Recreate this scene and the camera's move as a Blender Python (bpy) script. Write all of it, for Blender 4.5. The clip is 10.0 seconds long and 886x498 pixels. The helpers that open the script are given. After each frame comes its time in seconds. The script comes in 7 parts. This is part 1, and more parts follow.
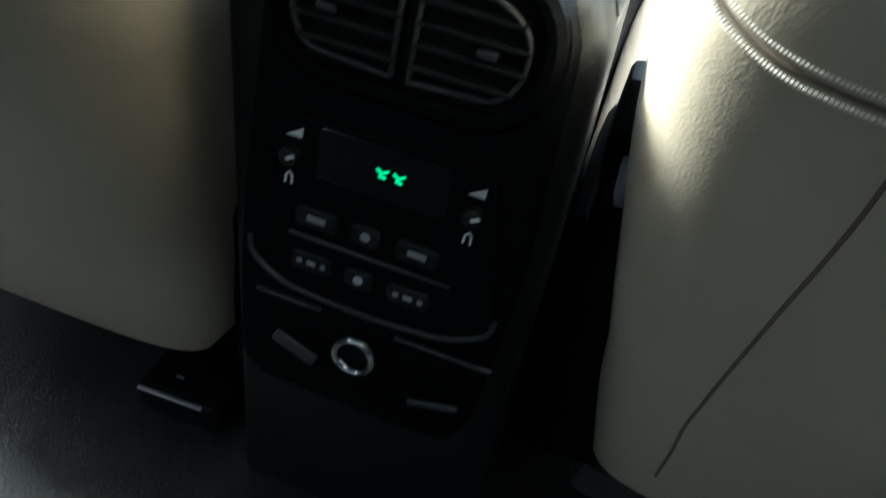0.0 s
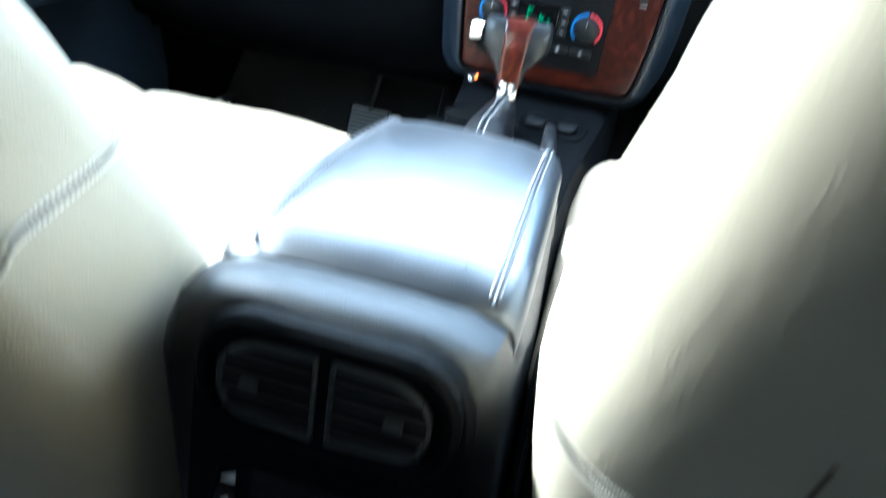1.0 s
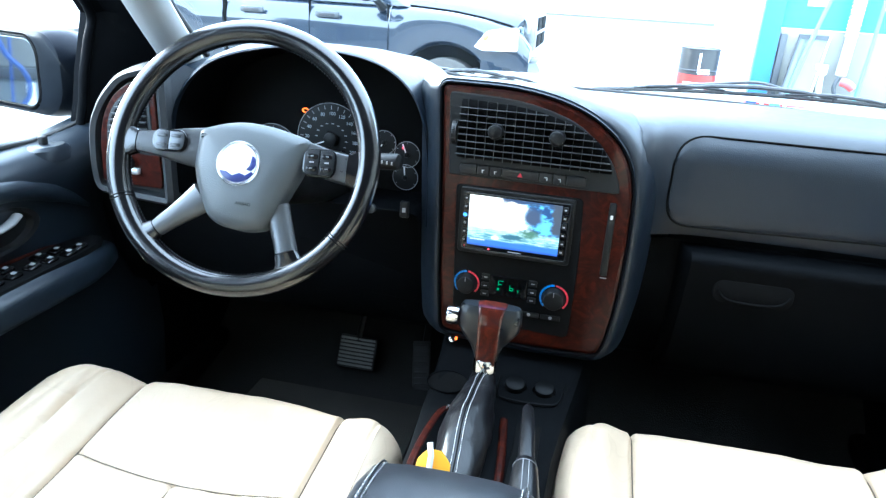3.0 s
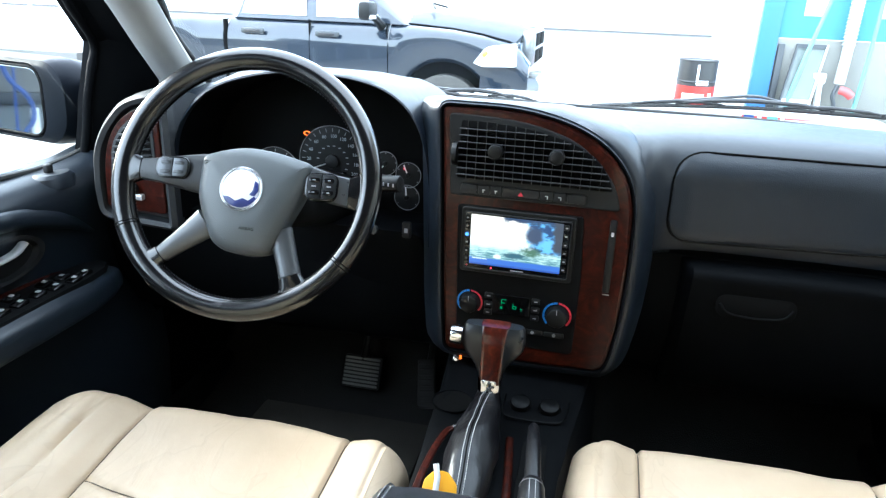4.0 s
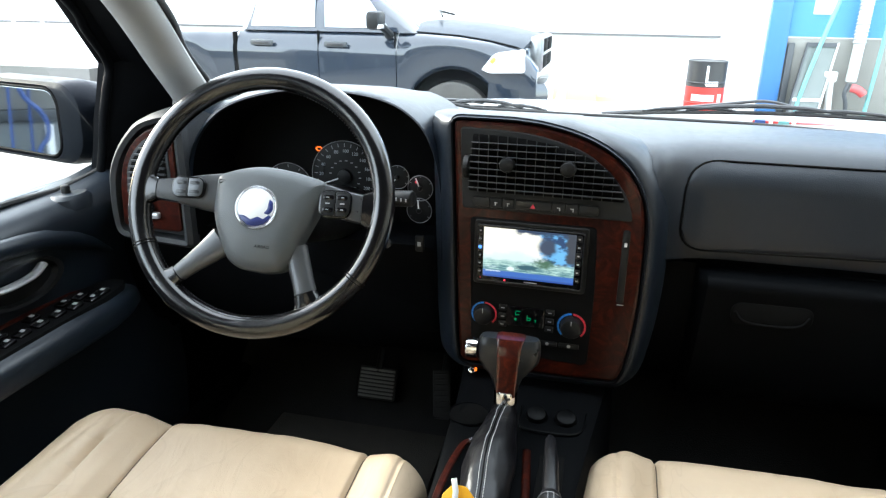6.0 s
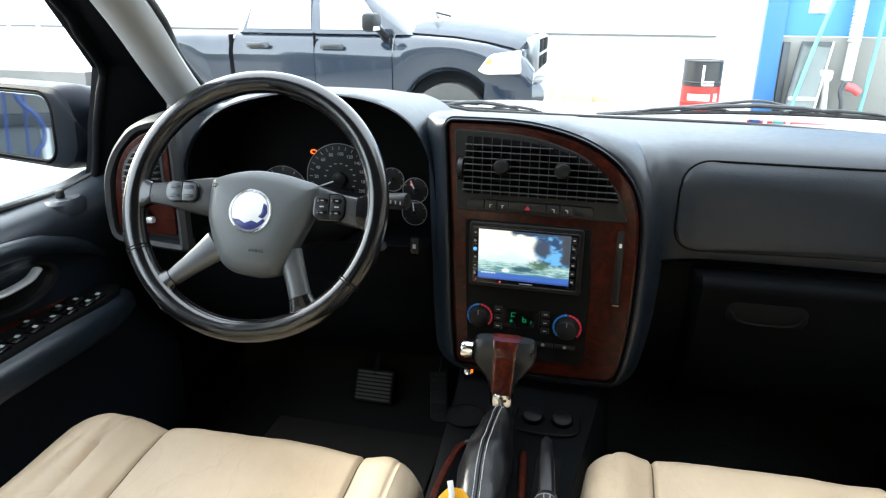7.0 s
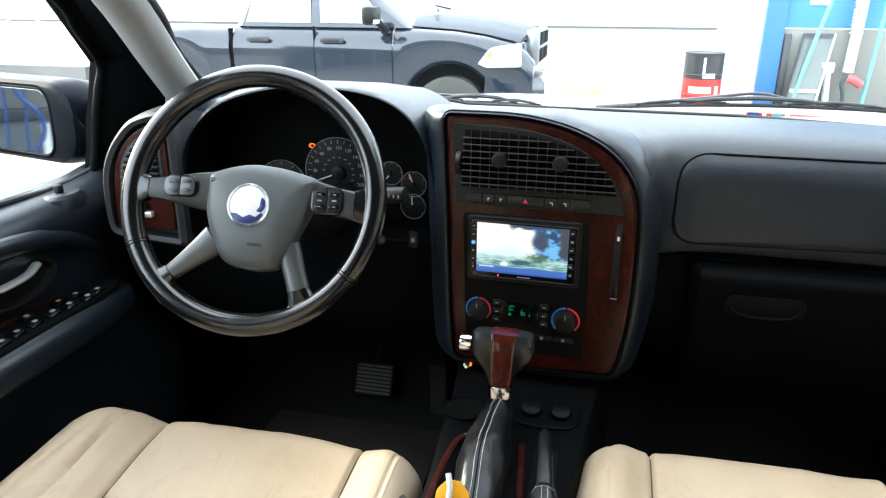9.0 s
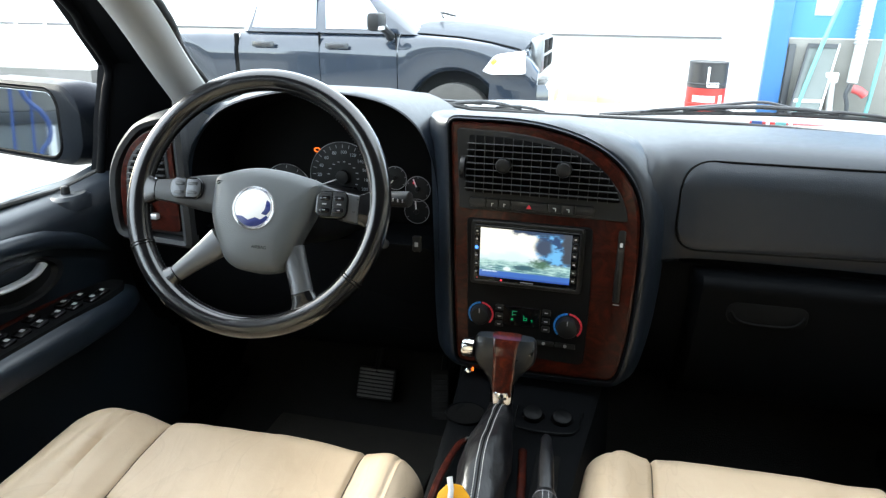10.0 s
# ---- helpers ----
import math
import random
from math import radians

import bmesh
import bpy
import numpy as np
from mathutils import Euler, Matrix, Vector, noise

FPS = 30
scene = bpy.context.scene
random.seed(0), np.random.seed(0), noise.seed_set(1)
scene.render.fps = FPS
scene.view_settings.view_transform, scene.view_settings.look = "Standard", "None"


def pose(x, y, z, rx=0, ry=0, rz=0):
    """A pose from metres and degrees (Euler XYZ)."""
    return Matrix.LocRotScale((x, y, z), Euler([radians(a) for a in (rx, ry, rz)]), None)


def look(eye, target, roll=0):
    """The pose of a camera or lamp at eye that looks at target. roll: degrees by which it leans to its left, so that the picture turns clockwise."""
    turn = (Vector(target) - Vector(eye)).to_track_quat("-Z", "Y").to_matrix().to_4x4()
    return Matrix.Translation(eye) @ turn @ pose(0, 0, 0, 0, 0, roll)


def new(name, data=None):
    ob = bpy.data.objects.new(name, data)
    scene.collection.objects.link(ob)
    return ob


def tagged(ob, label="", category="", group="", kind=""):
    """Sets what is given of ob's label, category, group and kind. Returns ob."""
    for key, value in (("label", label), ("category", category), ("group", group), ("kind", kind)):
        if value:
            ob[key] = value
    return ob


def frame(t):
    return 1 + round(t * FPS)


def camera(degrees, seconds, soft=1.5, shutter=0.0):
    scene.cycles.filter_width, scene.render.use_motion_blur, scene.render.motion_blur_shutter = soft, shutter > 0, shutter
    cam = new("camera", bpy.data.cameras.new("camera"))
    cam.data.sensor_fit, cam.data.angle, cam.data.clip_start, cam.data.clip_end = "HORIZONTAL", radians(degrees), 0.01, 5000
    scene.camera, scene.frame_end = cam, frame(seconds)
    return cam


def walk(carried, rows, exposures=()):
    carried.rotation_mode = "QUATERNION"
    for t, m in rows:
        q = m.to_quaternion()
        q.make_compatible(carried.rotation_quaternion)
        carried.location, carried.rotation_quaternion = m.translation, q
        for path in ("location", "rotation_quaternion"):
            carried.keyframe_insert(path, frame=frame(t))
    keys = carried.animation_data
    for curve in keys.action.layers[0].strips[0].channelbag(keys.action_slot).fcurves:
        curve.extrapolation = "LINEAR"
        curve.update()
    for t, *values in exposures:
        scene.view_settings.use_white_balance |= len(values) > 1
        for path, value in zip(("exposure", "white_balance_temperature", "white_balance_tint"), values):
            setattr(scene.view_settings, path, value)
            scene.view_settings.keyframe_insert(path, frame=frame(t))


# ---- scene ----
cam = camera(65.9, 10.0, soft=1.25, shutter=0.8)
PATH = [
    (0, (0.113, -0.176, 0.64), (-0.168, 1.301, -0.68), 12.1),
    (0.3, (0.124, -0.161, 0.65), (-0.211, 1.336, -0.633), 10.6),
    (0.5, (0.122, -0.161, 0.661), (-0.232, 1.4, -0.538), 10.2),
    (0.8, (0.118, -0.13, 0.722), (-0.197, 1.488, -0.412), 9.8),
    (1, (0.118, -0.123, 0.768), (-0.199, 1.53, -0.312), 7.8),
    (1.2, (0.109, -0.113, 0.805), (-0.202, 1.564, -0.239), 8.0),
    (1.5, (0.123, -0.096, 0.864), (-0.204, 1.602, -0.142), 7.3),
    (2, (0.117, -0.094, 0.931), (-0.224, 1.674, 0.059), 5.6),
    (2.5, (0.116, -0.088, 0.976), (-0.242, 1.727, 0.218), 4.7),
    (3, (0.106, -0.083, 0.986), (-0.267, 1.746, 0.266), 3.5),
    (4.5, (0.108, -0.087, 1.001), (-0.284, 1.756, 0.329), 2.0),
    (5, (0.104, -0.083, 1.003), (-0.295, 1.757, 0.329), 1.6),
    (6.5, (0.105, -0.089, 1.012), (-0.32, 1.75, 0.35), 0.7),
    (7, (0.109, -0.086, 1.012), (-0.307, 1.755, 0.35), 0.5),
    (7.5, (0.112, -0.087, 1.014), (-0.316, 1.749, 0.347), 0.2),
    (8, (0.113, -0.086, 1.012), (-0.31, 1.749, 0.34), 0.3),
    (8.5, (0.115, -0.087, 1.012), (-0.308, 1.743, 0.327), 0.2),
    (9, (0.114, -0.086, 1.012), (-0.304, 1.748, 0.333), 0.3),
    (9.5, (0.113, -0.09, 1.014), (-0.322, 1.741, 0.337), 0.1),
    (10, (0.114, -0.092, 1.011), (-0.313, 1.747, 0.349), 0.8),
]
walk(cam, [(t, look(eye, target, roll)) for t, eye, target, roll in PATH],
     exposures=[(0.0, 4.35, 5400, -2), (0.4, 4.5, 5250, -2), (0.8, 4.3, 4900, -3), (1.1, 4.15, 4800, -3), (1.5, 3.95, 4450, -3), (2.0, 3.7, 4500, -3), (2.5, 3.45, 4700, -2), (3.2, 3.05, 5200, 0),
                (4.5, 2.52, 5750, 3), (6.5, 2.3, 6200, 4), (10.0, 2.3, 6200, 4)])
# ---------------- light ----------------
world = bpy.data.worlds.new("sky")
scene.world = world
world.use_nodes = True
wn = world.node_tree
sky = wn.nodes.new("ShaderNodeTexSky")
sky.sky_type = "NISHITA"
sky.sun_disc = False
sky.sun_elevation = radians(27)
sky.sun_rotation = radians(-75)
sky.dust_density = 2.0
# a thin even cloud layer over the clear sky
cloud = wn.nodes.new("ShaderNodeMix")
cloud.data_type, cloud.blend_type = "RGBA", "ADD"
cloud.inputs["Factor"].default_value = 1.0
cloud.inputs["B"].default_value = (7.2, 7.15, 7.2, 1)
wn.links.new(sky.outputs["Color"], cloud.inputs["A"])
wn.links.new(cloud.outputs["Result"], wn.nodes["Background"].inputs["Color"])
wn.nodes["Background"].inputs["Strength"].default_value = 0.15
sun_data = bpy.data.lights.new("sun", "SUN")
sun_data.energy = 1.6
sun_data.angle = radians(12)
sun_data.color = (1.0, 0.955, 0.88)
sun = new("sun", sun_data)
sun.matrix_world = look((0, 0, 0), (0.78, -0.21, -0.41))


# ---------------- materials ----------------
def ramp_mix(nt, fac, c1, c2):
    m = nt.nodes.new("ShaderNodeMix")
    m.data_type = "RGBA"
    m.inputs["A"].default_value = (*c1, 1)
    m.inputs["B"].default_value = (*c2, 1)
    nt.links.new(fac, m.inputs["Factor"])
    return m.outputs["Result"]


def noise_node(nt, scale, detail=4.0, rough=0.6, vec=None):
    n = nt.nodes.new("ShaderNodeTexNoise")
    n.inputs["Scale"].default_value = scale
    n.inputs["Detail"].default_value = detail
    n.inputs["Roughness"].default_value = rough
    if vec is not None:
        nt.links.new(vec, n.inputs["Vector"])
    return n


def surface(name, c1, c2=None, rough=0.5, metal=0.0, grain=0.0, grain_scale=900.0, mottle=12.0, coat=0.0,
            rough_var=0.08, spec=0.5):
    """A surface with mottled colour, uneven gloss and a fine grain relief."""
    mat = bpy.data.materials.new(name)
    mat.use_nodes = True
    nt = mat.node_tree
    b = nt.nodes["Principled BSDF"]
    tc = nt.nodes.new("ShaderNodeTexCoord")
    obj = tc.outputs["Object"]
    big = noise_node(nt, mottle, 5.0, 0.6, obj)
    c2 = c2 or tuple(c * 0.8 for c in c1)
    nt.links.new(ramp_mix(nt, big.outputs["Fac"], c1, c2), b.inputs["Base Color"])
    mr = nt.nodes.new("ShaderNodeMapRange")
    mr.inputs["To Min"].default_value = max(0.02, rough - rough_var)
    mr.inputs["To Max"].default_value = min(1.0, rough + rough_var)
    med = noise_node(nt, mottle * 6, 4.0, 0.65, obj)
    nt.links.new(med.outputs["Fac"], mr.inputs["Value"])
    nt.links.new(mr.outputs["Result"], b.inputs["Roughness"])
    b.inputs["Metallic"].default_value = metal
    b.inputs["Coat Weight"].default_value = coat
    b.inputs["Coat Roughness"].default_value = 0.05
    b.inputs["Specular IOR Level"].default_value = spec
    if grain > 0:
        v = nt.nodes.new("ShaderNodeTexVoronoi")
        v.inputs["Scale"].default_value = grain_scale
        nt.links.new(obj, v.inputs["Vector"])
        bump = nt.nodes.new("ShaderNodeBump")
        bump.inputs["Strength"].default_value = grain
        bump.inputs["Distance"].default_value = 0.0006
        nt.links.new(v.outputs["Distance"], bump.inputs["Height"])
        nt.links.new(bump.outputs["Normal"], b.inputs["Normal"])
    return mat


def leather(name, c1, c2, rough, crease=0.25, spec=0.5, lines=0.0):
    """Leather: fine pebble grain, long soft creases, slight soiling."""
    mat = bpy.data.materials.new(name)
    mat.use_nodes = True
    nt = mat.node_tree
    b = nt.nodes["Principled BSDF"]
    obj = nt.nodes.new("ShaderNodeTexCoord").outputs["Object"]
    b.inputs["Specular IOR Level"].default_value = spec
    big = noise_node(nt, 9, 6.0, 0.6, obj)
    tone = ramp_mix(nt, big.outputs["Fac"], c1, c2)
    if lines > 0:
        lm = nt.nodes.new("ShaderNodeMapping")
        lm.inputs["Scale"].default_value = (1.8, 0.9, 1.0)
        nt.links.new(obj, lm.inputs["Vector"])
        ln = noise_node(nt, 5.0, 2.5, 0.5, lm.outputs["Vector"])
        ln.inputs["Distortion"].default_value = 0.8
        lr = nt.nodes.new("ShaderNodeValToRGB")
        e = lr.color_ramp.elements
        e[0].position, e[0].color = 0.475, (0, 0, 0, 1)
        e[1].position, e[1].color = 0.505, (0, 0, 0, 1)
        lr.color_ramp.elements.new(0.5).color = (lines, lines, lines, 1)
        nt.links.new(ln.outputs["Fac"], lr.inputs["Fac"])
        wear = nt.nodes.new("ShaderNodeMix")
        wear.data_type = "RGBA"
        wear.inputs["B"].default_value = (*(c * 0.45 for c in c2), 1)
        nt.links.new(lr.outputs["Color"], wear.inputs["Factor"])
        nt.links.new(tone, wear.inputs["A"])
        tone = wear.outputs["Result"]
    nt.links.new(tone, b.inputs["Base Color"])
    mr = nt.nodes.new("ShaderNodeMapRange")
    mr.inputs["To Min"].default_value = rough - 0.08
    mr.inputs["To Max"].default_value = rough + 0.12
    nt.links.new(noise_node(nt, 35, 4, 0.6, obj).outputs["Fac"], mr.inputs["Value"])
    nt.links.new(mr.outputs["Result"], b.inputs["Roughness"])
    v = nt.nodes.new("ShaderNodeTexVoronoi")
    v.inputs["Scale"].default_value = 650
    nt.links.new(obj, v.inputs["Vector"])
    b1 = nt.nodes.new("ShaderNodeBump")
    b1.inputs["Strength"].default_value = 0.22
    b1.inputs["Distance"].default_value = 0.0005
    nt.links.new(v.outputs["Distance"], b1.inputs["Height"])
    mp = nt.nodes.new("ShaderNodeMapping")
    mp.inputs["Scale"].default_value = (9, 4, 6)
    nt.links.new(obj, mp.inputs["Vector"])
    cr = noise_node(nt, 2.2, 3.0, 0.55, mp.outputs["Vector"])
    cr.inputs["Distortion"].default_value = 1.2
    b2 = nt.nodes.new("ShaderNodeBump")
    b2.inputs["Strength"].default_value = crease
    b2.inputs["Distance"].default_value = 0.006
    nt.links.new(cr.outputs["Fac"], b2.inputs["Height"])
    nt.links.new(b1.outputs["Normal"], b2.inputs["Normal"])
    nt.links.new(b2.outputs["Normal"], b.inputs["Normal"])
    return mat


def burl(name, tone=1.0, coat=0.4):
    """Lacquered burl veneer in dark red-brown."""
    mat = bpy.data.materials.new(name)
    mat.use_nodes = True
    nt = mat.node_tree
    b = nt.nodes["Principled BSDF"]
    obj = nt.nodes.new("ShaderNodeTexCoord").outputs["Object"]
    n1 = noise_node(nt, 26, 7, 0.65, obj)
    n1.inputs["Distortion"].default_value = 2.5
    r = nt.nodes.new("ShaderNodeValToRGB")
    e = r.color_ramp.elements
    e[0].position, e[0].color = 0.28, (0.008, 0.0014, 0.0009, 1)
    e[1].position, e[1].color = 0.78, (0.09, 0.012, 0.004, 1)
    m = r.color_ramp.elements.new(0.5)
    m.color = (0.030, 0.0042, 0.0017, 1)
    for x in e:
        x.color = (*(c * tone for c in x.color[:3]), 1)
    nt.links.new(n1.outputs["Fac"], r.inputs["Fac"])
    nt.links.new(r.outputs["Color"], b.inputs["Base Color"])
    b.inputs["Roughness"].default_value = 0.45
    b.inputs["Specular IOR Level"].default_value = 0.1
    b.inputs["Coat Weight"].default_value = coat
    b.inputs["Coat Roughness"].default_value = 0.03
    return mat


def glow(name, color, strength):
    mat = bpy.data.materials.new(name)
    mat.use_nodes = True
    b = mat.node_tree.nodes["Principled BSDF"]
    b.inputs["Base Color"].default_value = (0.01, 0.01, 0.01, 1)
    b.inputs["Emission Color"].default_value = (*color, 1)
    b.inputs["Emission Strength"].default_value = strength
    b.inputs["Roughness"].default_value = 0.3
    return mat


def clear_glass(name, tint, gloss):
    mat = bpy.data.materials.new(name)
    mat.use_nodes = True
    nt = mat.node_tree
    nt.nodes.remove(nt.nodes["Principled BSDF"])
    t = nt.nodes.new("ShaderNodeBsdfTransparent")
    t.inputs["Color"].default_value = (*tint, 1)
    g = nt.nodes.new("ShaderNodeBsdfGlossy")
    g.inputs["Roughness"].default_value = 0.02
    mx = nt.nodes.new("ShaderNodeMixShader")
    mx.inputs["Fac"].default_value = gloss
    nt.links.new(t.outputs[0], mx.inputs[1])
    nt.links.new(g.outputs[0], mx.inputs[2])
    nt.links.new(mx.outputs[0], nt.nodes["Material Output"].inputs["Surface"])
    return mat


def lcd_picture(name):
    """The head unit's wallpaper: warm bright cloud, blue sky with a dark round cloud, surf, wreckage and a blue bar below."""
    mat = bpy.data.materials.new(name)
    mat.use_nodes = True
    nt = mat.node_tree
    b = nt.nodes["Principled BSDF"]
    uv = nt.nodes.new("ShaderNodeTexCoord").outputs["UV"]
    sep = nt.nodes.new("ShaderNodeSeparateXYZ")
    nt.links.new(uv, sep.inputs[0])
    U, V = sep.outputs["X"], sep.outputs["Y"]

    def calc(op, a, bb=0.0):
        m = nt.nodes.new("ShaderNodeMath")
        m.operation = op
        for i, v in enumerate((a, bb)):
            if isinstance(v, (int, float)):
                m.inputs[i].default_value = v
            else:
                nt.links.new(v, m.inputs[i])
        return m.outputs[0]

    def ease(v, lo, hi):
        """0 below lo, 1 above hi, smooth between; falls where lo > hi."""
        m = nt.nodes.new("ShaderNodeMapRange")
        m.interpolation_type = "SMOOTHSTEP"
        m.inputs["From Min"].default_value, m.inputs["From Max"].default_value = min(lo, hi), max(lo, hi)
        if lo > hi:
            m.inputs["To Min"].default_value, m.inputs["To Max"].default_value = 1.0, 0.0
        nt.links.new(v, m.inputs["Value"])
        return m.outputs["Result"]

    def over(base, color, mask):
        m = nt.nodes.new("ShaderNodeMix")
        m.data_type = "RGBA"
        nt.links.new(mask, m.inputs["Factor"])
        for key, v in (("A", base), ("B", color)):
            if isinstance(v, tuple):
                m.inputs[key].default_value = (*v, 1)
            else:
                nt.links.new(v, m.inputs[key])
        return m.outputs["Result"]

    wob = lambda scale, amount, detail=4: calc("MULTIPLY", calc("SUBTRACT", noise_node(nt, scale, detail, 0.6, uv).outputs["Fac"], 0.5), amount)
    both = lambda p, q: calc("MULTIPLY", p, q)

    def ball(cx, cy, rx, ry, soft, wobble):
        d = calc("SQRT", calc("ADD", calc("POWER", calc("DIVIDE", calc("ABSOLUTE", calc("SUBTRACT", U, cx)), rx), 2.0), calc("POWER", calc("DIVIDE", calc("ABSOLUTE", calc("SUBTRACT", V, cy)), ry), 2.0)))
        return ease(calc("ADD", d, wobble), 1.0, 1.0 - soft)

    tone = over((0.85, 0.80, 0.70), (0.62, 0.70, 0.72), ease(calc("ADD", V, wob(3, 0.5)), 0.62, 0.40))
    sky_f = ease(calc("ADD", calc("ADD", U, calc("MULTIPLY", V, 0.22)), wob(4.5, 0.75, 6)), 0.70, 0.84)
    blue = over((0.16, 0.42, 0.72), (0.02, 0.05, 0.13), ease(noise_node(nt, 6.5, 5, 0.6, uv).outputs["Fac"], 0.46, 0.60))
    tone = over(tone, blue, sky_f)
    tone = over(tone, (0.03, 0.05, 0.10), both(ease(calc("ADD", V, wob(9, 0.22)), 0.90, 0.95), ease(U, 0.33, 0.38)))
    tone = over(tone, (0.045, 0.06, 0.10), ball(0.70, 0.70, 0.13, 0.22, 0.5, wob(9, 0.5)))
    tone = over(tone, (0.05, 0.055, 0.07), both(ease(calc("ADD", U, wob(8, 0.10)), 0.88, 0.93), ease(V, 0.36, 0.44)))
    flat_uv = nt.nodes.new("ShaderNodeMapping")
    flat_uv.inputs["Scale"].default_value = (1.0, 4.5, 1.0)
    nt.links.new(uv, flat_uv.inputs["Vector"])
    sea = over((0.06, 0.17, 0.20), (0.50, 0.68, 0.62), ease(calc("ADD", noise_node(nt, 7, 6, 0.7, flat_uv.outputs["Vector"]).outputs["Fac"], calc("MULTIPLY", V, 0.6)), 0.50, 0.80))
    tone = over(tone, sea, ease(calc("ADD", V, wob(10, 0.10)), 0.40, 0.33))
    tone = over(tone, (0.04, 0.10, 0.13), ball(0.50, 0.25, 0.16, 0.07, 0.5, wob(16, 0.9)))
    tone = over(tone, (0.07, 0.14, 0.09), ball(0.68, 0.36, 0.17, 0.14, 0.8, wob(22, 1.6)))
    tone = over(tone, (0.72, 0.80, 0.80), ball(0.31, 0.20, 0.05, 0.05, 0.4, wob(20, 0.9)))
    tone = over(tone, (0.05, 0.13, 0.42), ease(V, 0.155, 0.125))
    tone = over(tone, (0.03, 0.07, 0.28), ease(V, 0.05, 0.02))
    for y0, x1, h in ((0.125, 0.20, 0.016), (0.215, 0.15, 0.008)):
        bar = both(both(ease(V, y0 - h, y0 - h + 0.006), ease(V, y0 + h, y0 + h - 0.006)), both(ease(U, 0.025, 0.032), ease(U, x1, x1 - 0.006)))
        tone = over(tone, (0.62, 0.70, 0.80), both(bar, ease(noise_node(nt, 60, 1, 0.5, uv).outputs["Fac"], 0.40, 0.48)))
    nt.links.new(tone, b.inputs["Emission Color"])
    b.inputs["Emission Strength"].default_value = LCD_GLOW
    b.inputs["Base Color"].default_value = (0.02, 0.02, 0.02, 1)
    b.inputs["Roughness"].default_value = 0.15
    return mat


LCD_GLOW = 0.28
M_CREAM = leather("cream_leather", (0.57, 0.45, 0.315), (0.43, 0.32, 0.21), 0.42, lines=0.10)
M_CREAM_BACK = leather("cream_vinyl", (0.43, 0.372, 0.265), (0.375, 0.322, 0.228), 0.5, 0.12)
M_BOOT = leather("boot_leather", (0.005, 0.005, 0.006), (0.004, 0.004, 0.005), 0.34, 0.55, 0.33)
# Far blacker than real vinyl: shade of the low parts is in the colour.
M_LOWER = surface("shaded_black_vinyl", (0.0021, 0.0025, 0.0031), (0.0017, 0.002, 0.0025), 0.62, grain=0.3, grain_scale=700, spec=0.05)
M_BLACK_LEATHER = leather("black_leather", (0.013, 0.015, 0.019), (0.009, 0.010, 0.013), 0.30, 0.02, 1.0)
M_RIM = surface("rim_leather", (0.005, 0.005, 0.0055), (0.0035, 0.0035, 0.004), 0.2, grain=0.16, grain_scale=600, spec=0.5, rough_var=0.07, coat=0.5)
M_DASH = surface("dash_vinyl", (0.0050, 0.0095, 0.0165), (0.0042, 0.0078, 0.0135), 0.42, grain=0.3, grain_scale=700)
M_DOOR = surface("door_vinyl", (0.009, 0.014, 0.021), (0.0075, 0.0115, 0.017), 0.36, grain=0.25, grain_scale=700, spec=0.6)
M_DASH_GREY = surface("grey_vinyl", (0.040, 0.042, 0.045), (0.033, 0.035, 0.037), 0.55, grain=0.4, grain_scale=700, spec=0.2)
M_PLASTIC = surface("black_plastic", (0.006, 0.0063, 0.0068), (0.0045, 0.0048, 0.005), 0.42, grain=0.3, grain_scale=1100, spec=0.3)
# Darker than the vent panel; the lower stack's shade is in the colour.
M_PANEL = surface("charcoal_panel", (0.0045, 0.0048, 0.0052), (0.0036, 0.0039, 0.0042), 0.5, grain=0.25, grain_scale=1200, spec=0.08)
M_VENT = surface("vent_plastic", (0.036, 0.038, 0.041), (0.028, 0.030, 0.032), 0.45)
M_VENTPANEL = surface("vent_panel_grey", (0.011, 0.0122, 0.013), (0.009, 0.0098, 0.0105), 0.5, grain=0.25, grain_scale=1200, spec=0.3)
M_BUTTON = surface("button_plastic", (0.012, 0.0125, 0.013), (0.009, 0.0095, 0.010), 0.38, spec=0.35)
M_GRIP = surface("grip_plastic", (0.010, 0.011, 0.012), (0.008, 0.009, 0.010), 0.3, grain=0.15, grain_scale=900)
M_CAP = surface("dull_black_cap", (0.0026, 0.0029, 0.0033), (0.002, 0.0023, 0.0026), 0.4, spec=0.09)
# Black of the sheets painted for shade in openings; also seams and print.
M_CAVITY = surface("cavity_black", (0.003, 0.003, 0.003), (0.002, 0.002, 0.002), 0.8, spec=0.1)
M_GLOSS = surface("piano_black", (0.006, 0.006, 0.007), (0.005, 0.005, 0.005), 0.12, rough_var=0.03)
M_CHROME = surface("chrome", (0.78, 0.78, 0.78), (0.7, 0.7, 0.7), 0.12, metal=1.0, rough_var=0.05)
M_SATIN = surface("satin_silver", (0.62, 0.63, 0.64), (0.55, 0.56, 0.57), 0.33, metal=0.6)
M_WOOD = burl("burl_veneer", 0.78, 0.25)
M_WOOD_GRIP = burl("burl_grip", 1.7, 1.0)
M_CARPET = surface("carpet", (0.014, 0.0138, 0.013), (0.008, 0.008, 0.0075), 0.95, grain=1.0, grain_scale=350, mottle=30)
M_MAT = surface("floor_mat", (0.05, 0.046, 0.036), (0.03, 0.028, 0.023), 0.95, grain=1.0, grain_scale=300, mottle=25)
M_RUBBER = surface("rubber", (0.022, 0.022, 0.022), (0.015, 0.015, 0.015), 0.7, grain=0.3)
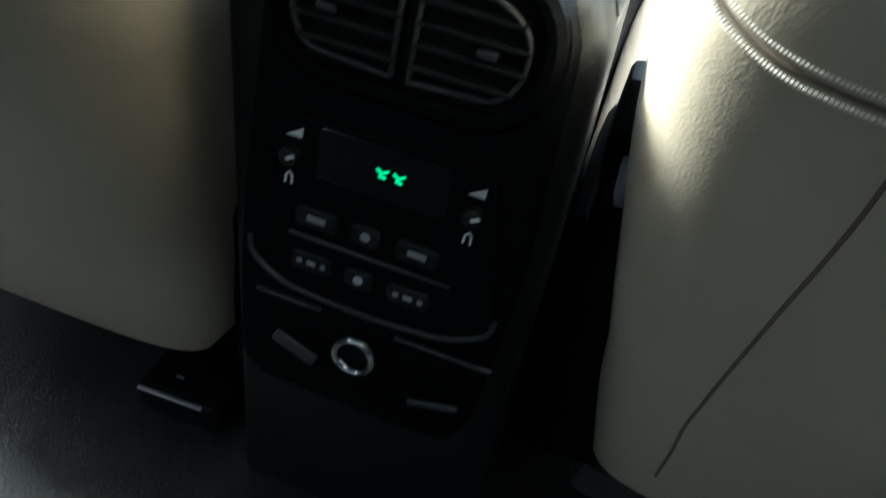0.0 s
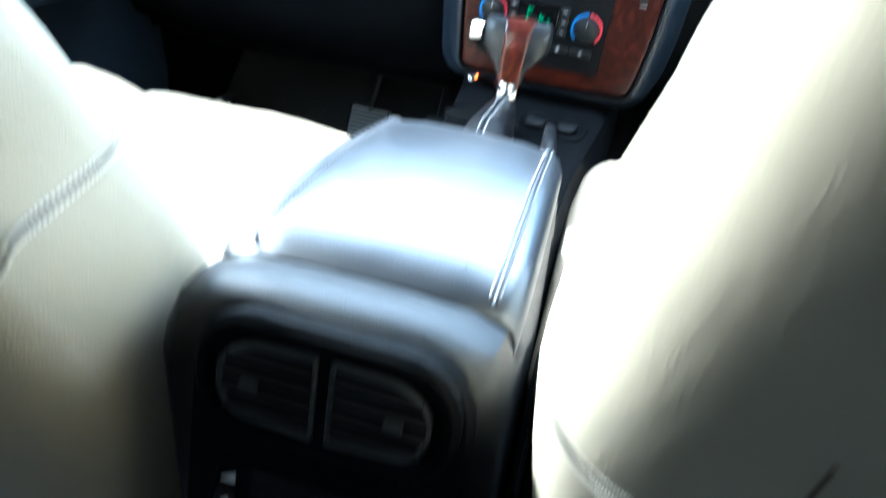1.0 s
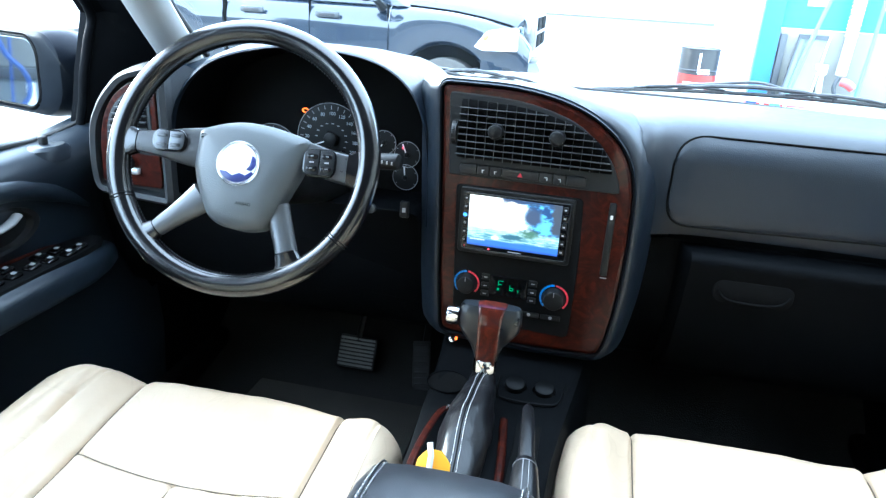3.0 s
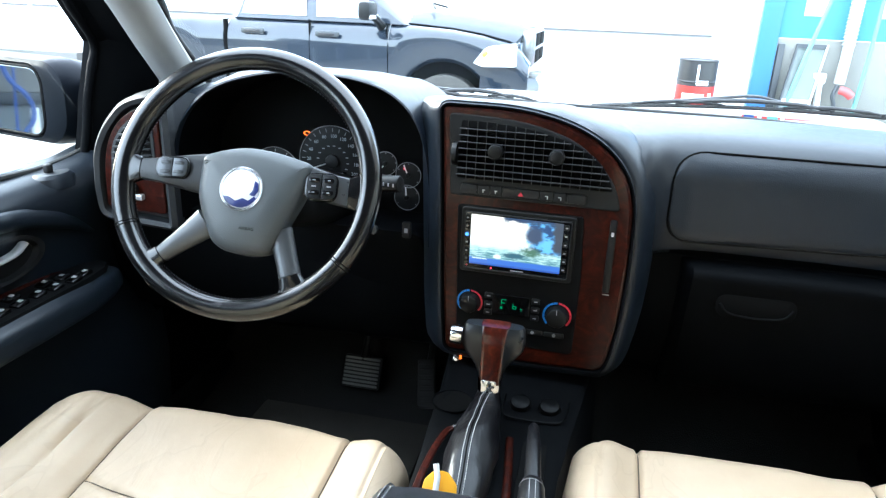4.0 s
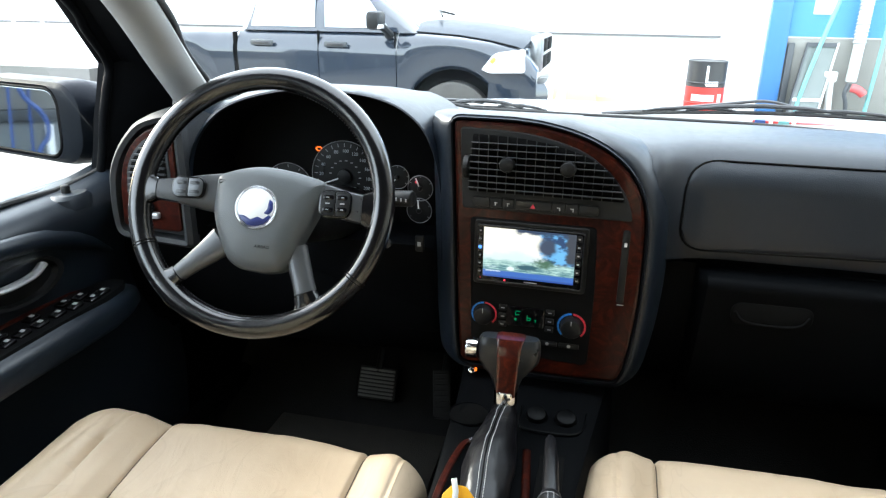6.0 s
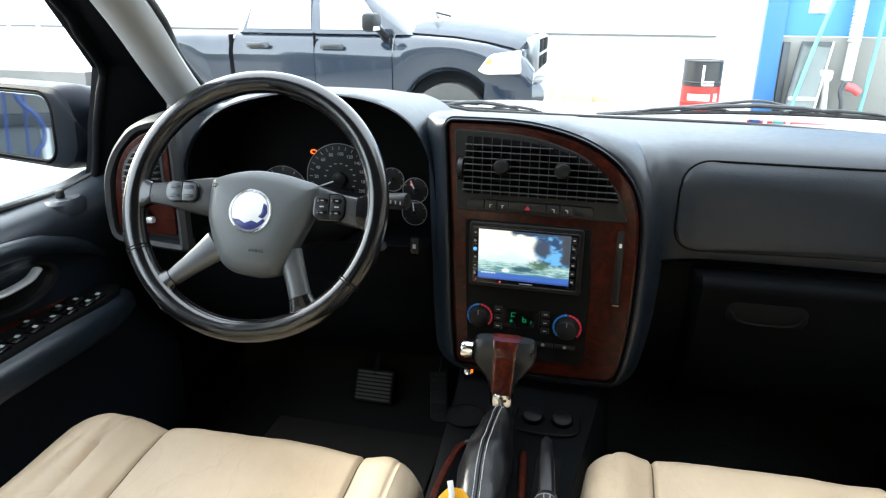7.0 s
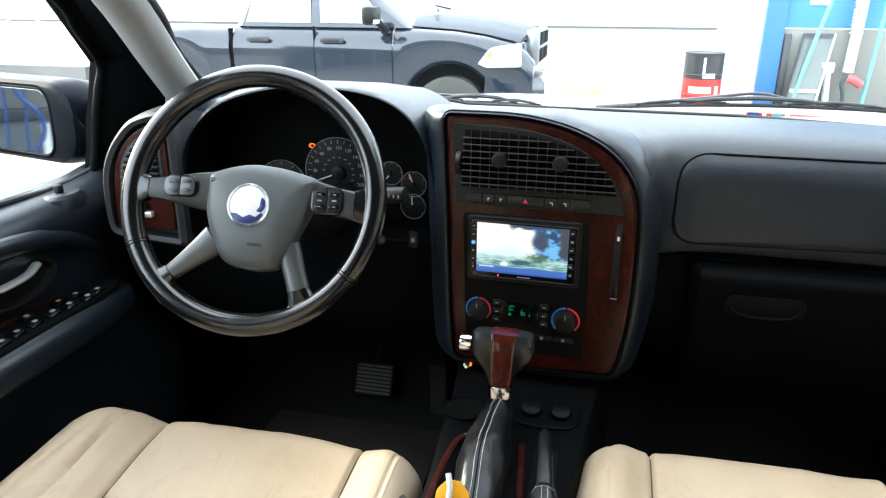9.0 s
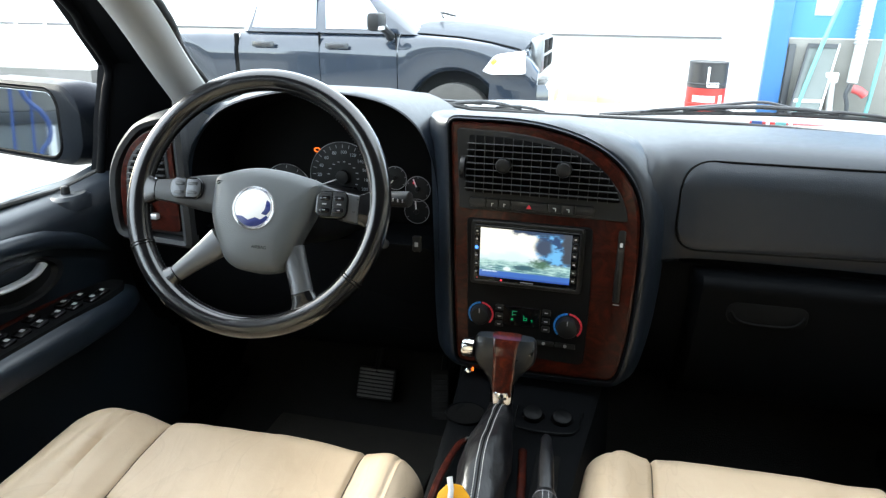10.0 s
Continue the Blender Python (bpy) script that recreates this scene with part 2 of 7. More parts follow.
M_PEDAL = surface("worn_pedal_rubber", (0.25, 0.25, 0.235), (0.13, 0.13, 0.12), 0.6, grain=0.3)
M_WHITE = surface("white_print", (0.75, 0.75, 0.75), (0.7, 0.7, 0.7), 0.5)
M_THREAD_PALE = surface("pale_grey_thread", (0.42, 0.42, 0.42), (0.36, 0.36, 0.36), 0.8)
M_GREY_PRINT = surface("grey_print", (0.32, 0.32, 0.33), (0.28, 0.28, 0.29), 0.5)
M_THREAD = surface("grey_thread", (0.26, 0.26, 0.27), (0.2, 0.2, 0.21), 0.8)
M_THREAD_CREAM = surface("cream_thread", (0.78, 0.72, 0.60), (0.7, 0.64, 0.52), 0.8)
M_SEAM = surface("seam_shadow_leather", (0.13, 0.10, 0.068), (0.10, 0.075, 0.05), 0.7)
M_BLUE_INK = surface("blue_print", (0.03, 0.22, 0.62), (0.03, 0.2, 0.55), 0.5)
M_RED_INK = surface("red_print", (0.62, 0.03, 0.06), (0.55, 0.03, 0.05), 0.5)
M_YELLOW = surface("yellow_plastic", (0.85, 0.42, 0.02), (0.8, 0.38, 0.02), 0.4)
M_LCD = lcd_picture("screen_picture")
M_GREEN = glow("green_display", (0.0, 0.8, 0.25), 0.06)
M_RED_GLOW = glow("red_lamp", (1.0, 0.05, 0.08), 0.4)
M_BLUE_GLOW = glow("blue_lamp", (0.1, 0.3, 1.0), 0.4)
M_AMBER = glow("amber_lamp", (1.0, 0.13, 0.01), 0.6)
M_WINDOW = clear_glass("clear_glass", (0.97, 0.98, 0.97), 0.035)
M_TINTED = clear_glass("tinted_glass", (0.16, 0.162, 0.16), 0.05)
# Out of view; cloth kept dark to cut bounced light and reflections.
M_HEADLINER = surface("headliner_cloth", (0.07, 0.07, 0.07), (0.055, 0.055, 0.055), 0.95, grain=0.4, grain_scale=500)
M_PILLAR = surface("pillar_trim", (0.36, 0.36, 0.35), (0.32, 0.32, 0.31), 0.6, grain=0.3, grain_scale=700)
M_MIRROR = surface("mirror_glass", (0.50, 0.54, 0.56), (0.50, 0.54, 0.56), 0.03, metal=1.0, rough_var=0.01)
M_BODY = surface("car_paint", (0.03, 0.035, 0.045), (0.025, 0.03, 0.04), 0.35, coat=0.8)

M_BADGE = surface("badge_blue", (0.02, 0.03, 0.14), (0.015, 0.025, 0.12), 0.3)
M_SWITCH_L = surface("silver_switch", (0.085, 0.088, 0.092), (0.07, 0.073, 0.077), 0.34, metal=0.7)
M_SPOKE_DARK = surface("dark_spoke", (0.034, 0.035, 0.036), (0.026, 0.027, 0.028), 0.3, grain=0.2, grain_scale=800)
M_SPOKE = surface("spoke_grey", (0.088, 0.091, 0.095), (0.072, 0.075, 0.078), 0.32, metal=0.4)
M_WHEELPAD = surface("wheel_pad", (0.075, 0.083, 0.088), (0.062, 0.069, 0.074), 0.38, grain=0.4, grain_scale=800)
M_BODY2 = surface("mirror_plastic", (0.006, 0.008, 0.012), (0.005, 0.0065, 0.009), 0.42, grain=0.25, spec=0.07)
M_BLOCK = surface("weathered_block", (0.20, 0.20, 0.195), (0.11, 0.11, 0.105), 0.9, grain=1.0, grain_scale=25, mottle=9)
M_DIMPANEL = surface("dim_grey_panel", (0.13, 0.145, 0.15), (0.09, 0.10, 0.105), 0.5, mottle=4)
M_SASHPANE = surface("grey_green_pane", (0.16, 0.18, 0.17), (0.10, 0.12, 0.11), 0.2, mottle=5)
M_GRILLE = surface("dull_chrome", (0.30, 0.31, 0.32), (0.22, 0.23, 0.24), 0.3, metal=0.7)
# Pale grey paints in the sky that the cowl reflects.
M_COWL = surface("sky_pale_cowl", (0.30, 0.30, 0.30), (0.2, 0.2, 0.2), 0.5, mottle=20)
M_WIPER = surface("wiper_metal", (0.022, 0.022, 0.024), (0.016, 0.016, 0.018), 0.4)
M_ASPHALT = surface("yard_concrete", (0.26, 0.255, 0.24), (0.18, 0.175, 0.165), 0.9, grain=0.6, grain_scale=40, mottle=0.6)
M_TRUCK = surface("dusty_black_paint", (0.010, 0.017, 0.029), (0.019, 0.026, 0.038), 0.16, coat=1.0, mottle=3.0, spec=0.4)
# Paler, duller copy of the truck paint, to curb the sky's white reflection.
M_BONNET = surface("dull_bonnet_paint", (0.02, 0.026, 0.036), (0.035, 0.042, 0.054), 0.4, coat=0.1, mottle=3.0, spec=0.2)
# Opaque pale base stands for the bright wall seen through the cab.
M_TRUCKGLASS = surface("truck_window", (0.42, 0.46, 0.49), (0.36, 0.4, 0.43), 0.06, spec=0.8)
M_LAMP = surface("lamp_lens", (0.75, 0.76, 0.76), (0.6, 0.6, 0.6), 0.1, coat=1.0, mottle=14)
M_AMBERLENS = surface("amber_lens", (0.8, 0.4, 0.08), (0.7, 0.35, 0.06), 0.2)
M_TYRE = surface("tyre_rubber", (0.075, 0.072, 0.066), (0.045, 0.043, 0.04), 0.85, grain=0.4, grain_scale=90)
M_WALL = surface("white_render", (0.80, 0.80, 0.79), (0.74, 0.74, 0.73), 0.85, grain=0.5, grain_scale=120, mottle=1.2)
M_LEDGE = surface("grey_ledge", (0.13, 0.13, 0.13), (0.10, 0.10, 0.10), 0.7)
M_BLUEPAINT = surface("blue_paint", (0.05, 0.17, 0.40), (0.045, 0.15, 0.36), 0.45, mottle=3)
M_PALEBLUE = surface("mid_blue_paint", (0.10, 0.30, 0.56), (0.085, 0.26, 0.5), 0.5, mottle=2)
M_PANE = surface("bright_pane", (0.8, 0.82, 0.82), (0.76, 0.78, 0.78), 0.15)
M_GREYPANEL = surface("grey_panel", (0.24, 0.235, 0.21), (0.18, 0.178, 0.16), 0.6, mottle=3)
M_DARKSTEEL = surface("dark_steel", (0.05, 0.055, 0.06), (0.04, 0.045, 0.05), 0.5)
M_ALU = surface("pale_aluminium", (0.62, 0.63, 0.62), (0.52, 0.53, 0.52), 0.45, metal=0.3, mottle=6)
M_TEAL = surface("teal_plastic", (0.15, 0.36, 0.36), (0.13, 0.32, 0.32), 0.4)
M_REDPLASTIC = surface("red_plastic", (0.62, 0.10, 0.10), (0.55, 0.08, 0.08), 0.4)
M_STRIPRED = surface("strip_red", (0.42, 0.012, 0.012), (0.36, 0.010, 0.010), 0.4)
M_DRUMBLACK = surface("drum_black", (0.02, 0.02, 0.022), (0.03, 0.03, 0.03), 0.35, mottle=6)
M_DRUMRED = surface("drum_red", (0.60, 0.03, 0.02), (0.5, 0.025, 0.02), 0.4, mottle=6)
M_CARD = surface("cardboard", (0.55, 0.42, 0.28), (0.48, 0.36, 0.23), 0.85, mottle=5)
M_CONCRETE = surface("concrete", (0.16, 0.158, 0.15), (0.11, 0.108, 0.10), 0.9, grain=0.5, grain_scale=60, mottle=1.5)
M_BLUEHOSE = surface("blue_hose", (0.03, 0.07, 0.24), (0.025, 0.06, 0.2), 0.4)
MIRROR_YAW, MIRROR_PITCH = -14.0, -2.0

# ---------------- building helpers ----------------
def finish(bm, name, material, smooth=True):
    bmesh.ops.recalc_face_normals(bm, faces=bm.faces)
    me = bpy.data.meshes.new(name)
    bm.to_mesh(me)
    bm.free()
    me.materials.append(material)
    if smooth:
        me.polygons.foreach_set("use_smooth", [True] * len(me.polygons))
        me.set_sharp_from_angle(angle=radians(38))
    return me


def thing(name, label, category, at=(0, 0, 0), group="", kind=""):
    ob = new(name)
    ob.empty_display_size = 0.02
    ob.location = at
    return tagged(ob, label, category, group, kind)


def part(name, bm, material, parent, label="", smooth=True):
    """Links a bmesh, given in world coordinates, as one mesh under a thing or a part."""
    ob = new(name, finish(bm, name, material, smooth))
    if parent is not None:
        ob.parent = parent
        base = Vector(parent.location) if parent.parent is None else Vector()
        ob.matrix_parent_inverse = Matrix.Translation(-base)
    return tagged(ob, label)


def single(name, bm, material, label, category, kind="", group="", smooth=True):
    return tagged(new(name, finish(bm, name, material, smooth)), label, category, group, kind)


def box(c, s, bevel=0.0, rot=None, bm=None, seg=2):
    bm = bm or bmesh.new()
    m = Matrix.Translation(c) @ (rot or Matrix()) @ Matrix.Diagonal((*s, 1))
    r = bmesh.ops.create_cube(bm, size=1, matrix=m)
    if bevel:
        vs = set(r["verts"])
        es = [e for e in bm.edges if e.verts[0] in vs and e.verts[1] in vs]
        bmesh.ops.bevel(bm, geom=es, offset=bevel, segments=seg, profile=0.5, affect="EDGES")
    return bm


def loft(loops, closed=True, cap=True, bm=None):
    """Skins loops of equally many points."""
    bm = bm or bmesh.new()
    rows = [[bm.verts.new(p) for p in lp] for lp in loops]
    n = len(rows[0])
    for a, b in zip(rows, rows[1:]):
        for i in range(n if closed else n - 1):
            j = (i + 1) % n
            try:
                bm.faces.new((a[i], a[j], b[j], b[i]))
            except ValueError:
                pass
    if cap and closed:
        for r in (rows[0], rows[-1]):
            try:
                bm.faces.new(r)
            except ValueError:
                pass
    return bm


def tube(pts, radius, n=8, closed=False, bm=None, flat=1.0):
    """A tube along points; radius is a number or one for each point."""
    pts = [Vector(p) for p in pts]
    k = len(pts)
    rad = radius if isinstance(radius, (list, tuple)) else [radius] * k
    loops = []
    up = None
    for i, p in enumerate(pts):
        a = pts[(i - 1) % k] if closed else pts[max(0, i - 1)]
        b = pts[(i + 1) % k] if closed else pts[min(k - 1, i + 1)]
        d = (b - a).normalized()
        if up is None:
            up = Vector((0, 0, 1)) if abs(d.z) < 0.9 else Vector((0, 1, 0))
        side = d.cross(up).normalized()
        up = side.cross(d).normalized()
        loops.append([p + rad[i] * (math.cos(q) * side + flat * math.sin(q) * up)
                      for q in (2 * math.pi * j / n for j in range(n))])
    if closed:
        loops.append(loops[0])
        bm = loft(loops, True, False, bm)
        bmesh.ops.remove_doubles(bm, verts=bm.verts, dist=1e-6)
        return bm
    return loft(loops, True, True, bm)


def spline(pts, n=8):
    """A smooth line through the points."""
    P = [Vector(p) for p in pts]
    P = [2 * P[0] - P[1]] + P + [2 * P[-1] - P[-2]]
    out = []
    for i in range(1, len(P) - 2):
        a, b, c, d = P[i - 1:i + 3]
        for k in range(n):
            t = k / n
            out.append(0.5 * (2 * b + (c - a) * t + (2 * a - 5 * b + 4 * c - d) * t * t + (3 * b - a - 3 * c + d) * t ** 3))
    out.append(P[-2])
    return out


def rounded(w, h, r, n=5, cx=0.0, cz=0.0):
    """A rounded rectangle in the (x, z) plane."""
    out = []
    for sx, sz, a0 in ((1, 1, 0), (-1, 1, 90), (-1, -1, 180), (1, -1, 270)):
        for k in range(n + 1):
            a = radians(a0 + 90 * k / n)
            out.append((cx + sx * (w / 2 - r) + r * math.cos(a), cz + sz * (h / 2 - r) + r * math.sin(a)))
    return out


def fillet(pts, radii, n=5):
    """Rounds the corners of a polygon in (x, z)."""
    out = []
    k = len(pts)
    for i in range(k):
        p, a, b = Vector(pts[i]), Vector(pts[i - 1]), Vector(pts[(i + 1) % k])
        r = radii[i] if isinstance(radii, (list, tuple)) else radii
        u, v = (a - p), (b - p)
        r = min(r, u.length * 0.45, v.length * 0.45)
        s, e = p + u.normalized() * r, p + v.normalized() * r
        for j in range(n + 1):
            t = j / n
            q = (1 - t) ** 2 * s + 2 * t * (1 - t) * p + t * t * e
            out.append((q.x, q.y))
    return out


def grow(pts, d):
    """Offsets a closed (x, z) outline outwards by d."""
    k = len(pts)
    area = sum(pts[i][0] * pts[(i + 1) % k][1] - pts[(i + 1) % k][0] * pts[i][1] for i in range(k))
    s = 1 if area > 0 else -1
    out = []
    for i in range(k):
        a, b = Vector(pts[i - 1]), Vector(pts[(i + 1) % k])
        t = (b - a)
        if t.length < 1e-9:
            out.append(pts[i])
            continue
        t.normalize()
        out.append((pts[i][0] + s * t.y * d, pts[i][1] - s * t.x * d))
    return out


def plate(outline, y0, y1, bevel=0.0015, bm=None):
    """A plate with its outline in (x, z), from its back y0 to its face y1 (towards the rear of the car), with a softened edge."""
    f = lambda o, y: [(x, y, z) for x, z in o]
    s = 1 if y1 < y0 else -1
    loops = [f(outline, y0), f(outline, y1 + s * bevel), f(grow(outline, -bevel * 0.3), y1 + s * bevel * 0.3), f(grow(outline, -bevel), y1)]
    return loft(loops, True, True, bm)


def ring_plate(outer, inner, y0, y1, bevel=0.0015, bm=None):
    """A frame between two outlines of equally many points, from its back y0 to its face y1."""
    f = lambda o, y: [(x, y, z) for x, z in o]
    s = 1 if y1 < y0 else -1
    loops = [f(outer, y0), f(outer, y1 + s * bevel), f(grow(outer, -bevel), y1), f(grow(inner, bevel), y1),
             f(inner, y1 + s * bevel), f(inner, y0)]
    bm = loft(loops, True, False, bm)
    return bm


def disc(c, axis, r, depth, n=24, bevel=0.0, bm=None, r2=None):
    """A round knob or disc: c is the middle of its back, axis the way that it faces."""
    axis = Vector(axis).normalized()
    u = axis.orthogonal().normalized()
    v = axis.cross(u)
    r2 = r if r2 is None else r2
    c = Vector(c)
    ring = lambda rr, d: [c + axis * d + rr * (math.cos(a) * u + math.sin(a) * v) for a in (2 * math.pi * k / n for k in range(n))]
    loops = [ring(r, 0), ring(r2, depth - bevel)]
    if bevel:
        loops += [ring(r2 - 0.35 * bevel, depth - 0.3 * bevel), ring(r2 - bevel, depth)]
    return loft(loops, True, True, bm)


def arc_band(cx, cz, y, r0, r1, a0, a1, n=20, depth=0.0008, bm=None):
    """A flat printed arc on a panel, angles in degrees from +x towards +z."""
    bm = bm or bmesh.new()
    loops = []
    for k in range(n + 1):
        a = radians(a0 + (a1 - a0) * k / n)
        c, s = math.cos(a), math.sin(a)
        loops.append([(cx + r0 * c, y, cz + r0 * s), (cx + r1 * c, y, cz + r1 * s),
                      (cx + r1 * c, y + depth, cz + r1 * s), (cx + r0 * c, y + depth, cz + r0 * s)])
    return loft(loops, True, True, bm)


def words(name, text, size, m, material, parent, label=""):
    """Raised lettering with the built-in font."""
    cu = bpy.data.curves.new(name, "FONT")
    cu.body, cu.size, cu.extrude = text, size, 0.0003
    cu.align_x, cu.align_y = "CENTER", "CENTER"
    tmp = bpy.data.objects.new(name, cu)
    scene.collection.objects.link(tmp)
    me = bpy.data.meshes.new_from_object(tmp.evaluated_get(bpy.context.evaluated_depsgraph_get()))
    bpy.data.objects.remove(tmp)
    me.transform(m)
    me.materials.clear()
    me.materials.append(material)
    ob = new(name, me)
    ob.parent = parent
    base = Vector(parent.location) if parent.parent is None else Vector()
    ob.matrix_parent_inverse = Matrix.Translation(-base)
    return tagged(ob, label)


def lerp_table(table, t):
    """Linear reading of a table of (t, value)."""
    if t <= table[0][0]:
        return table[0][1]
    for (a, va), (b, vb) in zip(table, table[1:]):
        if t <= b:
            return va + (vb - va) * (t - a) / (b - a)
    return table[-1][1]


# ---------------- car shell ----------------
def sheet(rows, thick, bm=None):
    """A sheet with thickness from rows of points; the back lies thick below along -z unless a vector is given."""
    t = Vector(thick)
    bm = bm or bmesh.new()
    loops = []
    for r in rows:
        loops.append([Vector(p) for p in r] + [Vector(p) - t for p in reversed(r)])
    return loft(loops, True, True, bm)


floor_rows = []
for yy, zz in ((-1.7, 0.0), (0.0, 0.0), (1.25, 0.0), (1.42, 0.03), (1.62, 0.2), (1.72, 0.45), (1.74, 0.74)):
    floor_rows.append([(-0.84, yy, zz), (-0.3, yy, zz), (0.3, yy, zz), (0.84, yy, zz)])
single("floor", sheet(floor_rows, (0, 0, 0.04)), M_CARPET, "dark charcoal carpeted car floor rising to the toe board", "floor", "structure")

single("floor_mat", box((-0.42, 1.02, 0.006), (0.44, 0.7, 0.012), 0.005), M_MAT, "worn dark floor mat on the driver's carpet", "mat")

roof_rows = []
for yy, zz, hw in ((-1.75, 1.08, 0.58), (-1.4, 1.19, 0.62), (-0.6, 1.235, 0.64), (0.2, 1.235, 0.63), (0.66, 1.215, 0.60)):
    roof_rows.append([(-hw, yy, zz), (-hw * 0.5, yy, zz + 0.025), (0, yy, zz + 0.035), (hw * 0.5, yy, zz + 0.025), (hw, yy, zz)])
single("ceiling", sheet(roof_rows, (0, 0, -0.05)), M_HEADLINER, "dark cloth headliner under the car roof", "ceiling", "structure")


def beam(name, pts, w, d, mat, label, category="pillar"):
    """A rounded pillar or rail along points."""
    return single(name, tube(pts, w, 12, flat=d), mat, label, category, "structure")


for s, side in ((-1, "left"), (1, "right")):
    x = lambda v: s * v
    beam("pillar_front_" + side, spline([(x(0.745), 1.27, 0.78), (x(0.715), 1.12, 0.90), (x(0.675), 0.95, 1.03), (x(0.615), 0.66, 1.215)], 5), 0.042, 0.75,
         M_PILLAR, "pale grey moulded windscreen pillar trim")
    beam("windscreen_edge_" + side, spline([(x(0.705), 1.27, 0.82), (x(0.695), 1.20, 0.868), (x(0.678), 1.11, 0.930), (x(0.645), 1.005, 1.015), (x(0.590), 0.68, 1.228)], 5), 0.007, 1.0, M_RUBBER, "black edge of the windscreen", "seal")
    fr_o = [(0.868, 1.075, 0.685), (0.862, 1.085, 0.735), (0.857, 1.092, 0.79), (0.852, 1.108, 0.85), (0.848, 1.118, 0.898), (0.828, 1.045, 0.965), (0.803, 0.972, 1.022), (0.735, 0.66, 1.185), (0.70, 0.15, 1.20)]
    fr_i = [(0.80, 1.17, 0.69), (0.795, 1.20, 0.74), (0.785, 1.205, 0.79), (0.775, 1.20, 0.835), (0.765, 1.165, 0.89), (0.745, 1.09, 0.96), (0.715, 0.96, 1.05), (0.67, 0.67, 1.20), (0.66, 0.15, 1.225)]
    rows_f = []
    for (ax, ay, az), (bx, by, bz) in zip(fr_o, fr_i):
        rows_f.append([(x(ax), ay, az), (x(ax - 0.012), ay + 0.015, az + 0.004), (x((ax + bx) / 2), (ay + by) / 2, (az + bz) / 2 + 0.004), (x(bx + 0.01), by - 0.01, bz), (x(bx), by, bz)])
    single("door_frame_" + side, sheet(rows_f, (-s * 0.03, 0, 0)), M_LOWER, "black door window frame and sail panel", "door frame", "structure")
    beam("door_seal_" + side, spline([(x(q[0] + 0.004), q[1] - 0.004, q[2]) for q in fr_o], 4), 0.009, 1.0, M_LOWER, "black rubber window seal", "seal")
    beam("pillar_middle_" + side, [(x(0.845), 0.16, 0.66), (x(0.70), 0.1, 1.21)], 0.05, 0.6, M_PILLAR, "pale grey middle pillar trim")
    beam("pillar_rear_" + side, [(x(0.845), -0.95, 0.66), (x(0.68), -1.05, 1.2)], 0.06, 0.6, M_PILLAR, "pale grey rear pillar trim")
    beam("pillar_tail_" + side, [(x(0.80), -1.78, 0.66), (x(0.62), -1.72, 1.12)], 0.06, 0.6, M_PILLAR, "pale grey tail pillar trim")
    beam("roof_rail_" + side, [(x(0.66), 0.68, 1.215), (x(0.685), 0.1, 1.225), (x(0.68), -0.9, 1.215), (x(0.62), -1.74, 1.1)], 0.045, 0.6,
         M_HEADLINER, "dark cloth roof rail", "rail")
    # outer skin below the belt line, behind the front doors
    single("wall_" + side, box((x(0.90), -0.85, 0.27), (0.06, 1.9, 0.80), 0.02), M_DASH, "dark vinyl rear door and load bay side", "wall", "structure")
    # rear side glass
    bmg = sheet([[(x(0.875), 0.1, 0.67), (x(0.875), -0.93, 0.67)], [(x(0.71), 0.06, 1.19), (x(0.70), -0.98, 1.19)]], (0.004 * s, 0, 0))
    single("window_rear_" + side, bmg, M_TINTED, "tinted rear side window", "window", "structure")
    bmg = sheet([[(x(0.875), -0.97, 0.67), (x(0.875), -1.75, 0.67)], [(x(0.70), -1.0, 1.19), (x(0.64), -1.7, 1.1)]], (0.004 * s, 0, 0))
    single("window_quarter_" + side, bmg, M_TINTED, "dark tinted rear quarter window", "window", "structure")
    bmg = sheet([[(x(0.885), 1.16, 0.67), (x(0.885), 0.18, 0.67)], [(x(0.72), 0.60, 1.18), (x(0.71), 0.12, 1.19)]], (0.004 * s, 0, 0))
    g = single("window_front_" + side, bmg, M_WINDOW, "clear front door window", "window", "structure")
    g.visible_shadow = False

single("wall_rear", box((0, -1.80, 0.27), (1.7, 0.06, 0.80), 0.02), M_DASH, "dark vinyl tailgate lining", "wall", "structure")
g = single("window_tail", sheet([[(-0.78, -1.80, 0.67), (0, -1.84, 0.67), (0.78, -1.80, 0.67)], [(-0.6, -1.72, 1.1), (0, -1.74, 1.12), (0.6, -1.72, 1.1)]], (0, -0.004, 0)),
           M_TINTED, "tinted tailgate window", "window", "structure")

# windscreen
ws = []
for k in range(7):
    t = k / 6
    yy0, zz0 = 1.60 + (0.67 - 1.60) * t, 0.775 + (1.225 - 0.775) * t
    hw = 0.76 + (0.60 - 0.76) * t
    ws.append([(hw * u, yy0 - 0.22 * (1 - 0.6 * t) * u * u, zz0 + 0.01 * (1 - u * u)) for u in (-1, -0.66, -0.33, 0, 0.33, 0.66, 1)])
g = single("windscreen", sheet(ws, (0, 0, 0.005)), M_WINDOW, "clear raked windscreen", "window", "structure")
g.visible_shadow = False

for s, side in ((-1, "left"), (1, "right")):
    single("kick_panel_" + side, box((s * 0.855, 1.50, 0.36), (0.05, 0.66, 0.82), 0.01), M_LOWER, "dark moulded kick panel beside the footwell", "panel", "structure")
    single("sill_" + side, box((s * 0.85, 0.0, 0.015), (0.12, 3.4, 0.09), 0.02), M_PLASTIC, "black plastic door sill trim", "sill", "structure")

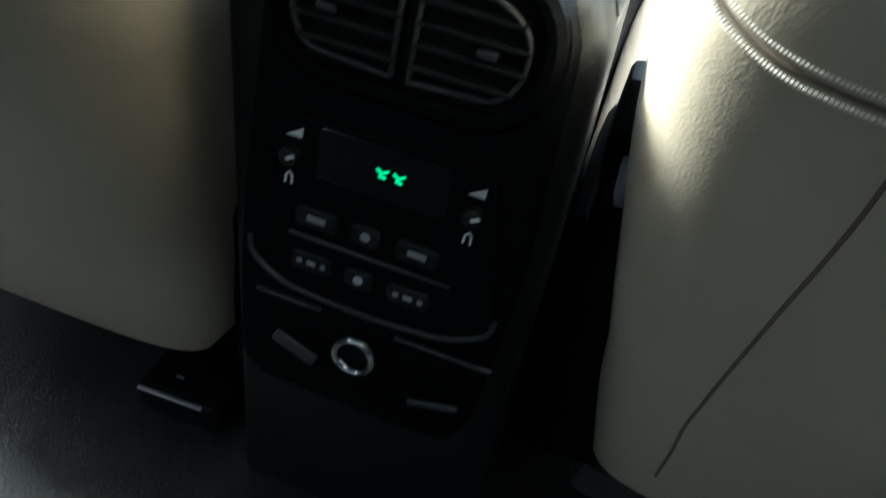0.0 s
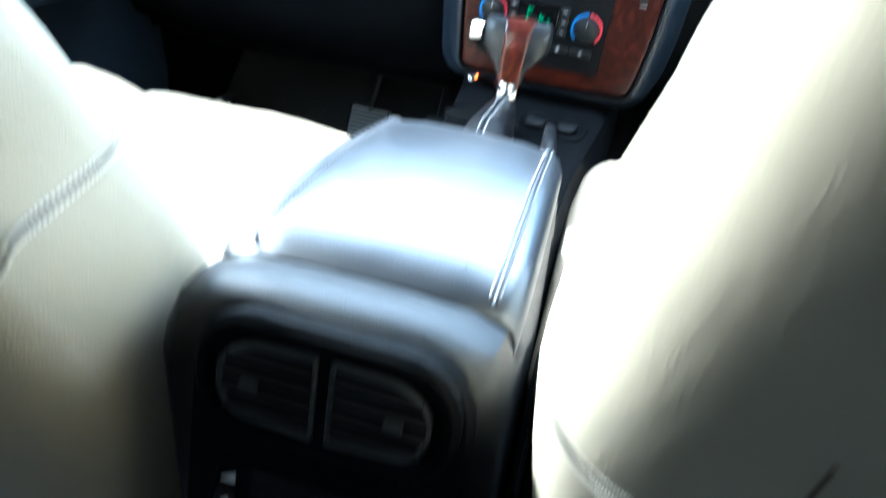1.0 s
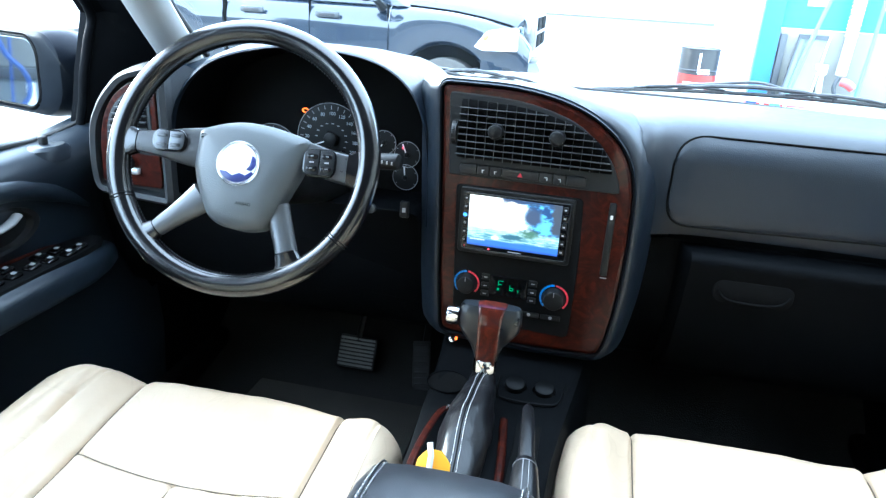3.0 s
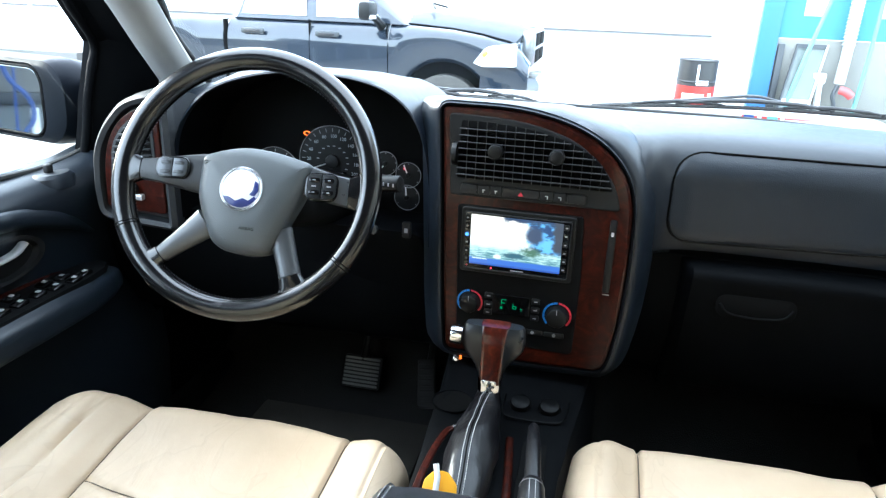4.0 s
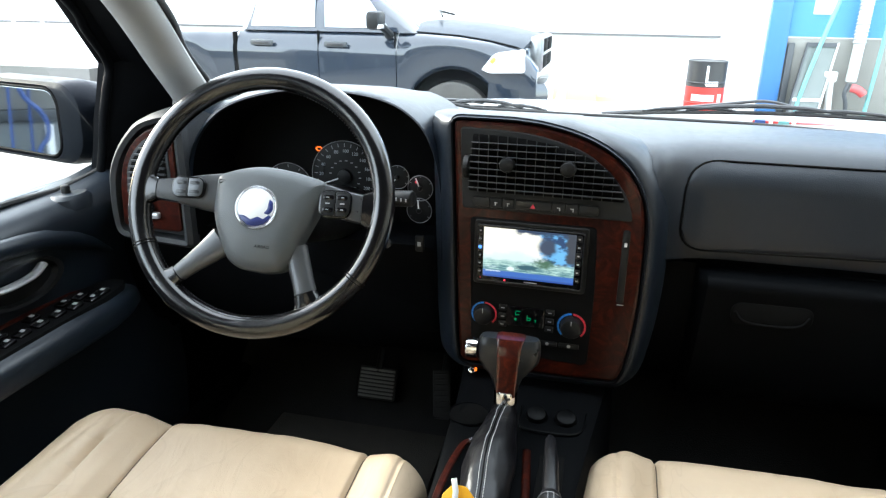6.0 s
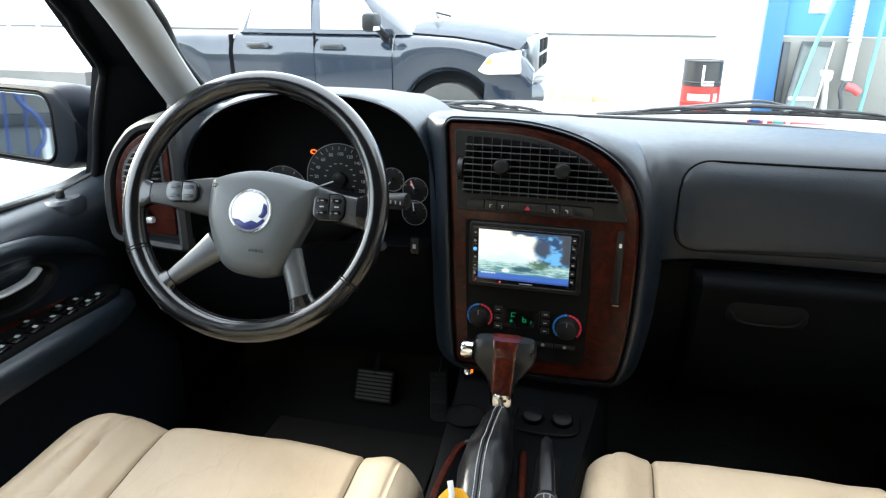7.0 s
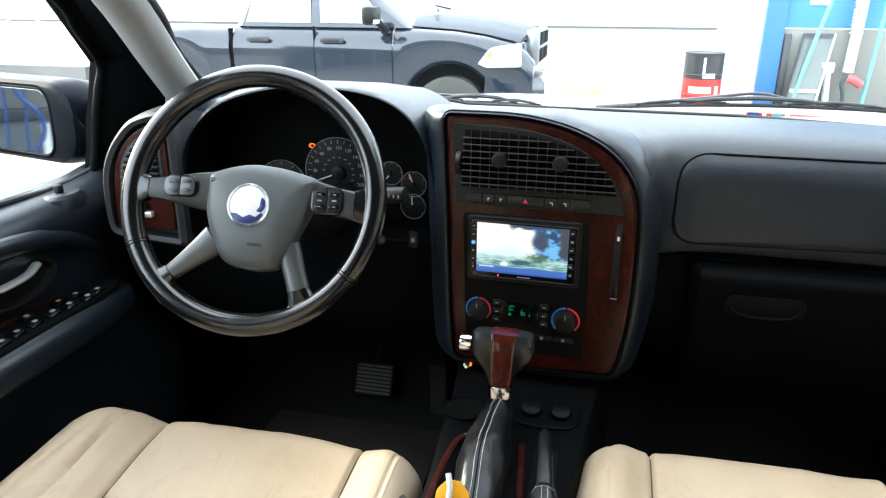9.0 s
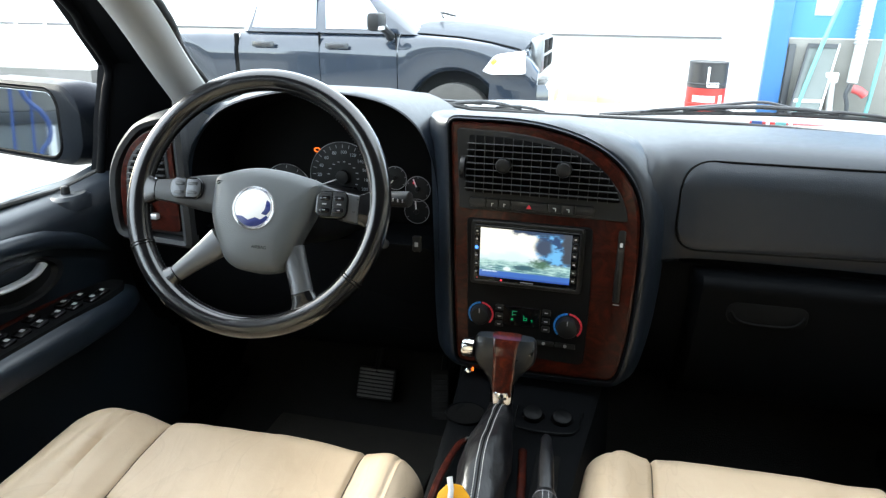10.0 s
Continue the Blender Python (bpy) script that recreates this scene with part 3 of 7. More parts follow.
# ---------------- dashboard ----------------
CREST = [(-0.84, 0.785), (-0.64, 0.825), (-0.45, 0.842), (-0.3, 0.828), (-0.18, 0.810), (0.0, 0.806), (0.36, 0.807), (0.46, 0.807), (0.62, 0.806), (0.84, 0.795)]
FACE = [(-0.84, 1.12), (-0.66, 1.14), (-0.62, 1.26), (-0.20, 1.26), (-0.165, 1.13), (0.16, 1.03), (0.195, 1.014), (0.205, 1.024), (0.215, 1.036), (0.23, 1.050), (0.25, 1.062), (0.28, 1.072), (0.32, 1.076), (0.5, 1.076), (0.84, 1.06)]
KNEE = [(-0.84, 1.06), (-0.66, 1.05), (-0.20, 1.06), (-0.1, 1.08), (0.15, 1.10), (0.22, 1.09), (0.84, 1.08)]
BASE = [(-0.84, 0.13), (-0.4, 0.03), (0.0, 0.0), (0.4, 0.03), (0.84, 0.16)]
dash_rows = []
xs = [-0.84 + 1.68 * k / 168 for k in range(169)]
for xx in xs:
    c, f, kn, bs = lerp_table(CREST, xx), lerp_table(FACE, xx), lerp_table(KNEE, xx), lerp_table(BASE, xx)
    prof = [(1.56 - bs * 1.4, c - 0.045), (1.46 - bs, c - 0.015), (1.34 - bs * 0.4, c + 0.0), (1.24, c + 0.002), (f + 0.075, c - 0.002), (f + 0.035, c - 0.012),
            (f + 0.012, c - 0.030), (f, c - 0.06), (f, 0.70), (f + 0.004, 0.64), (f + 0.012, 0.612), (kn + 0.012, 0.598), (kn + 0.008, 0.53), (kn + 0.03, 0.43),
            (kn + 0.08, 0.34), (kn + 0.2, 0.27), (1.60, 0.25)]
    dash_rows.append([(xx, a, b) for a, b in prof])
dash = thing("dashboard", "blue-black grained vinyl dashboard with burl wood trim", "dashboard", (0, 1.2, 0.5))
part("dash_top", sheet([r[:11] for r in dash_rows], (0, -0.02, 0.012)), M_DASH, dash)
# Lower half of the same dashboard, darkened for the shade it lies in.
part("dash_face", sheet([r[10:] for r in dash_rows], (0, -0.02, 0.012)), M_LOWER, dash, "lower dashboard in black deepened for its shade")

seal_line = [(xx, 1.47 - lerp_table(BASE, xx), lerp_table(CREST, xx) - 0.014) for xx in xs[2:-2]]
single("windscreen_seal", tube(seal_line, 0.004, 8), M_RUBBER, "black rubber seal along the foot of the windscreen", "seal", "structure")

# airbag lid and glovebox on the passenger's side
air = fillet([(0.247, 0.780), (0.247, 0.630), (0.735, 0.645), (0.735, 0.778)], [0.05, 0.05, 0.04, 0.04], 8)


def face_y(x, z):
    """Depth of the dashboard's rear face."""
    c, f = lerp_table(CREST, x), lerp_table(FACE, x)
    return lerp_table([(0.0, f), (c - 0.06, f), (c - 0.030, f + 0.012), (c - 0.012, f + 0.035), (c - 0.002, f + 0.075)], z)


part("airbag_seam", tube([(px, face_y(px, pz) - 0.0005, pz) for px, pz in grow(air, 0.0012)], 0.0018, 6, True), M_CAVITY, dash, "dark seam round the airbag lid")
gl_rows = []
for xx in (0.285, 0.29, 0.30, 0.33, 0.4, 0.5, 0.6, 0.7, 0.74, 0.75):
    e = 0.03 if xx in (0.285, 0.75) else (0.012 if xx in (0.29,) else 0.0)
    gl_rows.append([(xx, 1.10, 0.594), (xx, 1.062 + e, 0.593 - e * 0.3), (xx, 1.052 + e, 0.590 - e * 0.4), (xx, 1.046 + e, 0.584 - e * 0.4), (xx, 1.0445 + e, 0.577 - e * 0.4), (xx, 1.0465 + e, 0.569 - e * 0.4), (xx, 1.054 + e, 0.54), (xx, 1.064 + e, 0.50),
                    (xx, 1.089 + e, 0.42), (xx, 1.12 + e, 0.35), (xx, 1.18, 0.30)])
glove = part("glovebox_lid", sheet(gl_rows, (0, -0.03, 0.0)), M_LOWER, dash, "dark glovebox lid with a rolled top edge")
# Black plate painted for the shade of the pull's recess.
latch = part("glovebox_latch", plate(rounded(0.128, 0.042, 0.017, 6, 0.408, 0.532), 1.066, 1.0495, 0.003), M_CAVITY, glove, "black plate for the shade in the latch recess")
part("latch_pull", tube(spline([(0.350, 1.048, 0.536), (0.362, 1.046, 0.522), (0.385, 1.046, 0.5165), (0.431, 1.046, 0.5165), (0.454, 1.046, 0.522), (0.466, 1.048, 0.536)], 5), 0.0025, 10), M_CAVITY, latch, "black latch pull")

# ---- centre stack ----
WOOD = fillet([(-0.131, 0.841), (-0.031, 0.841), (0.013, 0.837), (0.056, 0.828), (0.089, 0.817), (0.119, 0.802), (0.146, 0.781), (0.166, 0.756), (0.178, 0.730), (0.1855, 0.695), (0.1875, 0.650),
               (0.188, 0.600), (0.187, 0.545), (0.183, 0.489), (0.175, 0.430), (0.165, 0.405), (0.03, 0.400), (-0.110, 0.406), (-0.117, 0.490), (-0.121, 0.600), (-0.127, 0.756)],
              [0.012] + [0.02] * 14 + [0.012, 0.04, 0.014, 0.03, 0.04, 0.04], 4)
SY = 1.0
fl = lambda o, y: [(px, y, pz) for px, pz in o]


def stack_loop(d, y, top):
    o = grow(WOOD, d)
    out = []
    for px, pz in o:
        px -= max(0.0, d - 0.012) * 0.6 * max(0.0, min(1.0, (-0.06 - px) / 0.05))
        cap = top - 0.26 * max(0, px - 0.05) * (d > 0.01)
        soft = max(0.0, 0.036 - abs(pz - cap)) / 0.036 if d > 0.01 else 0.0
        out.append((px, y, min(pz, cap) - soft * soft * 0.0075))
    return out


stack_loops = [stack_loop(-0.002, SY + 0.02, 1), stack_loop(-0.002, SY + 0.004, 1), stack_loop(0.002, SY - 0.005, 1), stack_loop(0.0045, SY - 0.005, 1), stack_loop(0.006, SY + 0.001, 1), stack_loop(0.0085, SY + 0.001, 1), stack_loop(0.013, SY + 0.003, 0.8465), stack_loop(0.022, SY + 0.016, 0.8475),
               stack_loop(0.036, SY + 0.05, 0.846), stack_loop(0.046, SY + 0.12, 0.838), stack_loop(0.052, SY + 0.22, 0.826), stack_loop(0.056, SY + 0.35, 0.808)]
lip = part("stack_lip", loft(stack_loops[:4], True, False), M_LOWER, dash, "black lip round the wood fascia")
surround = part("stack_surround", loft(stack_loops[3:], True, False), M_DASH, dash, "blue-black vinyl surround of the centre stack")
stack = part("wood_fascia", plate(WOOD, SY + 0.02, SY - 0.004, 0.006), M_WOOD, dash, "glossy red-brown burl wood fascia", smooth=False)

VENT = fillet([(-0.1185, 0.830), (-0.03, 0.827), (0.012, 0.822), (0.048, 0.813), (0.078, 0.803), (0.102, 0.789), (0.126, 0.768), (0.149, 0.742), (0.161, 0.714), (0.165, 0.695), (-0.112, 0.695)], [0.008, 0.03, 0.02, 0.02, 0.02, 0.02, 0.02, 0.02, 0.02, 0.006, 0.006], 4)
part("vent_panel", plate(VENT, SY, SY - 0.0065, 0.0015), M_VENTPANEL, stack, "charcoal vent panel", smooth=False)
GRILLE = fillet([(-0.097, 0.820), (-0.048, 0.8185), (-0.011, 0.816), (0.020, 0.812), (0.057, 0.804), (0.087, 0.794), (0.111, 0.782), (0.129, 0.767), (0.143, 0.746), (0.150, 0.7255), (-0.102, 0.7255)], [0.004, 0.02, 0.02, 0.02, 0.02, 0.02, 0.02, 0.02, 0.02, 0.004, 0.004], 4)
# Flat black sheet in place of a shaded hollow behind the slats.
part("vent_cavity", plate(GRILLE, SY, SY - 0.0075, 0.0005), M_CAVITY, stack, "black sheet for the shade in the vent")


def span(outline, z):
    """Where a level line crosses an outline in (x, z)."""
    hits = []
    k = len(outline)
    for i in range(k):
        (x0, z0), (x1, z1) = outline[i], outline[(i + 1) % k]
        if (z0 - z) * (z1 - z) < 0:
            hits.append(x0 + (x1 - x0) * (z - z0) / (z1 - z0))
    return (min(hits), max(hits)) if len(hits) > 1 else None


air_t = [(pz, px) for px, pz in air]
lid_rows = []
for k in range(49):
    xx = 0.2474 + (0.7346 - 0.2474) * (0.5 - 0.5 * math.cos(math.pi * k / 48))
    z0, z1 = span(air_t, xx)
    lid_rows.append([(xx, face_y(xx, z0 + (z1 - z0) * j / 14) - (0.0035 if 0 < j < 14 and 0 < k < 48 else 0.0005), z0 + (z1 - z0) * j / 14) for j in range(15)])
part("airbag_lid", sheet(lid_rows, (0, -0.004, 0)), M_DASH, dash, "grained airbag lid with rounded corners")
zz = 0.7325
while zz < 0.818:
    sp = span(GRILLE, zz)
    if sp:
        b = box(((sp[0] + sp[1]) / 2, SY - 0.013, zz), (sp[1] - sp[0], 0.009, 0.0017), 0.0005, Matrix.Rotation(radians(-10), 4, "X"))
        part("slat", b, M_VENT, stack)
    zz += 0.0107
vz = -0.086
T = [(pz, px) for px, pz in GRILLE]
while vz < 0.14:
    sp = span(T, vz)
    if sp and sp[1] - sp[0] > 0.006:
        part("fin", box((vz, SY - 0.0105, (sp[0] + sp[1]) / 2), (0.0012, 0.004, sp[1] - sp[0])), M_BUTTON, stack)
    vz += 0.0154
for kx in (-0.0375, 0.0595):
    part("vent_knob", disc((kx, SY - 0.012, 0.775), (0, -1, 0), 0.0125, 0.014, 20, 0.004), M_PLASTIC, stack, "round black vent knob")
part("vent_wheel", disc((-0.102, SY - 0.002, 0.765), (-1, 0, 0), 0.020, 0.008, 24, 0.001), M_PLASTIC, stack, "ribbed thumb wheel")

# button row under the vents
bxs = [(-0.094, -0.0655), (-0.0645, -0.0445), (-0.0435, -0.0245), (-0.0235, 0.0365), (0.0375, 0.0585), (0.0595, 0.0795), (0.0805, 0.112)]
for i, (a, b_) in enumerate(bxs):
    c = (a + b_) / 2
    o_ = rounded(b_ - a, 0.0160, 0.0022, 3, c, 0.7085)
    if i in (0, 6):
        e_ = -1 if i == 0 else 1
        o_ = fillet([(c + e_ * (b_ - a) / 2, 0.7165), (c - e_ * (b_ - a) / 2, 0.7165), (c - e_ * (b_ - a) / 2, 0.7005), (c + e_ * (b_ - a) / 2, 0.7005)], [0.007, 0.001, 0.001, 0.007], 5)
    bt = part("button", plate(o_, SY - 0.006, SY - 0.0105, 0.0014), M_BUTTON, stack)
    if i == 3:
        part("hazard_triangle", loft([[(c + 0.0045, SY - 0.011, 0.7045), (c - 0.0045, SY - 0.011, 0.7045), (c, SY - 0.011, 0.712)], [(c + 0.0045, SY - 0.0104, 0.7045), (c - 0.0045, SY - 0.0104, 0.7045), (c, SY - 0.0104, 0.712)]]),
             M_RED_INK, bt, "red warning triangle")
    elif i in (1, 2, 4, 5):
        part("symbol", box((c, SY - 0.0108, 0.709), (0.0045, 0.0008, 0.0010)), M_WHITE, bt)
        part("symbol", box((c + (0.002 if i > 3 else -0.001), SY - 0.0108, 0.7066), (0.0012, 0.0008, 0.0045)), M_WHITE, bt)

# lower black panel with the head unit and the climate controls
LOWER = fillet([(-0.098, 0.680), (0.111, 0.680), (0.117, 0.575), (0.115, 0.430), (-0.090, 0.436), (-0.094, 0.56)], [0.008, 0.008, 0.04, 0.012, 0.012, 0.04], 4)
part("control_panel", plate(LOWER, SY, SY - 0.0065, 0.0015), M_PANEL, stack, "charcoal control panel", smooth=False)

radio = thing("head_unit", "double-height car stereo with a lit colour screen, set in the dash", "stereo", (0, 0.99, 0.56))
HUX, HUZ = 0.006, 0.6205
part("bezel_trim", ring_plate(rounded(0.190, 0.114, 0.006, 4, HUX, HUZ), rounded(0.178, 0.101, 0.004, 4, HUX, HUZ), SY - 0.004, SY - 0.0095, 0.001), M_PLASTIC, radio)
part("face", plate(rounded(0.178, 0.101, 0.004, 4, HUX, HUZ), SY - 0.004, SY - 0.0125, 0.002), M_GLOSS, radio, "glossy black face", smooth=False)
part("face_rim", ring_plate(rounded(0.178, 0.101, 0.004, 4, HUX, HUZ), rounded(0.174, 0.097, 0.003, 4, HUX, HUZ), SY - 0.012, SY - 0.0135, 0.0004), M_BUTTON, radio, "thin dark rim")
bm = bmesh.new()
uvl = bm.loops.layers.uv.new("uv")
q = [bm.verts.new(p) for p in ((HUX + u, SY - 0.0130, HUZ + v) for u, v in ((-0.078, -0.041), (0.075, -0.041), (0.075, 0.0465), (-0.078, 0.0465)))]
fc = bm.faces.new(q)
for lp, uvc in zip(fc.loops, ((0, 0), (1, 0), (1, 1), (0, 1))):
    lp[uvl].uv = uvc
part("screen", bm, M_LCD, radio, "lit screen with sky and sea wallpaper", smooth=False)
for sx in (-1, 1):
    for k in range(6):
        part("key", box((HUX + (sx * 0.0818 - 0.0016), SY - 0.0132, HUZ + 0.040 - k * 0.0145), (0.0075, 0.003, 0.010), 0.001), M_GLOSS if k % 2 else M_PLASTIC, radio)
        if not (sx == -1 and k == 2):
            part("key_mark", box((HUX + (sx * 0.0818 - 0.0016), SY - 0.0150, HUZ + 0.040 - k * 0.0145), (0.0036, 0.0006, 0.0022)), M_GREY_PRINT, radio)
part("power_light", disc((HUX - 0.0836, SY - 0.0147, HUZ + 0.011), (0, -1, 0), 0.0032, 0.0008, 14), M_BLUE_GLOW, radio, "blue lit power button")
part("status_light", disc((HUX - 0.040, SY - 0.0125, HUZ - 0.0455), (0, -1, 0), 0.0016, 0.001, 10), M_RED_GLOW, radio, "small red lamp")
part("status_light", disc((HUX - 0.082, SY - 0.0125, HUZ - 0.0445), (0, -1, 0), 0.0012, 0.001, 10), M_RED_INK, radio, "small red mark")
part("maker_mark", box((HUX + 0.004, SY - 0.0128, HUZ - 0.0455), (0.022, 0.0008, 0.0016)), M_GREY_PRINT, radio, "pale maker's mark as a bar")

# temperature knobs, keys and display
for kx, kz, kr in ((-0.068, 0.5055, 0.93), (0.084, 0.5015, 1.0)):
    kn_ = part("temperature_knob", disc((kx, SY - 0.006, kz), (0, -1, 0), 0.0195 * kr, 0.016, 32, 0.003, None, 0.0175 * kr), M_PLASTIC, stack, "round black temperature knob")
    part("pointer", box((kx, SY - 0.0225, kz + 0.012), (0.0012, 0.001, 0.008)), M_GREY_PRINT, kn_)
    for a0, a1, mm in ((92, 228, M_BLUE_INK), (-45, 88, M_RED_INK)):
        for j in range(8):
            w = (a1 - a0) / 8
            part("temperature_mark", arc_band(kx, kz, SY - 0.0075, 0.0212 * kr, 0.0245 * kr, a0 + j * w + 1, a0 + (j + 1) * w - 1, 4), mm, stack)
part("display", plate(rounded(0.066, 0.037, 0.003, 3, 0.004, 0.509), SY - 0.006, SY - 0.0085, 0.001), M_GLOSS, stack, "dark climate display", smooth=False)
dsp = [((-0.012, 0.514), (0.001, 0.009)), ((-0.008, 0.5185), (0.008, 0.001)), ((-0.009, 0.512), (0.006, 0.001)), ((-0.012, 0.503), (0.0035, 0.004)), ((0.008, 0.508), (0.001, 0.010)), ((0.0105, 0.5035), (0.005, 0.001)),
       ((0.0135, 0.506), (0.001, 0.005)), ((0.0105, 0.508), (0.005, 0.001)), ((0.022, 0.505), (0.003, 0.001)), ((0.0225, 0.503), (0.001, 0.004))]
for (px, pz), (w, h) in dsp:
    part("display_segment", box((px, SY - 0.0088, pz), (w, 0.0006, h)), M_GREEN, stack, "green lit segment")
for kx in (-0.035, 0.0465):
    for j, kz in enumerate((0.522, 0.506, 0.491)):
        bt = part("climate_key", box((kx, SY - 0.007, kz), (0.014, 0.004, 0.011), 0.0012), M_PLASTIC, stack)
        part("symbol", box((kx, SY - 0.0092, kz), (0.006, 0.0006, 0.0016)), M_GREY_PRINT, bt)
for kx in (0.045, 0.082):
    bt = part("climate_key", box((kx, SY - 0.007, 0.464), (0.034, 0.004, 0.009), 0.0012), M_PLASTIC, stack)
    part("symbol", disc((kx, SY - 0.009, 0.4645), (0, -1, 0), 0.003, 0.0006, 12), M_GREY_PRINT, bt)
# cup holder slot at the side of the stack
part("slot", plate(rounded(0.0115, 0.126, 0.004, 4, 0.1585, 0.617), SY - 0.003, SY - 0.0062, 0.001), M_PLASTIC, stack, "black cup holder slot")
part("slot_mark", box((0.1585, SY - 0.0066, 0.656), (0.0045, 0.0006, 0.007), 0.001), M_WHITE, stack, "white cup symbol")
part("slot_mark", box((0.1595, SY - 0.0046, 0.5505), (0.011, 0.0006, 0.0014)), M_GREY_PRINT, stack, "pale raised bar")

# the whole stack is turned a little towards the driver
TURN = Matrix.Translation((0, SY, 0)) @ Matrix.Rotation(radians(-2), 4, "Z") @ Matrix.Translation((0, -SY, 0))
for ob in [lip, surround, stack] + list(stack.children_recursive) + list(radio.children_recursive):
    ob.data.transform(TURN)

# ---- instrument hood and gauges ----
LIP = [(-0.648, 0.585), (-0.645, 0.68), (-0.625, 0.765), (-0.565, 0.832), (-0.47, 0.866), (-0.37, 0.876), (-0.266, 0.865), (-0.204, 0.834), (-0.170, 0.781), (-0.155, 0.70), (-0.153, 0.585)]
lipc = [(v.x, v.z) for v in spline([(a, 0, b) for a, b in LIP], 5)]
CX, CZ = -0.405, 0.66


def arch(scale, dz, y, zmax=1.0, lean=0.0):
    out = []
    for px, pz in lipc:
        k = 1 + (scale - 1) * (0.35 + 0.65 * max(0.0, min(1.0, (CX + 0.12 - px) / 0.2))) if scale > 1 else scale
        out.append((CX + (px - CX) * k, y + lean * (pz - 0.6), min(CZ + (pz - CZ) * k + dz, zmax)))
    return out


hood = [arch(0.93, -0.002, 1.17), arch(0.945, 0, 1.12), arch(0.965, 0.0, 1.06, 1, -0.02), arch(0.985, 0.0, 1.035, 1, -0.02), arch(0.995, 0.0, 1.028, 1, -0.02), arch(1.01, 0.0, 1.030, 1, -0.02), arch(1.04, 0.0, 1.045, 0.883), arch(1.09, -0.006, 1.10, 0.878), arch(1.15, -0.018, 1.2, 0.866), arch(1.2, -0.035, 1.33, 0.845)]
part("instrument_hood", loft(hood[3:], False), M_DASH, dash, "curved vinyl hood over the instruments")
# Same hood, split off in a blacker vinyl: its deep shade is painted.
part("hood_lining", loft(hood[:4], False), M_LOWER, dash, "hood underside in black for its deep shade")
face_o = [(px, pz) for px, _, pz in arch(0.935, -0.002, 0)]
# Cavity black here paints the shade round the gauges.
part("instrument_panel", plate(face_o, 1.19, 1.165, 0.001), M_CAVITY, dash, "instrument panel in black for the hood's shade")


def gauge(cx, cz, r, marks, a_needle, hub=0.2):
    y = 1.163
    g_ = part("gauge", disc((cx, y + 0.002, cz), (0, -1, 0), r, 0.003, 40, 0.0005), M_GAUGE, dash, "dark round gauge dial")
    part("gauge_ring", tube([(cx + r * math.cos(a), y - 0.002, cz + r * math.sin(a)) for a in (2 * math.pi * k / 48 for k in range(48))], 0.0007, 6, True), M_GREY_PRINT, g_, "thin silver ring")
    for k in range(marks):
        a = radians(215 - 250 * k / (marks - 1))
        part("tick", box((cx + 0.88 * r * math.cos(a), y - 0.0015, cz + 0.88 * r * math.sin(a)), (0.10 * r, 0.0006, 0.0013), 0, Matrix.Rotation(-a, 4, "Y")), M_GREY_PRINT, g_)
    a = radians(a_needle)
    part("needle", box((cx + 0.45 * r * math.cos(a), y - 0.006, cz + 0.45 * r * math.sin(a)), (0.85 * r, 0.0012, 0.0024), 0, Matrix.Rotation(-a, 4, "Y")), M_WHITE, g_, "pale needle")
    part("needle_hub", disc((cx, y - 0.002, cz), (0, -1, 0), hub * r, 0.007, 20, 0.002), M_PLASTIC, g_)
    return g_


M_DIALPRINT = surface("dial_print", (0.42, 0.45, 0.48), (0.36, 0.39, 0.42), 0.6)
M_GAUGE = surface("dial_face", (0.014, 0.0145, 0.015), (0.011, 0.0115, 0.012), 0.5, spec=0.2)
SX, SZ = -0.383, 0.693
sp_ = gauge(SX, SZ, 0.070, 21, 201)
for k, num in enumerate((20, 40, 60, 80, 100, 120, 140, 160, 180, 200)):
    a = radians(178 - 22.7 * k)
    words("numeral", str(num), 0.0092, pose(SX + 0.050 * math.cos(a), 1.1600, SZ + 0.050 * math.sin(a), 90), M_DIALPRINT, sp_)
    a = radians(172 - 22.0 * k)
    part("inner_mark", box((SX + 0.031 * math.cos(a), 1.1600, SZ + 0.031 * math.sin(a)), (0.005, 0.0006, 0.0018)), M_GREY_PRINT, sp_)
part("odometer", box((SX, 1.1605, SZ - 0.024), (0.056, 0.001, 0.009)), M_GLOSS, sp_)
for k in range(6):
    part("odometer_digit", box((SX - 0.020 + k * 0.008, 1.1597, SZ - 0.024), (0.003, 0.0006, 0.0055)), M_GREY_PRINT, sp_, "small digit as a bar")
part("dial_sill", box((SX + 0.045, 1.1595, SZ - 0.046), (0.05, 0.001, 0.0014)), M_SATIN, sp_)
gauge(-0.275, 0.698, 0.023, 7, 230)
gauge(-0.229, 0.679, 0.025, 5, 112)
gauge(-0.231, 0.634, 0.025, 5, 95)
gauge(-0.505, 0.660, 0.052, 9, 205)
part("warning_lamp", loft([[(-0.437 + w * math.cos(a), 1.1635, 0.744 + 0.65 * w * math.sin(a)) for a in (2 * math.pi * k / 10 for k in range(10))] for w in (0.0075, 0.0045)], True, False), M_AMBER, dash, "amber engine lamp")
part("warning_lamp", disc((-0.236, 1.158, 0.692), (0, -1, 0), 0.0025, 0.001, 10), M_RED_GLOW, dash, "red lamp")

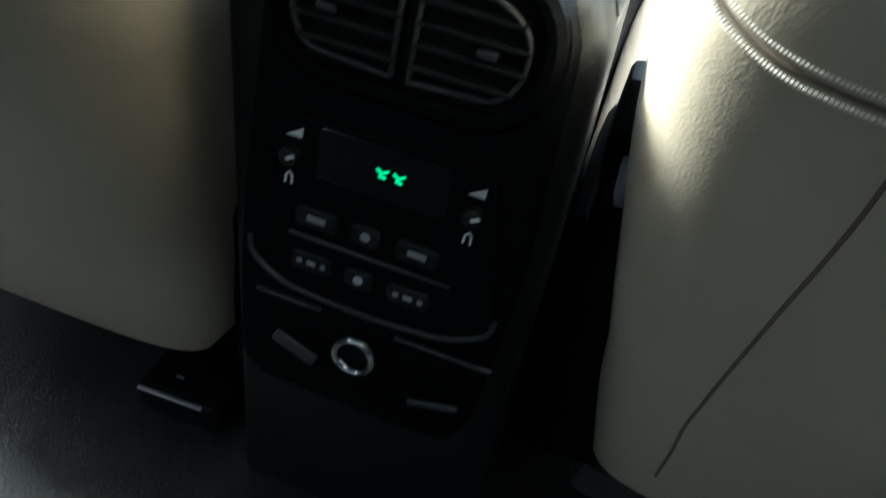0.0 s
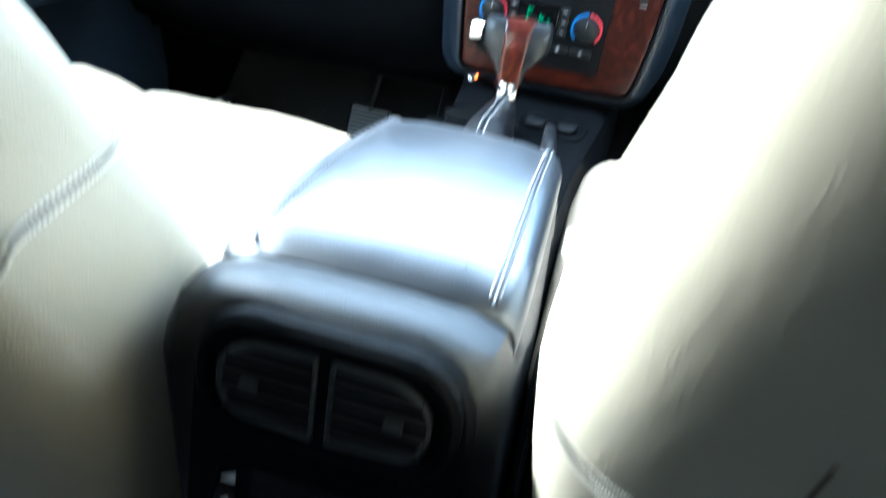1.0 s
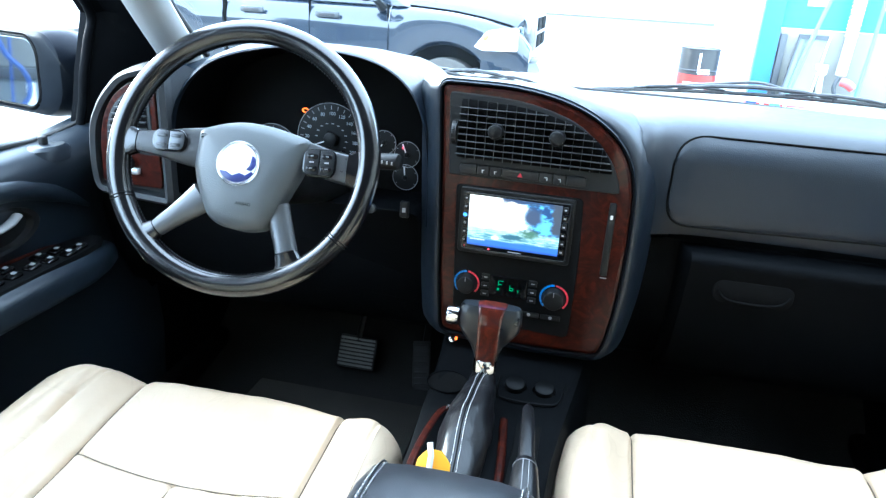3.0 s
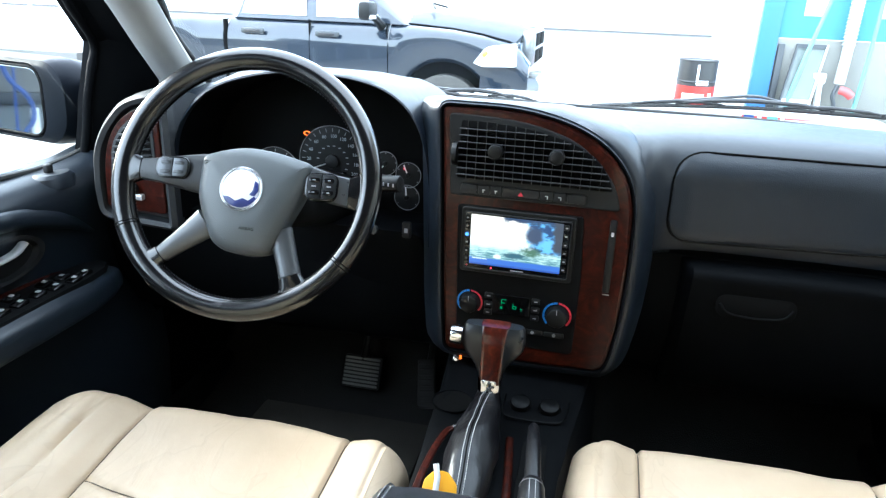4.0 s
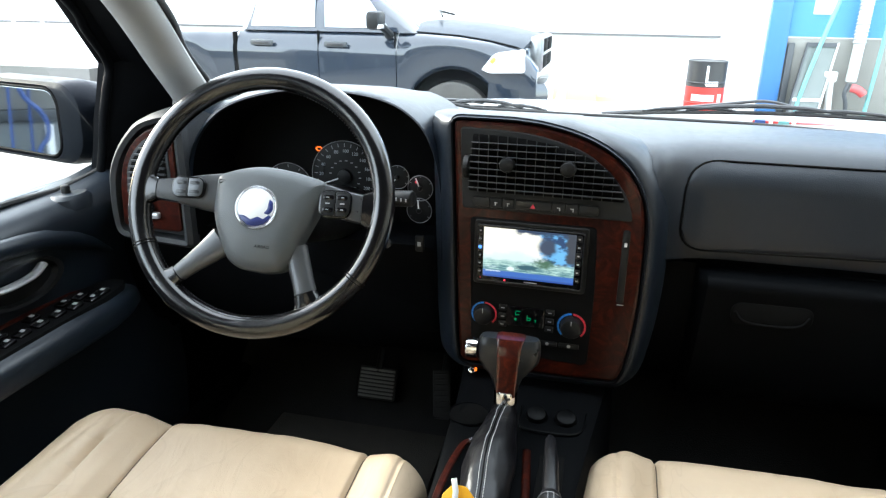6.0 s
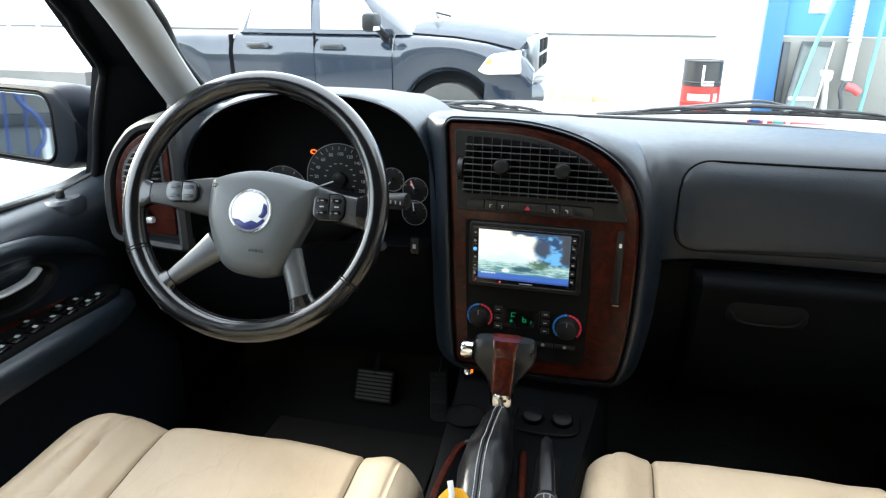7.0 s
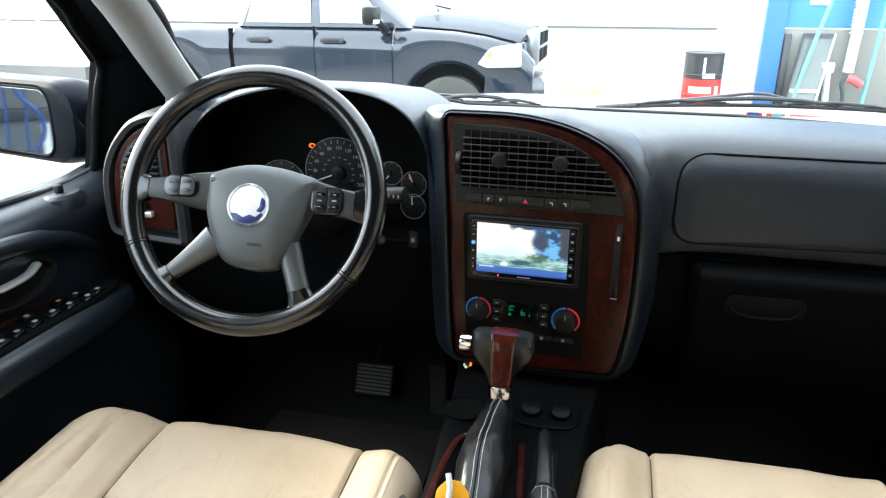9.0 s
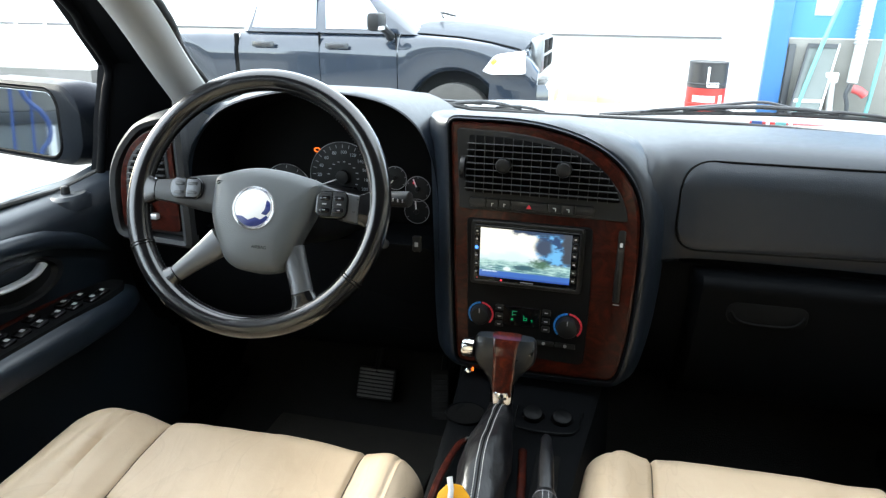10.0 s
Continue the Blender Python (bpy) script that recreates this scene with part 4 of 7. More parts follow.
# ---- driver's side vent pod ----
POD = fillet([(-0.632, 0.826), (-0.67, 0.823), (-0.718, 0.808), (-0.762, 0.762), (-0.788, 0.713), (-0.795, 0.64), (-0.79, 0.585), (-0.632, 0.575)], [0.01, 0.02, 0.03, 0.03, 0.03, 0.04, 0.03, 0.01], 4)
pod_loops = [[(px, 1.02, pz) for px, pz in grow(POD, -0.012)], [(px, 0.994, pz) for px, pz in grow(POD, -0.012)], [(px, 0.990, pz) for px, pz in grow(POD, -0.004)], [(px, 0.998, pz) for px, pz in grow(POD, 0.003)],
             [(min(px, -0.640), 1.03, pz) for px, pz in grow(POD, 0.008)], [(min(px, -0.655), 1.06, pz) for px, pz in grow(POD, 0.010)], [(min(px, -0.660), 1.16, min(pz, 0.80)) for px, pz in grow(POD, 0.012)]]
pod = part("vent_pod", loft(pod_loops), M_DASH_GREY, dash, "grey moulded pod round the side vent")
PODW = fillet([(-0.645, 0.806), (-0.69, 0.798), (-0.728, 0.772), (-0.752, 0.735), (-0.764, 0.69), (-0.768, 0.61), (-0.645, 0.606)], [0.008, 0.02, 0.03, 0.03, 0.03, 0.01, 0.008], 4)
part("wood_trim", plate(PODW, 1.0, 0.9895, 0.002), M_WOOD, pod, "glossy burl wood trim", smooth=False)
PODV = fillet([(-0.655, 0.792), (-0.69, 0.785), (-0.720, 0.763), (-0.742, 0.730), (-0.75, 0.672), (-0.655, 0.668)], [0.006, 0.02, 0.02, 0.02, 0.006, 0.006], 4)
part("vent_frame", plate(PODV, 0.995, 0.987, 0.001), M_DASH_GREY, pod)
PODC = grow(PODV, -0.006)
part("vent_cavity", plate(PODC, 0.995, 0.9862, 0.0005), M_CAVITY, pod)
zz = 0.682
while zz < 0.786:
    sp = span(PODC, zz)
    if sp:
        part("slat", box(((sp[0] + sp[1]) / 2, 0.983, zz), (sp[1] - sp[0], 0.009, 0.003), 0.0008), M_DASH_GREY, pod)
    zz += 0.0115
part("vent_knob", disc((-0.700, 0.984, 0.727), (0, -1, 0), 0.010, 0.012, 18, 0.003), M_DASH_GREY, pod)
part("fin", box((-0.700, 0.988, 0.728), (0.002, 0.004, 0.09)), M_DASH_GREY, pod)
part("light_switch", box((-0.705, 0.984, 0.637), (0.040, 0.012, 0.012), 0.003), M_SATIN, pod, "silver headlamp switch")
part("light_switch", disc((-0.705, 0.984, 0.652), (0, -1, 0), 0.012, 0.008, 20, 0.002), M_PLASTIC, pod, "black switch dial")

# lower panel right of the column
part("lower_switch", box((-0.195, 1.032, 0.612), (0.016, 0.01, 0.030), 0.003), M_PLASTIC, dash, "small black rocker switch")
part("lower_switch_mark", box((-0.195, 1.0265, 0.612), (0.006, 0.001, 0.008)), M_GREY_PRINT, dash)
part("ignition_lock", disc((-0.258, 1.036, 0.606), (0, -1, 0), 0.009, 0.006, 24, 0.002), M_VENT, dash, "round metal ignition lock")
knee = plate(fillet([(-0.62, 0.606), (-0.168, 0.606), (-0.168, 0.40), (-0.62, 0.42)], 0.03, 4), 1.10, 1.040, 0.006)
for v in knee.verts:
    v.co.y += 0.30 * (0.606 - v.co.z)
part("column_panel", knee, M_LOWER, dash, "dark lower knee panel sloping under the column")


# ---------------- steering wheel ----------------
WC = Matrix.Translation((-0.3805, 0.8049, 0.7369)) @ Matrix.Rotation(radians(5.7), 4, "Z") @ Matrix.Rotation(radians(-25.7), 4, "X") @ Matrix.Scale(1.05, 4)
wp = lambda lx, ly, lz: WC @ Vector((lx, ly, lz))
wheel = thing("steering_wheel", "black leather steering wheel with grey spokes and a round badge", "steering wheel", (-0.38, 0.80, 0.73))
RR = 0.1785
ring = [wp(RR * math.cos(a), 0, RR * math.sin(a)) for a in (2 * math.pi * k / 96 for k in range(96))]
rim = part("rim", tube(ring, 0.0166, 16, True), M_RIM, wheel, "black leather rim worn shiny")
for a in (202.8, 204.2, 324.2, 325.6):
    a = radians(a)
    c = Vector((RR * math.cos(a), 0, RR * math.sin(a)))
    t = Vector((-math.sin(a), 0, math.cos(a)))
    n_ = Vector((math.cos(a), 0, math.sin(a)))
    part("rim_seam", tube([WC @ (c + 0.0163 * (math.cos(q) * n_ + math.sin(q) * Vector((0, 1, 0)))) for q in (2 * math.pi * k / 20 for k in range(20))], 0.0007, 6, True), M_CAVITY, rim)
st = bmesh.new()
for k in range(210):
    a = radians(-20 + 360 * k / 210)
    c = wp((RR - 0.0158) * math.cos(a), 0.0045, (RR - 0.0158) * math.sin(a))
    box(c, (0.0030, 0.0012, 0.0010), 0, WC.to_quaternion().to_matrix().to_4x4() @ Matrix.Rotation(-a - radians(60), 4, "Y"), st)
part("stitching", st, M_BLACK_LEATHER, rim, "inner row of stitches")

HUB = fillet([(-0.063, 0.034), (-0.032, 0.044), (0.000, 0.049), (0.042, 0.045), (0.098, 0.030), (0.085, -0.016), (0.071, -0.044), (0.054, -0.084), (0.044, -0.098), (0.016, -0.103), (-0.019, -0.098), (-0.038, -0.086), (-0.056, -0.049), (-0.065, -0.021)],
             [0.010, 0.02, 0.02, 0.02, 0.012, 0.02, 0.02, 0.014, 0.012, 0.02, 0.014, 0.014, 0.02, 0.02], 4)
HUB_C = (0.012, -0.026)


def on_wheel(bm):
    bmesh.ops.transform(bm, matrix=WC, verts=bm.verts)
    return bm


hub_loops = [[(px, y_, pz) for px, pz in grow(HUB, d_)] for y_, d_ in ((0.055, -0.012), (0.02, 0.0), (-0.001, 0.0), (-0.008, -0.003), (-0.0125, -0.010))]
hub_loops += [[(HUB_C[0] + (px - HUB_C[0]) * k, y_, HUB_C[1] + (pz - HUB_C[1]) * k) for px, pz in HUB] for k, y_ in ((0.78, -0.0155), (0.4, -0.0172))]
pad = part("airbag_pad", on_wheel(loft(hub_loops)), M_WHEELPAD, wheel, "charcoal airbag pad")
BX, BZ = 0.003, -0.0125
part("badge", on_wheel(disc((BX, -0.0165, BZ), (0, -1, 0), 0.0265, 0.0022, 40, 0.001)), M_WHITE, pad, "round white badge")
for br, bw in ((0.0300, 0.0013), (0.0277, 0.0009)):
    part("badge_ring", on_wheel(tube([(BX + br * math.cos(a), -0.0175, BZ + br * math.sin(a)) for a in (2 * math.pi * k / 40 for k in range(40))], bw, 6, True)), M_CHROME, pad, "thin chrome badge ring")
part("badge_ground", on_wheel(disc((BX, -0.0155, BZ), (0, -1, 0), 0.0310, 0.0020, 40, 0.0008)), M_BADGE, pad, "dark blue badge edge")
low_ = [(BX + 0.0262 * math.cos(radians(q)), BZ + 0.0262 * math.sin(radians(q))) for q in range(205, 340, 9)]
top_ = [(BX + 0.020, BZ - 0.010), (BX + 0.012, BZ - 0.016), (BX + 0.004, BZ - 0.013), (BX - 0.006, BZ - 0.017), (BX - 0.015, BZ - 0.012)]
part("badge_mark", on_wheel(plate(low_ + top_, -0.018, -0.0190, 0.0001)), M_BADGE, pad, "dark blue plain shape on the badge")
part("badge_mark", on_wheel(plate(fillet([(BX + 0.0245, BZ + 0.008), (BX + 0.019, BZ + 0.012), (BX + 0.017, BZ - 0.002), (BX + 0.012, BZ - 0.008), (BX + 0.020, BZ - 0.010), (BX + 0.0255, BZ - 0.002)], 0.002, 3), -0.018, -0.0190, 0.0001)), M_BADGE, pad, "dark plain mark on the badge")
for hx, hz in ((-0.051, 0.022), (0.065, 0.014)):
    part("horn_mark", on_wheel(tube([(hx - 0.004, -0.0135, hz + 0.003), (hx - 0.004, -0.0135, hz - 0.002), (hx + 0.005, -0.0135, hz + 0.0025), (hx - 0.004, -0.0135, hz + 0.003)], 0.0007, 5)), M_CAVITY, pad, "small moulded horn mark")
words("airbag_word", "AIRBAG", 0.0062, WC @ pose(0.016, -0.0166, -0.067, 90) @ Matrix.Rotation(radians(-3), 4, "Z"), M_CAVITY, pad)

ARMS = (([(-0.056, 0.008, 0.029, 0.006, 0.012), (-0.085, 0.0085, 0.025, 0.004, 0.012), (-0.120, 0.009, 0.018, 0.001, 0.011), (-0.150, 0.0095, 0.0145, 0.0, 0.011)], (-0.102, 0.0125, 0.044, 0.026), -1),
        ([(0.072, 0.013, 0.021, 0.006, 0.012), (0.100, 0.006, 0.021, 0.004, 0.012), (0.128, -0.002, 0.0205, 0.001, 0.011), (0.150, -0.006, 0.0205, 0.0, 0.011)], (0.113, -0.001, 0.041, 0.034), 1))
for sect, (sx, sz, sw_, sh_), s in ARMS:
    skin = lambda rows_: loft([[(u, yy + dd * math.sin(q) * 0.9, zc + hz * max(-1, min(1, 1.25 * math.cos(q)))) for q in (2 * math.pi * k / 16 for k in range(16))] for u, zc, hz, yy, dd in rows_])
    arm = part("spoke", on_wheel(skin(sect)), M_SPOKE_DARK, wheel, "dark upper spoke with switches")
    u0, z0_, h0, y0_, d0 = sect[-1]
    part("spoke_end", on_wheel(skin([(u0 + s * 0.0008, z0_, h0 + 0.0012, y0_, d0 + 0.0012), (u0 + s * 0.012, z0_, h0 + 0.006, y0_, d0 + 0.001), (u0 + s * 0.024, z0_ + 0.001, h0 + 0.017, y0_, d0)])), M_RIM, wheel, "leather where the spoke meets the rim")
    part("switch_surround", on_wheel(plate(rounded(sw_ + 0.005, sh_ + 0.005, 0.012, 5, sx, sz), 0.0, -0.0115, 0.0015)), M_GLOSS, arm, "black switch surround")
    for jx in (-1, 1):
        half = fillet([(sx + jx * 0.0006, sz - sh_ / 2), (sx + jx * sw_ / 2, sz - sh_ / 2), (sx + jx * sw_ / 2, sz + sh_ / 2), (sx + jx * 0.0006, sz + sh_ / 2)][::jx], [0.001, 0.010, 0.010, 0.001][::jx], 5)
        key = part("switch", on_wheel(plate(half, -0.010, -0.0124, 0.0007)), M_SWITCH_L if s < 0 else M_PLASTIC, arm, "silver wheel switch" if s < 0 else "black wheel switch")
        for jz in (-1, 1):
            part("switch_pad", on_wheel(plate(rounded(0.0150, sh_ * 0.20, sh_ * 0.095, 4, sx + jx * 0.0098, sz + jz * sh_ * 0.25), -0.0115, -0.0132, 0.0006)), M_GRIP if s < 0 else M_GLOSS, key, "dished switch pad")
            if s > 0:
                part("switch_mark", on_wheel(box((sx + jx * 0.0105, -0.0134, sz + jz * sh_ * 0.25), (0.004, 0.0004, 0.0012))), M_GREY_PRINT, key)
        if s > 0:
            part("switch_mark", on_wheel(box((sx + jx * 0.0105, -0.0128, sz), (0.006, 0.0006, 0.0018))), M_GREY_PRINT, key)


def spoke_loft(rows_, ny=0.010):
    """A flat rounded bar through rows of (x, z, half width, depth) on the wheel."""
    d_ = Vector((rows_[-1][0] - rows_[0][0], 0, rows_[-1][1] - rows_[0][1])).normalized()
    n_ = Vector((-d_.z, 0, d_.x))
    return loft([[Vector((x_, y_, z_)) + n_ * w_ * math.copysign(abs(math.cos(q)) ** 0.7, math.cos(q)) + Vector((0, ny * math.sin(q), 0)) for q in (2 * math.pi * k / 18 for k in range(18))] for x_, z_, w_, y_ in rows_])


for inner, outer in (([(-0.050, -0.059, 0.0225, 0.006), (-0.068, -0.075, 0.0185, 0.005), (-0.088, -0.092, 0.0145, 0.003), (-0.1075, -0.109, 0.012, 0.001)], [(-0.1083, -0.1097, 0.0132, 0.001), (-0.117, -0.1165, 0.0165, 0.001), (-0.130, -0.1265, 0.028, 0.002), (-0.137, -0.132, 0.036, 0.004)]),
                     ([(0.056, -0.064, 0.018, 0.006), (0.064, -0.085, 0.0165, 0.005), (0.0715, -0.1055, 0.0155, 0.003), (0.0785, -0.1255, 0.0157, 0.001)], [(0.0788, -0.1263, 0.0169, 0.001), (0.083, -0.137, 0.019, 0.001), (0.0885, -0.150, 0.030, 0.002), (0.092, -0.159, 0.040, 0.004)])):
    part("lower_spoke", on_wheel(spoke_loft(inner)), M_SPOKE, wheel, "satin grey lower spoke")
    part("spoke_end", on_wheel(spoke_loft(outer, 0.0112)), M_RIM, wheel, "leather where the spoke meets the rim")

# column and stalks
col = thing("steering_column", "black plastic steering column shroud with stalks", "steering column", (-0.375, 0.95, 0.68))
cl = []
for yy, zc, w, h in ((0.845, 0.718, 0.045, 0.045), (0.865, 0.708, 0.06, 0.055), (0.92, 0.690, 0.062, 0.058), (1.0, 0.665, 0.06, 0.055), (1.16, 0.62, 0.058, 0.052)):
    cl.append([(-0.385 + w * math.copysign(abs(math.cos(q)) ** 0.7, math.cos(q)), yy, zc + h * math.copysign(abs(math.sin(q)) ** 0.7, math.sin(q))) for q in (2 * math.pi * k / 24 for k in range(24))])
part("shroud", loft(cl), M_PLASTIC, col)
part("stalk", tube([(-0.357, 0.959, 0.692), (-0.272, 0.943, 0.710), (-0.208, 0.927, 0.7216)], [0.0085, 0.0085, 0.0075], 10), M_PLASTIC, col, "black wiper stalk")
part("stalk_end", disc((-0.208, 0.927, 0.7216), (1, -0.25, 0.12), 0.0132, 0.034, 18, 0.004), M_PLASTIC, col, "stalk end with pale marks")
for k in range(3):
    part("stalk_mark", box((-0.2018 + 0.0085 * k, 0.9115 - 0.0021 * k, 0.7247), (0.0022, 0.0008, 0.005)), M_GREY_PRINT, col)
part("stalk", tube([(-0.45, 0.959, 0.692), (-0.515, 0.943, 0.694), (-0.568, 0.927, 0.698)], [0.0085, 0.0085, 0.0095], 10), M_PLASTIC, col, "black indicator stalk")
part("tilt_lever", tube([(-0.41, 0.886, 0.637), (-0.368, 0.871, 0.616), (-0.344, 0.860, 0.598)], [0.006, 0.007, 0.009], 10, flat=0.6), M_SWITCH_L, col, "grey tilt lever")

# pedals
ped = thing("brake_pedal", "worn grey rubber brake pedal with ribs", "pedal", (-0.41, 1.4, 0.09))
pm = Matrix.Translation((-0.406, 1.40, 0.085)) @ Matrix.Rotation(radians(-28), 4, "X")
b = box((0, 0, 0), (0.102, 0.014, 0.084), 0.006)
bmesh.ops.transform(b, matrix=pm, verts=b.verts)
part("pad", b, M_RUBBER, ped)
for k in range(8):
    b = box((0, -0.009, -0.034 + k * 0.0097), (0.092, 0.006, 0.0055), 0.0015)
    bmesh.ops.transform(b, matrix=pm, verts=b.verts)
    part("rib", b, M_PEDAL, ped)
part("arm", tube([(-0.406, 1.41, 0.11), (-0.40, 1.5, 0.25), (-0.40, 1.52, 0.45)], 0.010, 8), M_PLASTIC, ped)
acc = thing("accelerator_pedal", "black ribbed rubber accelerator pedal", "pedal", (-0.235, 1.42, 0.06))
pm = Matrix.Translation((-0.236, 1.41, 0.066)) @ Matrix.Rotation(radians(-30), 4, "X") @ Matrix.Rotation(radians(-8), 4, "Y")
b = box((0, 0, 0), (0.046, 0.012, 0.135), 0.005)
bmesh.ops.transform(b, matrix=pm, verts=b.verts)
part("pad", b, M_RUBBER, acc)
for k in range(9):
    b = box((0, -0.008, -0.056 + k * 0.014), (0.038, 0.005, 0.004), 0.0012)
    bmesh.ops.transform(b, matrix=pm, verts=b.verts)
    part("rib", b, M_RUBBER, acc)
part("arm", tube([(-0.236, 1.43, 0.09), (-0.235, 1.55, 0.3)], 0.009, 8), M_PLASTIC, acc)

# ---------------- centre console ----------------
KX = 0.012
con = thing("centre_console", "black plastic centre console between the front seats", "console", (KX, 0.5, 0.0))


def con_section(y, w, top, r=0.03, bulge=0.0):
    """Half-round shouldered cross-section of the console."""
    pts = [(-w - 0.006, 0.02), (-w - 0.003, top * 0.5), (-w, top - r), (-w + r * 0.3, top - r * 0.3), (-w + r, top), (-w * 0.3, top + bulge), (w * 0.3, top + bulge), (w - r, top), (w - r * 0.3, top - r * 0.3), (w, top - r), (w + 0.012, top * 0.5), (w + 0.026, 0.02)]
    return [(KX + a, y, b) for a, b in pts]


part("rear_body", loft([con_section(0.126, 0.090, 0.530, 0.045), con_section(0.130, 0.096, 0.538, 0.045), con_section(0.14, 0.099, 0.542, 0.04, 0.003), con_section(0.165, 0.100, 0.538, 0.035, 0.004), con_section(0.185, 0.1, 0.530, 0.03, 0.003), con_section(0.186, 0.098, 0.505, 0.02),
                        con_section(0.52, 0.097, 0.455, 0.02), con_section(0.535, 0.094, 0.37, 0.02)]), M_PLASTIC, con, "black plastic rear body")
lid_l = []
for y, w, top, th in ((0.191, 0.090, 0.510, 0.01), (0.193, 0.096, 0.525, 0.03), (0.204, 0.0975, 0.533, 0.04), (0.26, 0.098, 0.534, 0.045), (0.36, 0.097, 0.528, 0.045), (0.46, 0.095, 0.512, 0.045), (0.505, 0.092, 0.498, 0.04), (0.525, 0.088, 0.482, 0.03), (0.532, 0.082, 0.465, 0.01)):
    r = 0.02
    lid_l.append([(KX + a, y, b) for a, b in ((-w, top - th), (-w - 0.001, top - 0.018), (-w + 0.003, top - 0.008), (-w + 0.012, top - 0.002), (-w * 0.55, top + 0.003), (0, top + 0.004), (w * 0.55, top + 0.003), (w - 0.012, top - 0.002), (w - 0.003, top - 0.008), (w + 0.001, top - 0.018), (w, top - th))])
lid_parts = loft(lid_l)
lid = part("armrest_lid", lid_parts, M_BLACK_LEATHER, con, "black leather armrest lid with light stitching")
lid_top = [(0.195, 0.531), (0.20, 0.533), (0.26, 0.534), (0.36, 0.528), (0.46, 0.512), (0.505, 0.498), (0.522, 0.484)]
for s in (-1, 1):
    for off, rr_ in ((0.015, 0.0009), (0.021, 0.0009)):
        sb = bmesh.new()
        y = 0.20
        while y < 0.515:
            z = lerp_table(lid_top, y + 0.002) + 0.0003
            z2 = lerp_table(lid_top, y + 0.006)
            zt = -0.001 if off < 0.018 else 0.0
            tube([(KX + s * (0.0965 - off), y, z + zt), (KX + s * (0.0965 - off), y + 0.005, z2 + zt + 0.0003)], rr_, 5, False, sb)
            y += 0.0072
        part("stitching", sb, M_THREAD, lid, "row of light stitches")
    part("welt", tube(spline([(KX + s * 0.079, y, z + 0.0005) for y, z in lid_top], 3), 0.0012, 6), M_BLACK_LEATHER, lid)

# rear face: vents, climate keys, power socket
RF = Matrix.Translation((0.020, 0.100, 0.0)) @ Matrix.Rotation(radians(0), 4, "X")


def rear(bm, lean=8.0, piv=0.30):
    m = Matrix.Translation((0.020, 0.088, piv)) @ Matrix.Rotation(radians(-lean), 4, "X") @ Matrix.Translation((0, 0, -piv))
    bmesh.ops.transform(bm, matrix=m, verts=bm.verts)
    return bm


face_outline = fillet([(-0.078, 0.545), (0.078, 0.545), (0.088, 0.36), (0.082, 0.24), (-0.082, 0.24), (-0.088, 0.36)], [0.04, 0.04, 0.05, 0.03, 0.03, 0.05], 6)
part("rear_face", rear(plate(face_outline, 0.03, 0.0, 0.012)), M_LOWER, con, "black rear face of the console")
VO = rounded(0.124, 0.058, 0.024, 6, 0, 0.505)
part("vent_bezel", rear(ring_plate(grow(VO, 0.012), VO, 0.004, -0.005, 0.004)), M_LOWER, con, "rounded vent surround")
part("vent_cavity", rear(plate(VO, 0.004, -0.001, 0.0005)), M_CAVITY, con)
for s in (-1, 1):
    fr = fillet([(s * 0.0035, 0.531), (s * 0.043, 0.530), (s * 0.0595, 0.517), (s * 0.0595, 0.495), (s * 0.050, 0.482), (s * 0.0035, 0.479)], [0.003, 0.012, 0.012, 0.012, 0.012, 0.003], 4)
    vent = part("vent_frame", rear(ring_plate(fr, grow(fr, -0.0024), 0.0, -0.005, 0.0008)), M_VENT, con, "dark vent frame")
    for z in (0.4895, 0.500, 0.5105, 0.521):
        sp = span(fr, z)
        part("slat", rear(box(((sp[0] + sp[1]) / 2, -0.002, z), (sp[1] - sp[0], 0.008, 0.0024), 0.0007, Matrix.Rotation(radians(15), 4, "X"))), M_BUTTON, vent)
    for kx in (0.02, 0.034, 0.048):
        part("fin", rear(box((s * kx, 0.0015, 0.503), (0.0014, 0.003, 0.046))), M_PLASTIC, vent)
    part("vent_tab", rear(box((s * 0.040, -0.006, 0.505), (0.010, 0.005, 0.004), 0.001)), M_VENT, vent, "small grey vent tab")
PO = fillet([(-0.058, 0.446), (0.060, 0.448), (0.071, 0.40), (0.080, 0.350), (0.056, 0.336), (0.0, 0.331), (-0.052, 0.335), (-0.074, 0.350), (-0.068, 0.40)], [0.008, 0.008, 0.03, 0.010, 0.02, 0.03, 0.02, 0.010, 0.03], 5)
pan = part("climate_panel", rear(plate(PO, 0.002, -0.003, 0.002)), M_LOWER, con, "dark rear climate control panel", smooth=False)
lower_rim = [(px, -0.0035, pz) for px, pz in grow(PO, 0.001) if pz < 0.37]
lower_rim.sort(key=lambda p: math.atan2(p[2] - 0.42, p[0]))
part("panel_rim", rear(tube(lower_rim, 0.0018, 6)), M_VENT, pan, "grey edge along the panel")
part("display", rear(plate(rounded(0.075, 0.030, 0.003, 3, 0, 0.428), -0.001, -0.0038, 0.0005)), M_GLOSS, pan, smooth=False)
for kx in (0.0, 0.0095):
    for q, dx, dz in ((35, -0.0018, 0.0012), (-30, 0.0016, 0.0014), (10, 0.0002, -0.0018)):
        part("display_segment", rear(box((kx + dx, -0.0042, 0.428 + dz), (0.0040, 0.0006, 0.0014), 0.0, Matrix.Rotation(radians(q), 4, "Y"))), M_GREEN, pan, "green lit symbol")
